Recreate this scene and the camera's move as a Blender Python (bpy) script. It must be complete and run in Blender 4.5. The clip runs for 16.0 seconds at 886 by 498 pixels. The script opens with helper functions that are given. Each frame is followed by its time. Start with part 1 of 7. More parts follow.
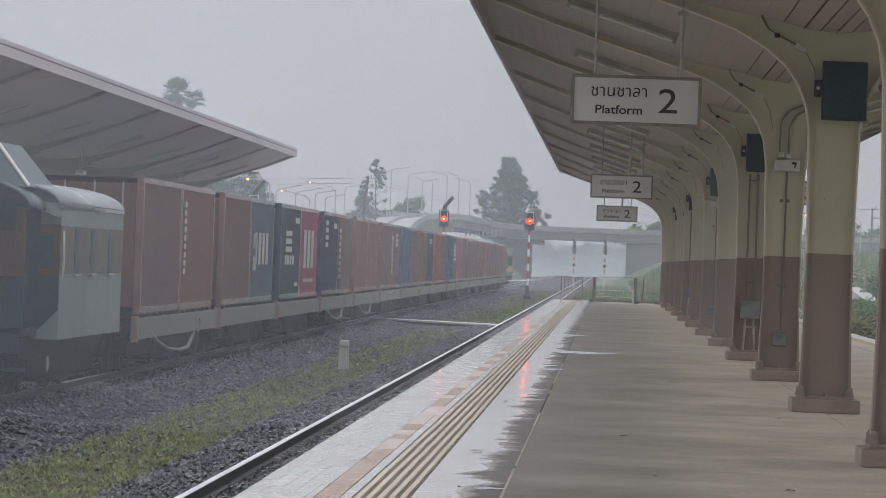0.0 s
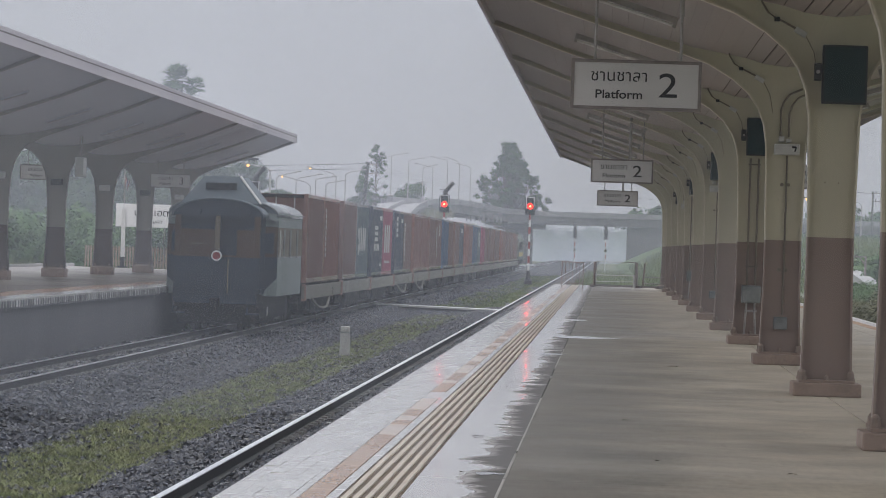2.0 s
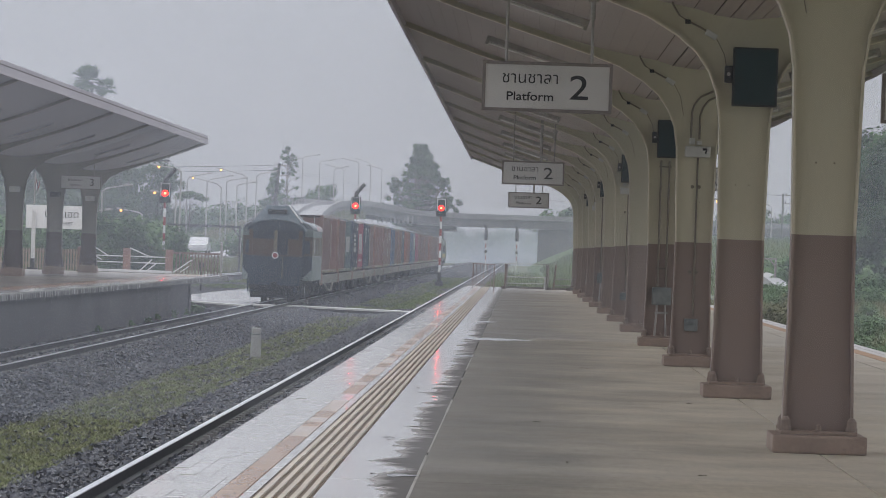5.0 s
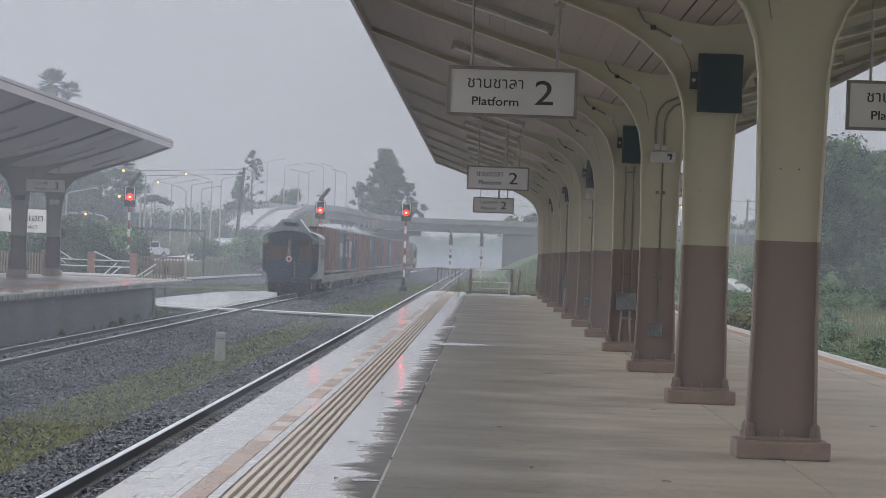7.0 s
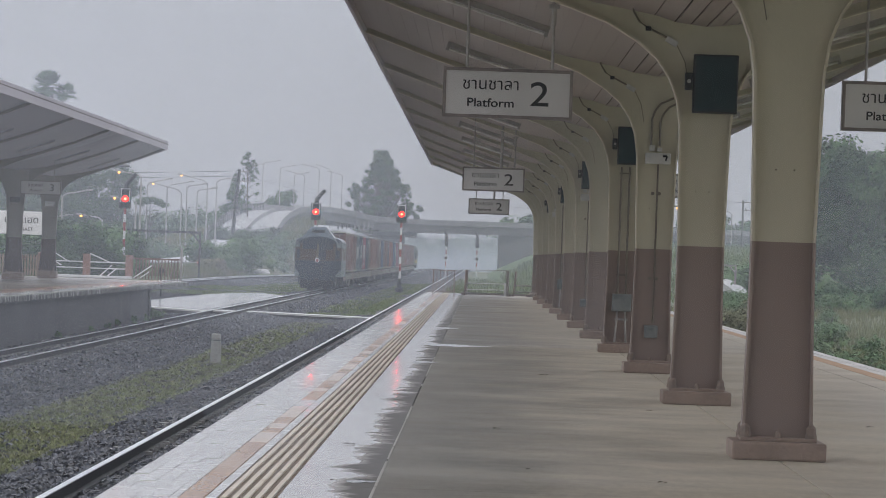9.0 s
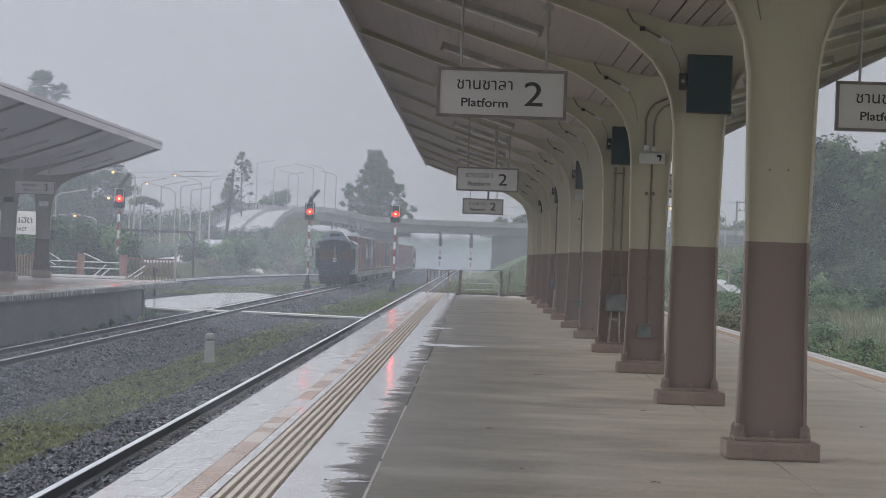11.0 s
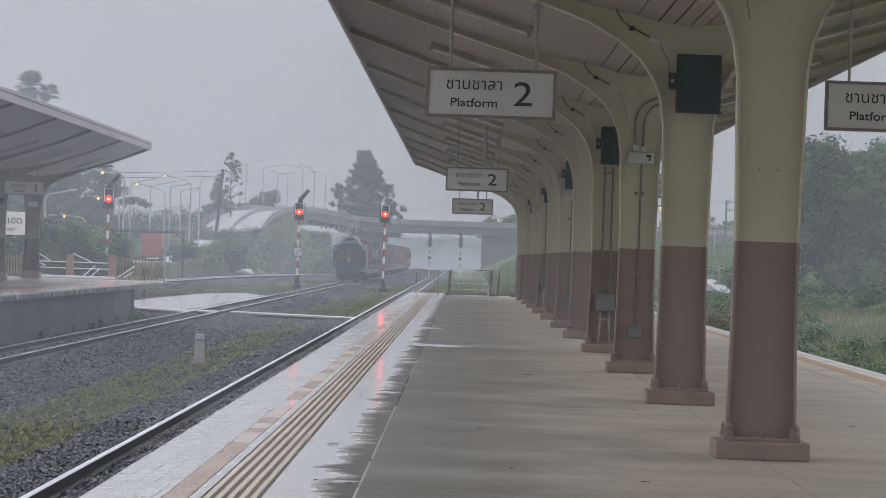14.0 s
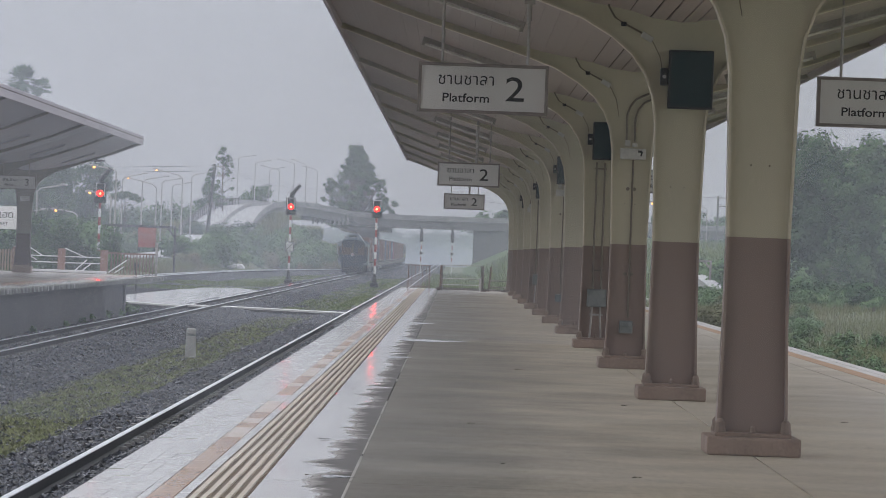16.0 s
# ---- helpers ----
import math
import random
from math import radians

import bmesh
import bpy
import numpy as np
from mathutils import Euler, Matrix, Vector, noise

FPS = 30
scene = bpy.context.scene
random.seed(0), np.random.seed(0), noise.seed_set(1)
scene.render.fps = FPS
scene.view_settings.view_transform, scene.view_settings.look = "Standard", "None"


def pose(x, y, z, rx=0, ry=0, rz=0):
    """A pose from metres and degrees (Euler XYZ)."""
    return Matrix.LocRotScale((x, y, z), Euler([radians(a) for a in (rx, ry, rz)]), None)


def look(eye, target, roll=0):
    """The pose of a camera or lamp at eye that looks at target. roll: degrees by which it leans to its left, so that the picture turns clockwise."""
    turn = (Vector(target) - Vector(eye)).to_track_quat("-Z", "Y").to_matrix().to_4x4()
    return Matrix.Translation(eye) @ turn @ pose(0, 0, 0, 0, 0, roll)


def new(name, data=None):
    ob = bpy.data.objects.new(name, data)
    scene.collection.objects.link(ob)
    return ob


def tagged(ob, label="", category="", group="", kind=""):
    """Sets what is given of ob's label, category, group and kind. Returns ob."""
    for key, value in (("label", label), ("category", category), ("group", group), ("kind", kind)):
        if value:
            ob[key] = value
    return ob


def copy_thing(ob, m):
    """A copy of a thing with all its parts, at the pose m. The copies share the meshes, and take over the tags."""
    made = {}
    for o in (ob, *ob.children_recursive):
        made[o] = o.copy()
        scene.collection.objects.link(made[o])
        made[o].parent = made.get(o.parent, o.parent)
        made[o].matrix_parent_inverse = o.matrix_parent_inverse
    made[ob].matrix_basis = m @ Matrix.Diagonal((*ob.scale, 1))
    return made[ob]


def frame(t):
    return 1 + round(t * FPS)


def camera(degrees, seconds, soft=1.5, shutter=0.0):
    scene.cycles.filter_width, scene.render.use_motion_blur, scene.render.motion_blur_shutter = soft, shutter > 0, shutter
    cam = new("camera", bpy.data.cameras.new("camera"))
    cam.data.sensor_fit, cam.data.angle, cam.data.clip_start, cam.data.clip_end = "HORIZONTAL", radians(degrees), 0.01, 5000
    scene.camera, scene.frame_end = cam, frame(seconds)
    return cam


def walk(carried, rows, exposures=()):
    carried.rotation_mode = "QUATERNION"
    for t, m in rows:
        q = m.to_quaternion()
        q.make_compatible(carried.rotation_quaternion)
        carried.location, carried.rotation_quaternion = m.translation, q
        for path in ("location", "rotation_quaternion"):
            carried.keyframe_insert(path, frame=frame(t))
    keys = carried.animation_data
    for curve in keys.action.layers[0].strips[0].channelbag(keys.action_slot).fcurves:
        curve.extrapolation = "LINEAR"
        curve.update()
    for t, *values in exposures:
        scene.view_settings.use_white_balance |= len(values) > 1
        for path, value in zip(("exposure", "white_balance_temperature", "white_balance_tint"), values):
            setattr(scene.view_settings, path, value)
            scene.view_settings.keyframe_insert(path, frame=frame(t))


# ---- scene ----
from mathutils import geometry

# camera: one standing spot at the platform, turned by hand
EYE = 1.3
cam = camera(14.0, 16.0, soft=0.6)


def aim(yaw, pitch, roll):
    return pose(0, 0, EYE, 0, 0, yaw) @ pose(0, 0, 0, 90 + pitch) @ pose(0, 0, 0, 0, 0, roll)


TURNS = [
    (0.0, 2.632, 0.164, 2.129),
    (0.5, 2.636, 0.070, 2.437),
    (1.0, 2.644, 0.038, 2.253),
    (1.5, 2.630, -0.017, 2.178),
    (2.0, 2.635, -0.068, 1.877),
    (2.5, 2.583, -0.103, 1.592),
    (3.0, 2.454, -0.106, 1.519),
    (3.5, 2.117, -0.079, 1.597),
    (4.0, 1.732, -0.059, 1.587),
    (4.5, 1.451, -0.027, 1.768),
    (7.0, 0.668, 0.103, 2.127),
    (7.5, 0.619, 0.120, 2.184),
    (8.0, 0.592, 0.135, 2.143),
    (8.5, 0.593, 0.133, 2.140),
    (9.0, 0.598, 0.127, 2.038),
    (11.5, 0.472, 0.131, 2.045),
    (12.0, 0.462, 0.134, 1.951),
    (12.5, 0.393, 0.144, 1.940),
    (13.0, 0.360, 0.152, 2.106),
    (13.5, 0.360, 0.135, 2.057),
    (14.0, 0.337, 0.136, 2.000),
    (14.5, 0.294, 0.129, 1.904),
    (15.0, 0.226, 0.119, 2.157),
    (15.5, 0.192, 0.081, 2.139),
    (16.0, 0.201, 0.064, 2.117)]
walk(cam, [(t, aim(a, b, c)) for t, a, b, c in TURNS],
     [(0.0, 0.09, 6800, 9), (1.0, 0.04, 6670, 9.5), (5.0, 0.02, 6640, 10), (8.0, 0.02, 6590, 10), (16.0, 0.02, 6590, 10)])

# ---- sky and light ----
world = bpy.data.worlds.new("overcast_sky")
scene.world = world
world.use_nodes = True
wn, wl = world.node_tree.nodes, world.node_tree.links
bg = wn["Background"]
sky = wn.new("ShaderNodeTexSky")
sky.sky_type = "NISHITA"
sky.sun_disc = False
sky.sun_elevation = radians(52)
sky.sun_rotation = radians(-70)
sky.dust_density = 4.0
sat = wn.new("ShaderNodeHueSaturation")
sat.inputs["Saturation"].default_value = 0.25
sat.inputs["Value"].default_value = 0.06
cloud = wn.new("ShaderNodeMix")
cloud.data_type = "RGBA"
cloud.inputs[0].default_value = 0.86
cloud.inputs[7].default_value = (0.478, 0.490, 0.540, 1)
wl.new(sky.outputs[0], sat.inputs["Color"])
wl.new(sat.outputs[0], cloud.inputs[6])
# an overcast sky is about three times as bright overhead as at the horizon
way = wn.new("ShaderNodeTexCoord")
sep_up = wn.new("ShaderNodeSeparateXYZ")
rise = wn.new("ShaderNodeMapRange")
rise.inputs[1].default_value, rise.inputs[2].default_value = 0.08, 1.0
rise.inputs[3].default_value, rise.inputs[4].default_value = 1.0, 4.3
lift = wn.new("ShaderNodeVectorMath")
lift.operation = "SCALE"
wl.new(way.outputs["Generated"], sep_up.inputs[0])
wl.new(sep_up.outputs[2], rise.inputs[0])
wl.new(cloud.outputs[2], lift.inputs[0])
wl.new(rise.outputs[0], lift.inputs["Scale"])
wl.new(lift.outputs[0], bg.inputs["Color"])
bg.inputs["Strength"].default_value = 1.0

sun_data = bpy.data.lights.new("sun", "SUN")
sun_data.energy = 0.6
sun_data.angle = radians(40)
sun_data.color = (1.0, 0.97, 0.93)
sun = new("sun", sun_data)
sun.matrix_world = look((-60, 20, 90), (0, 60, 0))


# ---- materials ----
def material(name, color, second=None, rough=0.7, scale=3.0, mix=0.5, bump=0.0, bump_scale=40.0, metal=0.0,
             grain=0.12, coords="world", stretch=(1, 1, 1), spec=0.5):
    """Two colours mixed by a broad noise, darkened and lightened by a fine grain, with a fine relief."""
    m = bpy.data.materials.new(name)
    m.use_nodes = True
    n, l = m.node_tree.nodes, m.node_tree.links
    p = n["Principled BSDF"]
    if coords == "world":
        src = n.new("ShaderNodeNewGeometry").outputs["Position"]
    else:
        src = n.new("ShaderNodeTexCoord").outputs["Object"]
    mp = n.new("ShaderNodeMapping")
    mp.inputs["Scale"].default_value = stretch
    l.new(src, mp.inputs[0])
    big = n.new("ShaderNodeTexNoise")
    big.inputs["Scale"].default_value = scale
    big.inputs["Detail"].default_value = 5
    l.new(mp.outputs[0], big.inputs["Vector"])
    ramp = n.new("ShaderNodeMapRange")
    ramp.inputs[1].default_value, ramp.inputs[2].default_value = 0.5 - 0.28 * mix, 0.5 + 0.28 * mix + 0.05
    l.new(big.outputs[0], ramp.inputs[0])
    c = n.new("ShaderNodeMix")
    c.data_type = "RGBA"
    c.inputs[6].default_value = (*color, 1)
    c.inputs[7].default_value = (*(second or [v * 0.72 for v in color]), 1)
    l.new(ramp.outputs[0], c.inputs[0])
    fine = n.new("ShaderNodeTexNoise")
    fine.inputs["Scale"].default_value = bump_scale
    fine.inputs["Detail"].default_value = 4
    l.new(mp.outputs[0], fine.inputs["Vector"])
    g = n.new("ShaderNodeMapRange")
    g.inputs[1].default_value, g.inputs[2].default_value = 0.3, 0.7
    g.inputs[3].default_value, g.inputs[4].default_value = 1 - grain, 1 + grain
    l.new(fine.outputs[0], g.inputs[0])
    v = n.new("ShaderNodeVectorMath")
    v.operation = "SCALE"
    l.new(c.outputs[2], v.inputs[0])
    l.new(g.outputs[0], v.inputs["Scale"])
    l.new(v.outputs[0], p.inputs["Base Color"])
    p.inputs["Roughness"].default_value = rough
    p.inputs["Metallic"].default_value = metal
    p.inputs["Specular IOR Level"].default_value = spec
    if bump:
        b = n.new("ShaderNodeBump")
        b.inputs["Strength"].default_value = bump
        b.inputs["Distance"].default_value = 0.01
        l.new(fine.outputs[0], b.inputs["Height"])
        l.new(b.outputs[0], p.inputs["Normal"])
    return m


def varied(m, low=0.75, high=1.2, island=False):
    """Lets each object (or each loose piece) differ a little in brightness."""
    n, l = m.node_tree.nodes, m.node_tree.links
    p = n["Principled BSDF"]
    src = p.inputs["Base Color"].links[0].from_socket
    r = n.new("ShaderNodeNewGeometry").outputs["Random Per Island"] if island else n.new("ShaderNodeObjectInfo").outputs["Random"]
    g = n.new("ShaderNodeMapRange")
    g.inputs[3].default_value, g.inputs[4].default_value = low, high
    l.new(r, g.inputs[0])
    v = n.new("ShaderNodeVectorMath")
    v.operation = "SCALE"
    l.new(src, v.inputs[0])
    l.new(g.outputs[0], v.inputs["Scale"])
    l.new(v.outputs[0], p.inputs["Base Color"])
    return m


def glowing(name, color, strength):
    m = bpy.data.materials.new(name)
    m.use_nodes = True
    p = m.node_tree.nodes["Principled BSDF"]
    p.inputs["Base Color"].default_value = (*color, 1)
    p.inputs["Emission Color"].default_value = (*color, 1)
    p.inputs["Emission Strength"].default_value = strength
    return m


def wet(m, edge, reach, side=1.0, dry_rough=0.75, wet_rough=0.045, dark=0.62):
    """Rain driven in under the roof: wet and glossy beyond a ragged line along the platform. dark scales the colour
    there; above 1 it paints in reflected sky.
    """
    n, l = m.node_tree.nodes, m.node_tree.links
    p = n["Principled BSDF"]
    src = p.inputs["Base Color"].links[0].from_socket
    pos = n.new("ShaderNodeNewGeometry").outputs["Position"]
    sep = n.new("ShaderNodeSeparateXYZ")
    l.new(pos, sep.inputs[0])
    mp = n.new("ShaderNodeMapping")
    mp.inputs["Scale"].default_value = (0.36, 0.55, 1)
    l.new(pos, mp.inputs[0])
    ns = n.new("ShaderNodeTexNoise")
    ns.inputs["Scale"].default_value = 2.6
    ns.inputs["Detail"].default_value = 7
    ns.inputs["Roughness"].default_value = 0.64
    l.new(mp.outputs[0], ns.inputs["Vector"])
    a = n.new("ShaderNodeMath")
    a.operation = "MULTIPLY_ADD"
    a.inputs[1].default_value, a.inputs[2].default_value = reach * 2.4, -reach * 1.2
    l.new(ns.outputs[0], a.inputs[0])
    b = n.new("ShaderNodeMath")
    b.operation = "MULTIPLY_ADD"
    b.inputs[1].default_value = side
    l.new(sep.outputs[0], b.inputs[0])
    l.new(a.outputs[0], b.inputs[2])
    r = n.new("ShaderNodeMapRange")
    r.inputs[1].default_value, r.inputs[2].default_value = edge * side - 0.06, edge * side + 0.05
    r.inputs[3].default_value, r.inputs[4].default_value = 1, 0
    l.new(b.outputs[0], r.inputs[0])
    rr = n.new("ShaderNodeMapRange")
    rr.inputs[3].default_value, rr.inputs[4].default_value = dry_rough, wet_rough
    l.new(r.outputs[0], rr.inputs[0])
    l.new(rr.outputs[0], p.inputs["Roughness"])
    d = n.new("ShaderNodeMapRange")
    d.inputs[3].default_value, d.inputs[4].default_value = 1.0, dark
    l.new(r.outputs[0], d.inputs[0])
    v = n.new("ShaderNodeVectorMath")
    v.operation = "SCALE"
    l.new(src, v.inputs[0])
    l.new(d.outputs[0], v.inputs["Scale"])
    l.new(v.outputs[0], p.inputs["Base Color"])
    for lk in list(p.inputs["Normal"].links):
        l.remove(lk)
    return m


def two_tone(name, upper, lower, height):
    """Column paint: cream above, brown dado below a sharp line, with rain streaks and scuffs."""
    m = material(name, upper, [v * 0.86 for v in upper], rough=0.45, scale=1.4, bump=0.04, bump_scale=60, grain=0.04, stretch=(1, 1, 0.35))
    n, l = m.node_tree.nodes, m.node_tree.links
    p = n["Principled BSDF"]
    src = p.inputs["Base Color"].links[0].from_socket
    low = n.new("ShaderNodeMix")
    low.data_type = "RGBA"
    sep = n.new("ShaderNodeSeparateXYZ")
    l.new(n.new("ShaderNodeNewGeometry").outputs["Position"], sep.inputs[0])
    st = n.new("ShaderNodeMath")
    st.operation = "LESS_THAN"
    st.inputs[1].default_value = height
    l.new(sep.outputs[2], st.inputs[0])
    l.new(st.outputs[0], low.inputs[0])
    l.new(src, low.inputs[6])
    ns = n.new("ShaderNodeTexNoise")
    ns.inputs["Scale"].default_value = 6
    ns.inputs["Detail"].default_value = 6
    mx = n.new("ShaderNodeMix")
    mx.data_type = "RGBA"
    mx.inputs[6].default_value = (*lower, 1)
    mx.inputs[7].default_value = (*[v * 0.82 for v in lower], 1)
    l.new(ns.outputs[0], mx.inputs[0])
    l.new(mx.outputs[2], low.inputs[7])
    l.new(low.outputs[2], p.inputs["Base Color"])
    return m


def damp(m, x0, x1, dark):
    """Concrete that rain has dampened in a ragged grey band, with drying streaks and a worn sheen under the roof. The
    wide rise in tone along x also paints in light from the open right side.
    """
    n, l = m.node_tree.nodes, m.node_tree.links
    p = n["Principled BSDF"]
    src = p.inputs["Base Color"].links[0].from_socket
    pos = n.new("ShaderNodeNewGeometry").outputs["Position"]
    sep = n.new("ShaderNodeSeparateXYZ")
    l.new(pos, sep.inputs[0])

    def patches(stretch, scale, detail, rough):
        mp = n.new("ShaderNodeMapping")
        mp.inputs["Scale"].default_value = stretch
        l.new(pos, mp.inputs[0])
        ns = n.new("ShaderNodeTexNoise")
        ns.inputs["Scale"].default_value = scale
        ns.inputs["Detail"].default_value = detail
        ns.inputs["Roughness"].default_value = rough
        l.new(mp.outputs[0], ns.inputs["Vector"])
        return ns.outputs[0]

    a = n.new("ShaderNodeMath")
    a.operation = "MULTIPLY_ADD"
    a.inputs[1].default_value = 2.2
    l.new(patches((0.4, 0.42, 1), 1.7, 8, 0.65), a.inputs[0])
    l.new(sep.outputs[0], a.inputs[2])
    r = n.new("ShaderNodeMapRange")
    r.interpolation_type = "SMOOTHSTEP"
    r.inputs[1].default_value, r.inputs[2].default_value = x0 + 1.1, x1 + 1.1
    l.new(a.outputs[0], r.inputs[0])
    tone = n.new("ShaderNodeMix")
    tone.data_type = "RGBA"
    tone.inputs[6].default_value = (dark * 0.93, dark, dark * 1.12, 1)
    tone.inputs[7].default_value = (1, 1, 1, 1)
    l.new(r.outputs[0], tone.inputs[0])
    streak = n.new("ShaderNodeMapRange")
    streak.inputs[1].default_value, streak.inputs[2].default_value = 0.32, 0.68
    streak.inputs[3].default_value, streak.inputs[4].default_value = 0.84, 1.14
    l.new(patches((0.5, 0.55, 1), 1.3, 9, 0.7), streak.inputs[0])
    v = n.new("ShaderNodeMix")
    v.data_type, v.blend_type = "RGBA", "MULTIPLY"
    v.inputs[0].default_value = 1.0
    l.new(src, v.inputs[6])
    l.new(tone.outputs[2], v.inputs[7])
    w = n.new("ShaderNodeVectorMath")
    w.operation = "SCALE"
    l.new(v.outputs[2], w.inputs[0])
    l.new(streak.outputs[0], w.inputs["Scale"])
    l.new(w.outputs[0], p.inputs["Base Color"])
    sheen = n.new("ShaderNodeMapRange")
    sheen.inputs[1].default_value, sheen.inputs[2].default_value = 0.35, 0.65
    sheen.inputs[3].default_value, sheen.inputs[4].default_value = 0.42, 0.74
    l.new(patches((0.35, 0.4, 1), 1.1, 6, 0.6), sheen.inputs[0])
    l.new(sheen.outputs[0], p.inputs["Roughness"])
    return m


M = {}
M["cream"] = two_tone("column_paint", (0.55, 0.515, 0.385), (0.285, 0.213, 0.182), 1.485)
M["flange"] = two_tone("flange_paint", (0.64, 0.59, 0.46), (0.335, 0.26, 0.225), 1.485)
M["plinth"] = material("plinth_paint", (0.30, 0.22, 0.178), (0.24, 0.176, 0.142), rough=0.55, scale=5, bump=0.3)
M["bolt"] = material("painted_bolt", (0.12, 0.085, 0.07), rough=0.6, scale=20)
# Floor lightens to the right: drier concrete, plus painted light from the open side.
M["concrete"] = damp(material("platform_concrete", (0.555, 0.49, 0.386), (0.445, 0.393, 0.314), rough=0.62, scale=0.8, mix=1.0, bump=0.15, bump_scale=25, grain=0.08, stretch=(1, 0.16, 1)), -0.35, 2.2, 0.41)
# The wet part's colour is raised fourfold to stand for the sky's reflection.
M["strip"] = wet(material("wet_margin_painted_sheen", (0.140, 0.136, 0.133), (0.115, 0.110, 0.108), rough=0.7, scale=1.5, grain=0.06), -0.68, 0.34, dark=4.1, wet_rough=0.085)
M["tile"] = varied(wet(material("white_paver", (0.66, 0.655, 0.635), (0.57, 0.56, 0.545), rough=0.5, scale=0.8, bump=0.0, grain=0.08), 6.0, 0.1, wet_rough=0.11, dark=0.95), 0.93, 1.04, True)
M["tile_orange"] = wet(material("orange_paver", (0.37, 0.215, 0.13), (0.45, 0.315, 0.22), rough=0.5, scale=1.2, mix=0.7, grain=0.06, stretch=(1, 0.25, 1)), 6.0, 0.1, wet_rough=0.26, dark=0.9)
M["tile_pale"] = wet(material("pale_orange_paver", (0.60, 0.48, 0.39), (0.64, 0.55, 0.48), rough=0.5, scale=1.2, grain=0.06), 6.0, 0.1, wet_rough=0.2, dark=0.9)
# Pale grey that paints the reflection along the wet floor joint.
M["glint"] = material("joint_glint", (0.52, 0.51, 0.49), (0.36, 0.35, 0.33), rough=0.4, scale=1.4, mix=0.8)
M["paver_bed"] = material("pale_joint_sand", (0.43, 0.42, 0.405), (0.34, 0.33, 0.315), rough=0.6, scale=2)
M["weathered"] = material("weathered_concrete_post", (0.44, 0.44, 0.41), (0.31, 0.31, 0.28), rough=0.75, scale=4, mix=0.8, bump=0.2, stretch=(1, 1, 0.3))
M["flag_blue"] = material("flag_blue_cloth", (0.03, 0.035, 0.12), rough=0.8, scale=5)
M["board_white"] = material("enamelled_board", (0.86, 0.86, 0.85), (0.80, 0.80, 0.79), rough=0.35, scale=1.5, grain=0.03)
M["dry_leaf"] = material("fallen_leaf", (0.09, 0.065, 0.04), (0.05, 0.04, 0.03), rough=0.7, scale=30)
M["wall3"] = material("stained_platform_wall", (0.10, 0.10, 0.105), (0.06, 0.061, 0.066), rough=0.8, scale=0.35, mix=0.9, bump=0.3, bump_scale=9)
M["tan_fence"] = material("pale_brown_fence", (0.33, 0.25, 0.18), (0.27, 0.2, 0.14), rough=0.7, scale=3)
M["tactile"] = varied(wet(material("tactile_paver", (0.74, 0.65, 0.53), (0.66, 0.57, 0.45), rough=0.55, scale=1.5, grain=0.08), 6.0, 0.1, wet_rough=0.32, dark=0.9), 0.86, 1.1, True)
M["joint"] = material("dark_joint", (0.11, 0.1, 0.09), rough=0.9)
M["wall"] = material("platform_wall", (0.26, 0.26, 0.255), (0.17, 0.17, 0.17), rough=0.85, scale=0.5, mix=0.9, bump=0.3, bump_scale=14, stretch=(1, 1, 0.4))
M["soffit"] = material("soffit_board", (0.375, 0.318, 0.285), (0.32, 0.272, 0.243), rough=0.55, scale=0.7, grain=0.06, stretch=(1, 0.15, 1), bump_scale=30)
M["soffit_gap"] = material("soffit_gap", (0.05, 0.035, 0.03), rough=0.8)
M["soffit_grey"] = material("grey_soffit", (0.455, 0.47, 0.54), (0.39, 0.405, 0.47), rough=0.6, scale=0.6, grain=0.05, stretch=(1, 0.2, 1))
M["roof"] = material("roof_sheet", (0.34, 0.32, 0.33), (0.28, 0.26, 0.27), rough=0.5, scale=0.5)
M["fascia"] = material("fascia_sheet", (0.44, 0.395, 0.425), (0.36, 0.325, 0.35), rough=0.4, scale=0.6, stretch=(1, 0.3, 1))
M["fascia_line"] = material("fascia_line", (0.17, 0.13, 0.13), rough=0.6)
M["lamp_body"] = material("lamp_housing", (0.42, 0.40, 0.37), rough=0.4, scale=4)
M["tube"] = material("unlit_tube", (0.8, 0.78, 0.74), rough=0.2, scale=4)
M["sign_white"] = material("sign_face", (0.66, 0.645, 0.63), (0.60, 0.585, 0.57), rough=0.3, scale=2.5, grain=0.03)
M["sign_frame"] = material("sign_frame", (0.25, 0.215, 0.20), rough=0.45, scale=6)
M["black_ink"] = material("black_lettering", (0.018, 0.018, 0.022), rough=0.5)
M["steel"] = material("galvanised_steel", (0.40, 0.38, 0.36), (0.3, 0.28, 0.26), rough=0.45, metal=0.3, scale=6)
M["speaker"] = material("screen_glass", (0.010, 0.034, 0.040), rough=0.45, spec=0.3, scale=3)
M["dark"] = material("dark_plastic", (0.02, 0.021, 0.023), rough=0.5)
M["box_grey"] = material("grey_box", (0.21, 0.225, 0.225), (0.13, 0.145, 0.15), rough=0.35, scale=7, metal=0.2)
M["white_plastic"] = material("white_plastic", (0.6, 0.6, 0.57), rough=0.4, scale=6)
M["conduit"] = material("painted_conduit", (0.21, 0.185, 0.14), (0.15, 0.12, 0.10), rough=0.5, scale=3)
M["rail"] = material("rail_side", (0.034, 0.035, 0.039), (0.052, 0.047, 0.045), rough=0.5, scale=5, bump=0.2, spec=0.25)
M["railhead"] = material("rail_head", (0.92, 0.93, 0.95), (0.80, 0.81, 0.84), rough=0.3, scale=3, metal=1.0, stretch=(1, 0.1, 1))
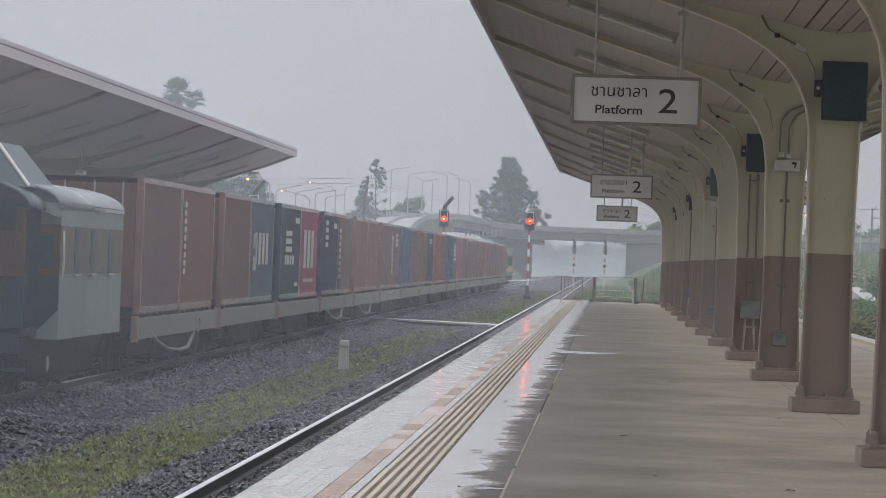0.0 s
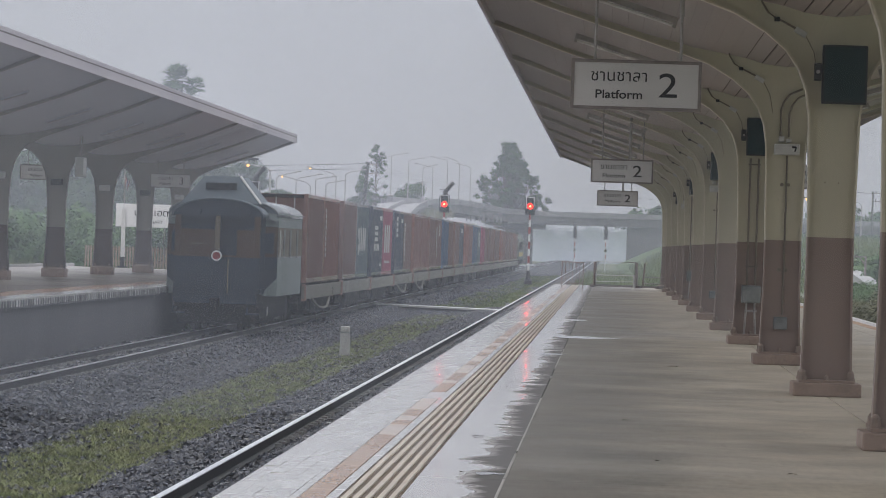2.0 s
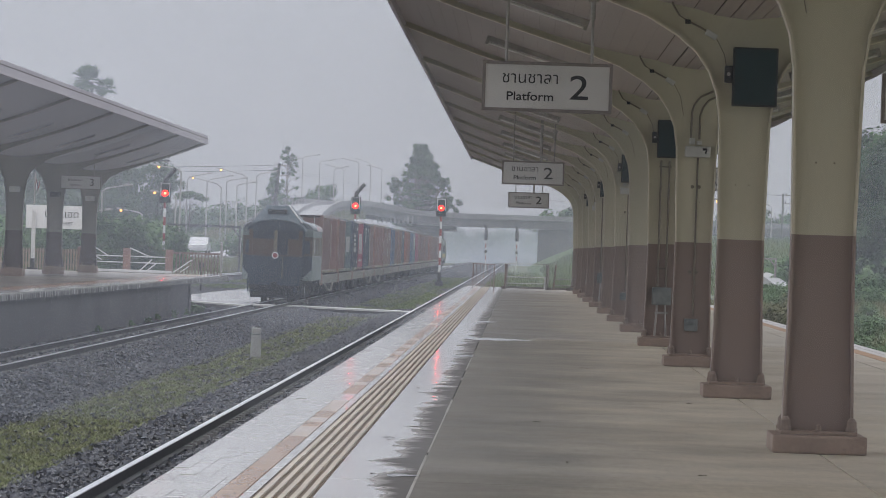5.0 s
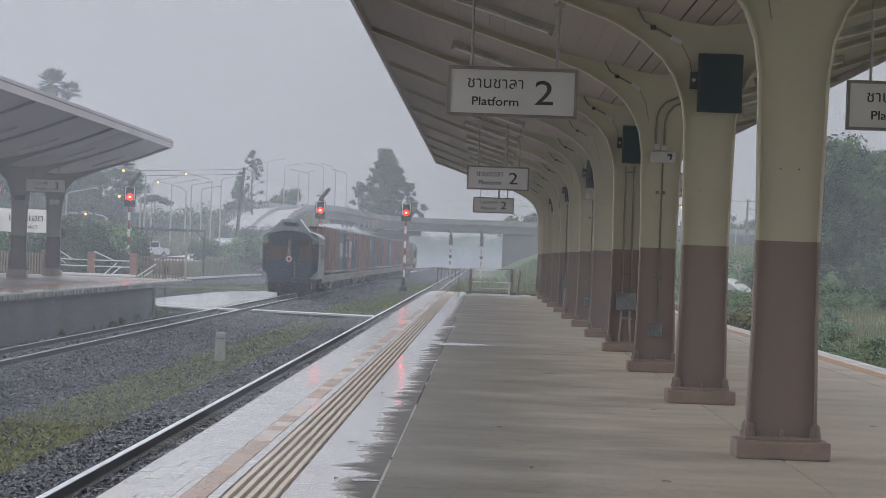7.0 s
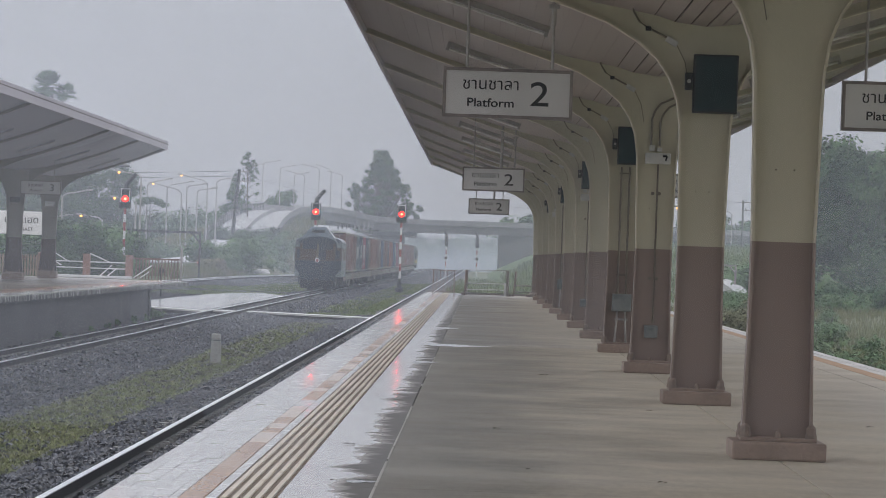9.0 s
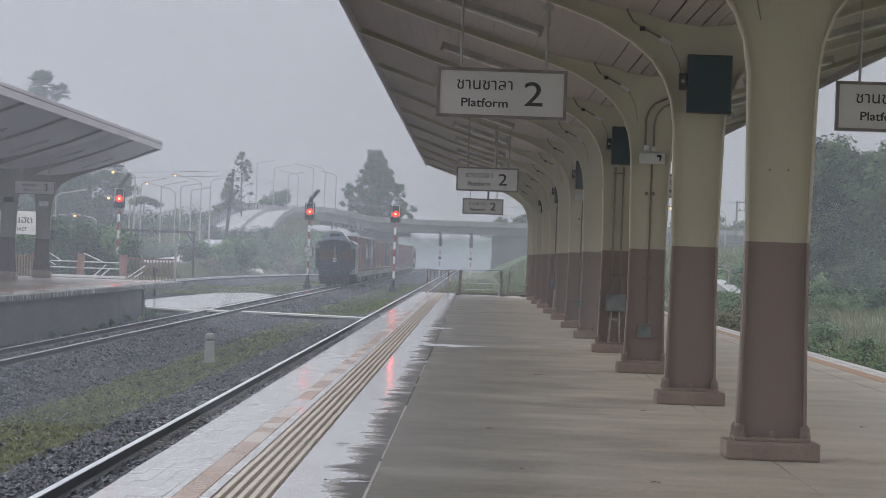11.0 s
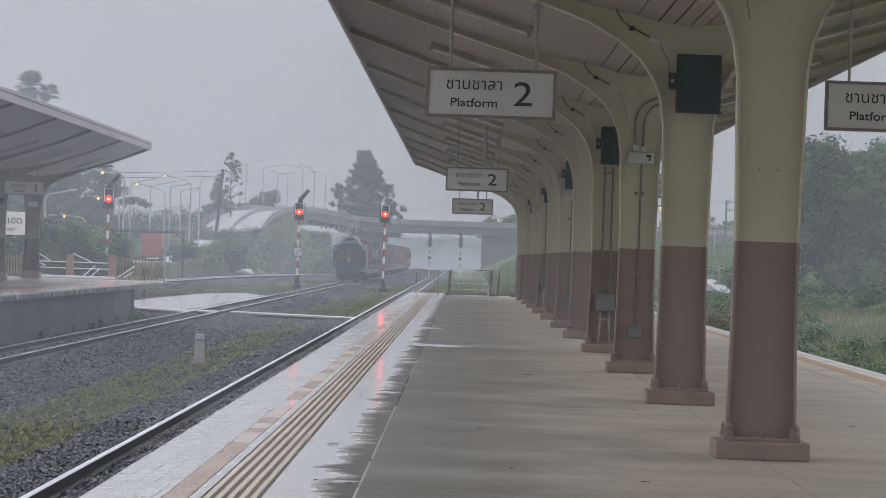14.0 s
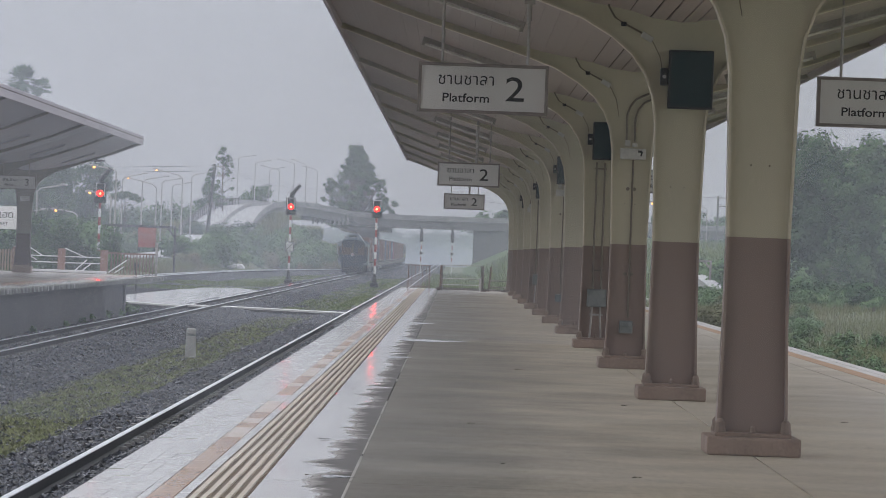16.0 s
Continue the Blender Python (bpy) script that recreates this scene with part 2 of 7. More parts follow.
M["sleeper"] = varied(material("concrete_sleeper", (0.23, 0.225, 0.22), (0.15, 0.145, 0.14), rough=0.9, scale=7, bump=0.4), 0.8, 1.15)
M["ballast"] = material("ballast_bed", (0.015, 0.016, 0.019), (0.030, 0.032, 0.037), rough=0.8, spec=0.15, scale=14, bump=1.0, bump_scale=22, grain=0.5)
M["stone"] = varied(material("wet_stone", (0.024, 0.027, 0.036), (0.012, 0.014, 0.019), rough=0.2, scale=20, grain=0.2, spec=0.32), 0.2, 2.2, True)
M["earth"] = material("meadow_ground", (0.055, 0.085, 0.03), (0.10, 0.10, 0.055), rough=0.95, scale=0.12, mix=0.9, bump=0.8, bump_scale=5, grain=0.35)
M["grass"] = varied(material("grass_blade", (0.095, 0.140, 0.048), (0.175, 0.195, 0.085), rough=0.95, spec=0.15, scale=0.6, coords="world"), 0.7, 1.25, True)
M["reed"] = varied(material("tall_grass", (0.125, 0.150, 0.062), (0.205, 0.185, 0.108), rough=0.95, spec=0.12, scale=0.25), 0.75, 1.2, True)
M["leaf"] = varied(material("leaf", (0.032, 0.064, 0.029), (0.078, 0.130, 0.054), rough=0.95, spec=0.06, scale=0.4, mix=0.3), 0.84, 1.14, True)
M["leaf_pale"] = varied(material("pale_leaf", (0.085, 0.150, 0.065), (0.145, 0.215, 0.100), rough=0.95, spec=0.06, scale=0.5), 0.84, 1.14, True)
M["reed_leaf"] = varied(material("brownish_leaf", (0.135, 0.150, 0.080), (0.22, 0.20, 0.125), rough=0.95, spec=0.06, scale=0.6), 0.84, 1.14, True)
M["leaf_dark"] = varied(material("dark_leaf", (0.020, 0.040, 0.021), (0.048, 0.080, 0.038), rough=0.95, spec=0.06, scale=0.4, mix=0.3), 0.84, 1.14, True)
M["bark"] = material("bark", (0.09, 0.075, 0.06), (0.06, 0.05, 0.042), rough=0.9, scale=2, bump=0.5)
M["pole_wood"] = material("dark_wet_timber", (0.035, 0.031, 0.028), (0.022, 0.02, 0.018), rough=0.8, scale=3, bump=0.3, stretch=(1, 1, 0.2), spec=0.2)
M["wet_slab"] = material("wet_concrete_slab", (0.55, 0.55, 0.55), (0.46, 0.46, 0.46), rough=0.12, scale=0.35, mix=0.8, grain=0.05)
M["plank"] = material("white_crossing_plank", (0.55, 0.54, 0.52), (0.4, 0.39, 0.38), rough=0.3, scale=2)
M["bridge"] = material("bridge_concrete", (0.14, 0.138, 0.136), (0.10, 0.099, 0.098), rough=0.9, scale=0.15, mix=0.9, bump_scale=2)
M["parapet"] = material("pale_parapet", (0.28, 0.276, 0.272), (0.21, 0.207, 0.204), rough=0.8, scale=0.3, bump_scale=3)
M["road"] = material("pale_wet_road", (0.42, 0.42, 0.42), (0.33, 0.33, 0.33), rough=0.35, scale=0.25, bump_scale=3)
M["ramp"] = material("worn_ramp_concrete", (0.30, 0.30, 0.30), (0.22, 0.22, 0.22), rough=0.6, scale=0.2, mix=0.8, bump_scale=1.5, grain=0.2)
M["tile_dry"] = material("dull_white_paver", (0.74, 0.72, 0.69), (0.6, 0.58, 0.55), rough=0.7, scale=0.8, spec=0.2, grain=0.1)
M["orange_dry"] = material("dull_orange_paver", (0.55, 0.38, 0.25), (0.50, 0.32, 0.20), rough=0.7, scale=1.2, spec=0.2)
M["verge"] = material("mown_slope", (0.045, 0.080, 0.028), (0.075, 0.105, 0.040), rough=0.95, spec=0.1, scale=0.2, bump=0.6, bump_scale=4, grain=0.3)
M["black"] = material("signal_black", (0.015, 0.015, 0.016), rough=0.5)
M["red_paint"] = material("red_paint", (0.28, 0.035, 0.03), (0.22, 0.03, 0.025), rough=0.5, scale=4)
M["white_paint"] = material("white_paint", (0.68, 0.67, 0.65), (0.6, 0.59, 0.57), rough=0.5, scale=4)
M["rust_pink"] = material("pink_brick_paint", (0.27, 0.165, 0.135), (0.22, 0.135, 0.11), rough=0.7, scale=2)
M["fence_brown"] = material("fence_brown", (0.20, 0.13, 0.105), (0.16, 0.10, 0.08), rough=0.6, scale=5)
M["red_core"] = glowing("red_signal_core", (1.0, 0.16, 0.07), 14.0)
M["red_glow"] = glowing("red_signal_lens", (1.0, 0.0006, 0.0004), 400.0)
# Glow for the added ring that stands for the halo round the red lens.
M["red_halo"] = glowing("red_signal_halo", (1.0, 0.03, 0.02), 2.2)
M["amber_glow"] = glowing("sodium_lamp", (1.0, 0.46, 0.13), 3.0)
M["anchor"] = material("anchor_bolt_paint", (0.25, 0.19, 0.155), rough=0.6, scale=20)
M["tactile_bed"] = wet(material("tactile_groove", (0.17, 0.125, 0.09), (0.13, 0.095, 0.065), rough=0.6, scale=1.5, grain=0.08, spec=0.2), 6.0, 0.1, wet_rough=0.5, dark=0.9)
M["short_grass"] = varied(material("short_grass_blade", (0.175, 0.210, 0.085), (0.265, 0.265, 0.140), rough=0.95, spec=0.1, scale=0.9, mix=0.8), 0.7, 1.3, True)


# ---- mesh helpers ----
def link(name, verts, faces, mat, parent=None, label="", smooth=False):
    me = bpy.data.meshes.new(name)
    me.from_pydata([tuple(v) for v in verts], [], [tuple(f) for f in faces])
    me.materials.append(mat)
    me.update()
    if smooth:
        for pl in me.polygons:
            pl.use_smooth = True
    ob = new(name, me)
    if parent:
        ob.parent = parent
    if label:
        ob["label"] = label
    return ob


def swift(name, verts, size, mat, parent=None):
    """Many loose faces of one size, from arrays."""
    me = bpy.data.meshes.new(name)
    n = len(verts)
    me.vertices.add(n)
    me.vertices.foreach_set("co", np.asarray(verts, np.float32).ravel())
    me.loops.add(n)
    me.loops.foreach_set("vertex_index", np.arange(n, dtype=np.int32))
    me.polygons.add(n // size)
    me.polygons.foreach_set("loop_start", np.arange(0, n, size, dtype=np.int32))
    me.polygons.foreach_set("loop_total", np.full(n // size, size, np.int32))
    me.materials.append(mat)
    me.update(calc_edges=True)
    ob = new(name, me)
    if parent:
        ob.parent = parent
    return ob


def part(name, bm, mat, parent=None, label="", smooth=False):
    me = bpy.data.meshes.new(name)
    bmesh.ops.recalc_face_normals(bm, faces=bm.faces[:])
    bm.to_mesh(me)
    bm.free()
    me.materials.append(mat)
    if smooth:
        for pl in me.polygons:
            pl.use_smooth = True
    ob = new(name, me)
    if parent:
        ob.parent = parent
    if label:
        ob["label"] = label
    return ob


def box(x0, x1, y0, y1, z0, z1, bevel=0.0, bm=None):
    own = bmesh.new()
    bmesh.ops.create_cube(own, size=1.0, matrix=Matrix.Translation(((x0 + x1) / 2, (y0 + y1) / 2, (z0 + z1) / 2)) @ Matrix.Diagonal((x1 - x0, y1 - y0, z1 - z0, 1)))
    if bevel:
        bmesh.ops.bevel(own, geom=own.edges[:], offset=bevel, segments=2, affect="EDGES", profile=0.6)
    if bm is None:
        return own
    return merge(bm, own)


def merge(bm, other):
    me = bpy.data.meshes.new("tmp")
    other.to_mesh(me)
    other.free()
    bm.from_mesh(me)
    bpy.data.meshes.remove(me)
    return bm


def prism(outline, y0, y1, bm=None):
    """A closed outline in x and z, drawn out along y."""
    bm = bm or bmesh.new()
    a = [bm.verts.new((x, y0, z)) for x, z in outline]
    b = [bm.verts.new((x, y1, z)) for x, z in outline]
    bm.faces.new(a)
    bm.faces.new(b[::-1])
    for i in range(len(a)):
        j = (i + 1) % len(a)
        bm.faces.new((a[i], b[i], b[j], a[j]))
    return bm


def ribbon(path, y0, y1, thick, bm=None):
    """A bent plate: a line in x and z with a thickness, drawn out along y."""
    n = len(path)
    out, back = [], []
    for i, (x, z) in enumerate(path):
        p, q = path[max(i - 1, 0)], path[min(i + 1, n - 1)]
        dx, dz = q[0] - p[0], q[1] - p[1]
        d = math.hypot(dx, dz) or 1
        out.append((x - dz / d * thick / 2, z + dx / d * thick / 2))
        back.append((x + dz / d * thick / 2, z - dx / d * thick / 2))
    bm = bm or bmesh.new()
    rows = [[bm.verts.new((x, y, z)) for x, z in line] for line in (out, back) for y in (y0, y1)]
    o0, o1, b0, b1 = rows
    for i in range(n - 1):
        bm.faces.new((o0[i], o1[i], o1[i + 1], o0[i + 1]))
        bm.faces.new((b0[i], b0[i + 1], b1[i + 1], b1[i]))
        bm.faces.new((o0[i], o0[i + 1], b0[i + 1], b0[i]))
        bm.faces.new((o1[i], b1[i], b1[i + 1], o1[i + 1]))
    for i in (0, n - 1):
        bm.faces.new((o0[i], b0[i], b1[i], o1[i]))
    return bm


def tube(points, radius, sides=8, bm=None, taper=None):
    """A round bar along a line of points."""
    bm = bm or bmesh.new()
    pts = [Vector(p) for p in points]
    rings = []
    for i, p in enumerate(pts):
        d = (pts[min(i + 1, len(pts) - 1)] - pts[max(i - 1, 0)]).normalized()
        u = d.orthogonal().normalized()
        w = d.cross(u)
        r = radius if taper is None else radius + (taper - radius) * i / (len(pts) - 1)
        rings.append([bm.verts.new(p + (u * math.cos(k * math.tau / sides) + w * math.sin(k * math.tau / sides)) * r) for k in range(sides)])
    for a, b in zip(rings, rings[1:]):
        for k in range(sides):
            bm.faces.new((a[k], a[(k + 1) % sides], b[(k + 1) % sides], b[k]))
    bm.faces.new(rings[0][::-1])
    bm.faces.new(rings[-1])
    return bm


def disc(center, axis, radius, depth, sides=20, bm=None):
    c, a = Vector(center), Vector(axis).normalized()
    return tube([c - a * depth / 2, c + a * depth / 2], radius, sides, bm)


def ring(center, axis, radius, wire, sides=24, bm=None):
    bm = bm or bmesh.new()
    c, a = Vector(center), Vector(axis).normalized()
    u = a.orthogonal().normalized()
    w = a.cross(u)
    rows = []
    for i in range(sides):
        t = i * math.tau / sides
        o = u * math.cos(t) + w * math.sin(t)
        rows.append([bm.verts.new(c + o * (radius + wire * math.cos(s)) + a * wire * math.sin(s)) for s in (0, 1.57, 3.14, 4.71)])
    for i in range(sides):
        p, q = rows[i], rows[(i + 1) % sides]
        for k in range(4):
            bm.faces.new((p[k], p[(k + 1) % 4], q[(k + 1) % 4], q[k]))
    return bm


def thing(name, at=(0, 0, 0), label="", category="", group="", turn=0):
    ob = new(name)
    ob.matrix_basis = pose(*at, 0, 0, turn)
    return tagged(ob, label, category, group)


def lettering(name, text, height, at, mat, parent=None, facing=0.0, bold=0.0, wide=1.0, align="CENTER"):
    """Raised letters in Blender's own font, turned to a mesh, standing upright and facing -y."""
    cu = bpy.data.curves.new(name, "FONT")
    cu.body = text
    cu.size = height / 0.72
    cu.align_x = align
    cu.align_y = "CENTER"
    cu.extrude = 0.002
    cu.offset = bold
    tmp = bpy.data.objects.new(name + "_tmp", cu)
    scene.collection.objects.link(tmp)
    me = bpy.data.meshes.new_from_object(tmp.evaluated_get(bpy.context.evaluated_depsgraph_get()))
    bpy.data.objects.remove(tmp)
    bpy.data.curves.remove(cu)
    me.transform(Matrix.Translation(at) @ Euler((math.pi / 2, 0, facing)).to_matrix().to_4x4() @ Matrix.Diagonal((wide, 1, 1, 1)))
    me.materials.clear()
    me.materials.append(mat)
    ob = new(name, me)
    if parent:
        ob.parent = parent
    return ob


# ---- ground, platforms, tracks ----
RAIL_TOP = -1.1
NEAR_TRACK, FAR_TRACK = -3.57, -9.97
EDGE, EDGE_RIGHT = -1.94, 5.43
AXIS, FIRST, BAY = 2.07, 24.76, 9.27
rng = np.random.default_rng(7)


def height_noise(x, y, s):
    return noise.noise(Vector((x * s, y * s, 3.1)))


def sheet(name, xs, ys, zf, mat, label, category, kind="structure"):
    verts = [(x, y, zf(x, y)) for y in ys for x in xs]
    n = len(xs)
    faces = [(j * n + i, j * n + i + 1, (j + 1) * n + i + 1, (j + 1) * n + i) for j in range(len(ys) - 1) for i in range(n - 1)]
    return tagged(link(name, verts, faces, mat, smooth=True), label, category, "", kind)


def ground_z(x, y):
    z = -1.62
    if x < -19:
        z += min((-19 - x) * 0.05, 1.6) + 0.5 * height_noise(x, y, 0.03)
    if x > 7:
        z += min((x - 7) * 0.06, 0.9) + 0.25 * height_noise(x, y, 0.08)
    return z


gx = [-2600, -900, -400, -200] + [-120 + 4 * i for i in range(26)] + [-18, -15, -13, 0, 5.6, 7] + [9 + 3 * i for i in range(24)] + [120, 250, 600, 2600]
gy = [-400, -120, -40] + [0 + 12 * i for i in range(75)] + [950, 1200, 1800, 3000, 4600]
sheet("ground", gx, gy, ground_z, M["earth"], "rough green meadow ground along the railway", "ground")


def bed_z(x, y):
    d = min(abs(x - NEAR_TRACK), abs(x - FAR_TRACK))
    u = min(max((d - 1.2) / 0.9, 0.0), 1.0)
    base = -1.27 - 0.13 * u * u * (3 - 2 * u)
    return base + 0.035 * height_noise(x, y, 1.7) + 0.02 * height_noise(x, y, 5.0)


bx = [-13.2, -12.6] + [-12.2 + 0.35 * i for i in range(29)] + [-1.96]
by = [-20, 10] + [30 + 0.9 * i for i in range(150)] + [170 + 6 * i for i in range(30)] + [380, 460, 560, 700, 900, 1300]
sheet("ballast_bed", bx, by, lambda x, y: bed_z(x, y) if -12.9 < x < -2 else (-1.55 if x < -5 else -1.45), M["ballast"], "dark wet crushed stone ballast under the tracks", "ballast")


def scatter_stones(name, x0, x1, y0, y1, count, size):
    """Broken stones, each a crooked eight-sided lump."""
    base = np.array([(-1, -.2, 0), (.1, -1, .1), (1, .2, -.1), (-.1, 1, 0), (.15, -.1, .75), (0, .1, -.6)])
    tris = np.array([(0, 1, 4), (1, 2, 4), (2, 3, 4), (3, 0, 4), (1, 0, 5), (2, 1, 5), (3, 2, 5), (0, 3, 5)])
    verts, faces = [], []
    k = 0
    while k < count:
        x = rng.uniform(x0, x1)
        y = y0 + (y1 - y0) * rng.random() ** 1.7
        if -6.95 + 0.25 * height_noise(x, y, 0.4) < x < -5.35 + 0.35 * height_noise(x, y, 0.5) and y < 136 and rng.random() < 0.86:
            continue
        if abs(abs(x - NEAR_TRACK) - 0.5) < 0.08 or abs(abs(x - FAR_TRACK) - 0.5) < 0.08:
            continue
        s = size * rng.uniform(0.6, 1.35) * (0.72 + 0.65 * min(y / 120, 1.2))
        q = base * rng.uniform(0.6, 1.2, (6, 3)) * (s * rng.uniform(1.0, 1.5), s, s)
        a, b = rng.uniform(0, 6.28), rng.uniform(-0.6, 0.6)
        ca, sa, cb, sb = math.cos(a), math.sin(a), math.cos(b), math.sin(b)
        q = q @ np.array([(1, 0, 0), (0, cb, sb), (0, -sb, cb)]) @ np.array([(ca, sa, 0), (-sa, ca, 0), (0, 0, 1)])
        q += (x, y, bed_z(x, y) + s * 0.25)
        verts.append(q)
        faces.append(tris + 6 * k)
        k += 1
    v, f = np.concatenate(verts), np.concatenate(faces)
    return tagged(link(name, v.tolist(), f.tolist(), M["stone"]), "wet dark grey broken ballast stones", "ballast", "", "stuff")


scatter_stones("ballast_stones", -9.5, -1.98, 34, 150, 66000, 0.044)
scatter_stones("ballast_stones", -12.6, -9.4, 60, 170, 11000, 0.042)
scatter_stones("ballast_stones", -12.4, -5.6, 150, 300, 8000, 0.05)


def blades(name, spots, low, high, width, mat, label, lean=0.5):
    """Grass blades, each a bent pair of triangles."""
    verts, faces = [], []
    for k, (x, y, z) in enumerate(spots):
        h, a = rng.uniform(low, high), rng.uniform(0, 6.28)
        dx, dy = math.cos(a) * width, math.sin(a) * width
        l1, l2 = rng.normal(0, lean * h * 0.4, 2)
        verts += [(x - dx, y - dy, z), (x + dx, y + dy, z), (x + dx * .6 + l1 * .4, y + dy * .6 + l2 * .4, z + h * .55), (x - dx * .6 + l1 * .4, y - dy * .6 + l2 * .4, z + h * .55), (x + l1, y + l2, z + h)]
        faces += [(5 * k, 5 * k + 1, 5 * k + 2, 5 * k + 3), (5 * k + 3, 5 * k + 2, 5 * k + 4)]
    return tagged(link(name, verts, faces, mat), label, "grass", "", "stuff")


def strip_spots(count, x0, x1, y0, y1, zf, patch=0.4, thresh=-0.15, power=1.5):
    out = []
    while len(out) < count:
        x, y = rng.uniform(x0, x1), y0 + (y1 - y0) * rng.random() ** power
        mid = (x - (x0 + x1) / 2) / ((x1 - x0) / 2)
        if height_noise(x, y, patch) - 0.35 * mid * mid > thresh + rng.normal(0, 0.1):
            out.append((x, y, zf(x, y)))
    return out


blades("grass_strip", strip_spots(66000, -7.1, -5.2, 36, 141, bed_z, 0.55, -0.55), 0.025, 0.075, 0.007, M["short_grass"], "short patchy yellow-green grass strip between the two tracks", 2.6)
blades("grass_verge", strip_spots(12000, -7.4, -4.4, 150, 340, bed_z, 0.12, -0.3), 0.04, 0.13, 0.035, M["grass"], "green grass verge round the signal posts", 1.2)
blades("grass_verge", strip_spots(9000, -2.4, 3.5, 133, 420, lambda x, y: -1.6, 0.1, -0.5), 0.2, 0.9, 0.04, M["grass"], "green grass beyond the platform's end")
blades("grass_verge", strip_spots(12000, -19.5, -11.3, 203, 420, lambda x, y: -1.3 if y < 255 else -1.58, 0.06, -0.2), 0.04, 0.12, 0.045, M["grass"], "green grass between the main line and the siding")


def rail_profile(x):
    return [(x - .065, -.15), (x + .065, -.15), (x + .065, -.138), (x + .012, -.118), (x + .012, -.045), (x + .036, -.036), (x + .036, -.004), (x + .03, 0), (x - .03, 0), (x - .036, -.004), (x - .036, -.036), (x - .012, -.045), (x - .012, -.118), (x - .065, -.138)]


def straight_track(x, y0, y1, label, s0, s1):
    track = thing("railway_track", (0, 0, 0), label, "track")
    track["kind"] = "structure"
    for side in (-0.5, 0.5):
        part("rail", prism([(a, RAIL_TOP + b - 0.003) for a, b in rail_profile(x + side)], y0, y1), M["rail"], track)
        part("running_surface", box(x + side - .038, x + side + .038, y0, y1, RAIL_TOP - 0.008, RAIL_TOP + 0.001), M["railhead"], track, "polished wet rail head")
    sl = box(-1.0, 1.0, -0.12, 0.12, -0.17, 0.0)
    for side in (-0.5, 0.5):
        for k in (-0.11, 0.11):
            box(side + k - .04, side + k + .04, -.07, .07, 0.0, 0.05, 0.0, sl)
    first = part("sleeper", sl, M["sleeper"], track)
    first.location = (x, s0, RAIL_TOP - 0.15)
    for i in range(1, 300):
        o = first.copy()
        o.location = (x, s0 + 0.6 * i, RAIL_TOP - 0.15)
        scene.collection.objects.link(o)
    far = bmesh.new()
    for i in range(300, int((s1 - s0) / 0.6), 2):
        box(x - 1.0, x + 1.0, s0 + .6 * i - .12, s0 + .6 * i + .12, RAIL_TOP - .32, RAIL_TOP - .15, 0, far)
    rest = part("far_sleepers", far, M["sleeper"], track)
    rest["kind"] = "stuff"
    return track


straight_track(NEAR_TRACK, -40, 1100, "straight railway track beside the platform with a polished rail head", 44, 420)
straight_track(FAR_TRACK, -40, 1100, "straight railway track that the container train runs on", 55, 420)


def curved_track(points):
    track = thing("siding_track", (0, 0, 0), "curved siding track joining the main line", "track")
    track["kind"] = "structure"
    for side in (-0.5, 0.5):
        tr = bmesh.new()
        prev = None
        for i, (x, y) in enumerate(points):
            q, p = points[min(i + 1, len(points) - 1)], points[max(i - 1, 0)]
            d = math.hypot(q[0] - p[0], q[1] - p[1])
            nx, ny = (q[1] - p[1]) / d, -(q[0] - p[0]) / d
            row = [tr.verts.new((x + nx * (side + w), y + ny * (side + w), RAIL_TOP + h)) for w, h in ((-.035, -.15), (-.035, 0), (.035, 0), (.035, -.15))]
            if prev:
                for k in range(3):
                    tr.faces.new((prev[k], prev[k + 1], row[k + 1], row[k]))
            prev = row
        part("rail", tr, M["rail"], track)
        part("running_surface", tube([(x + side, y, RAIL_TOP - .012) for x, y in points], .045, 6), M["railhead"], track, "polished wet rail head")
    bed = bmesh.new()
    prev = None
    for x, y in points:
        row = [bed.verts.new((x - 2.4, y, -1.6)), bed.verts.new((x - 1.5, y, -1.28)), bed.verts.new((x + 1.5, y, -1.28)), bed.verts.new((x + 4.2, y, -1.64))]
        if prev:
            for k in range(3):
                bed.faces.new((prev[k], prev[k + 1], row[k + 1], row[k]))
        prev = row
    part("ballast", bed, M["ballast"], track, "dark ballast")


SIDING = [(-23.6, 170), (-22.6, 215), (-22.0, 265), (-21.35, 325), (-18.9, 377), (-14.8, 422), (-11.7, 462), (-10.4, 500), (-10.0, 530)]


def siding_x(y):
    for (xa, ya), (xb, yb) in zip(SIDING, SIDING[1:]):
        if y <= yb:
            u = (y - ya) / (yb - ya)
            return xa + (xb - xa) * u
    return -10.0


curved_track([(sum(siding_x(y + k) for k in (-16, -8, 0, 8, 16)) / 5, y) for y in range(180, 520, 8)])



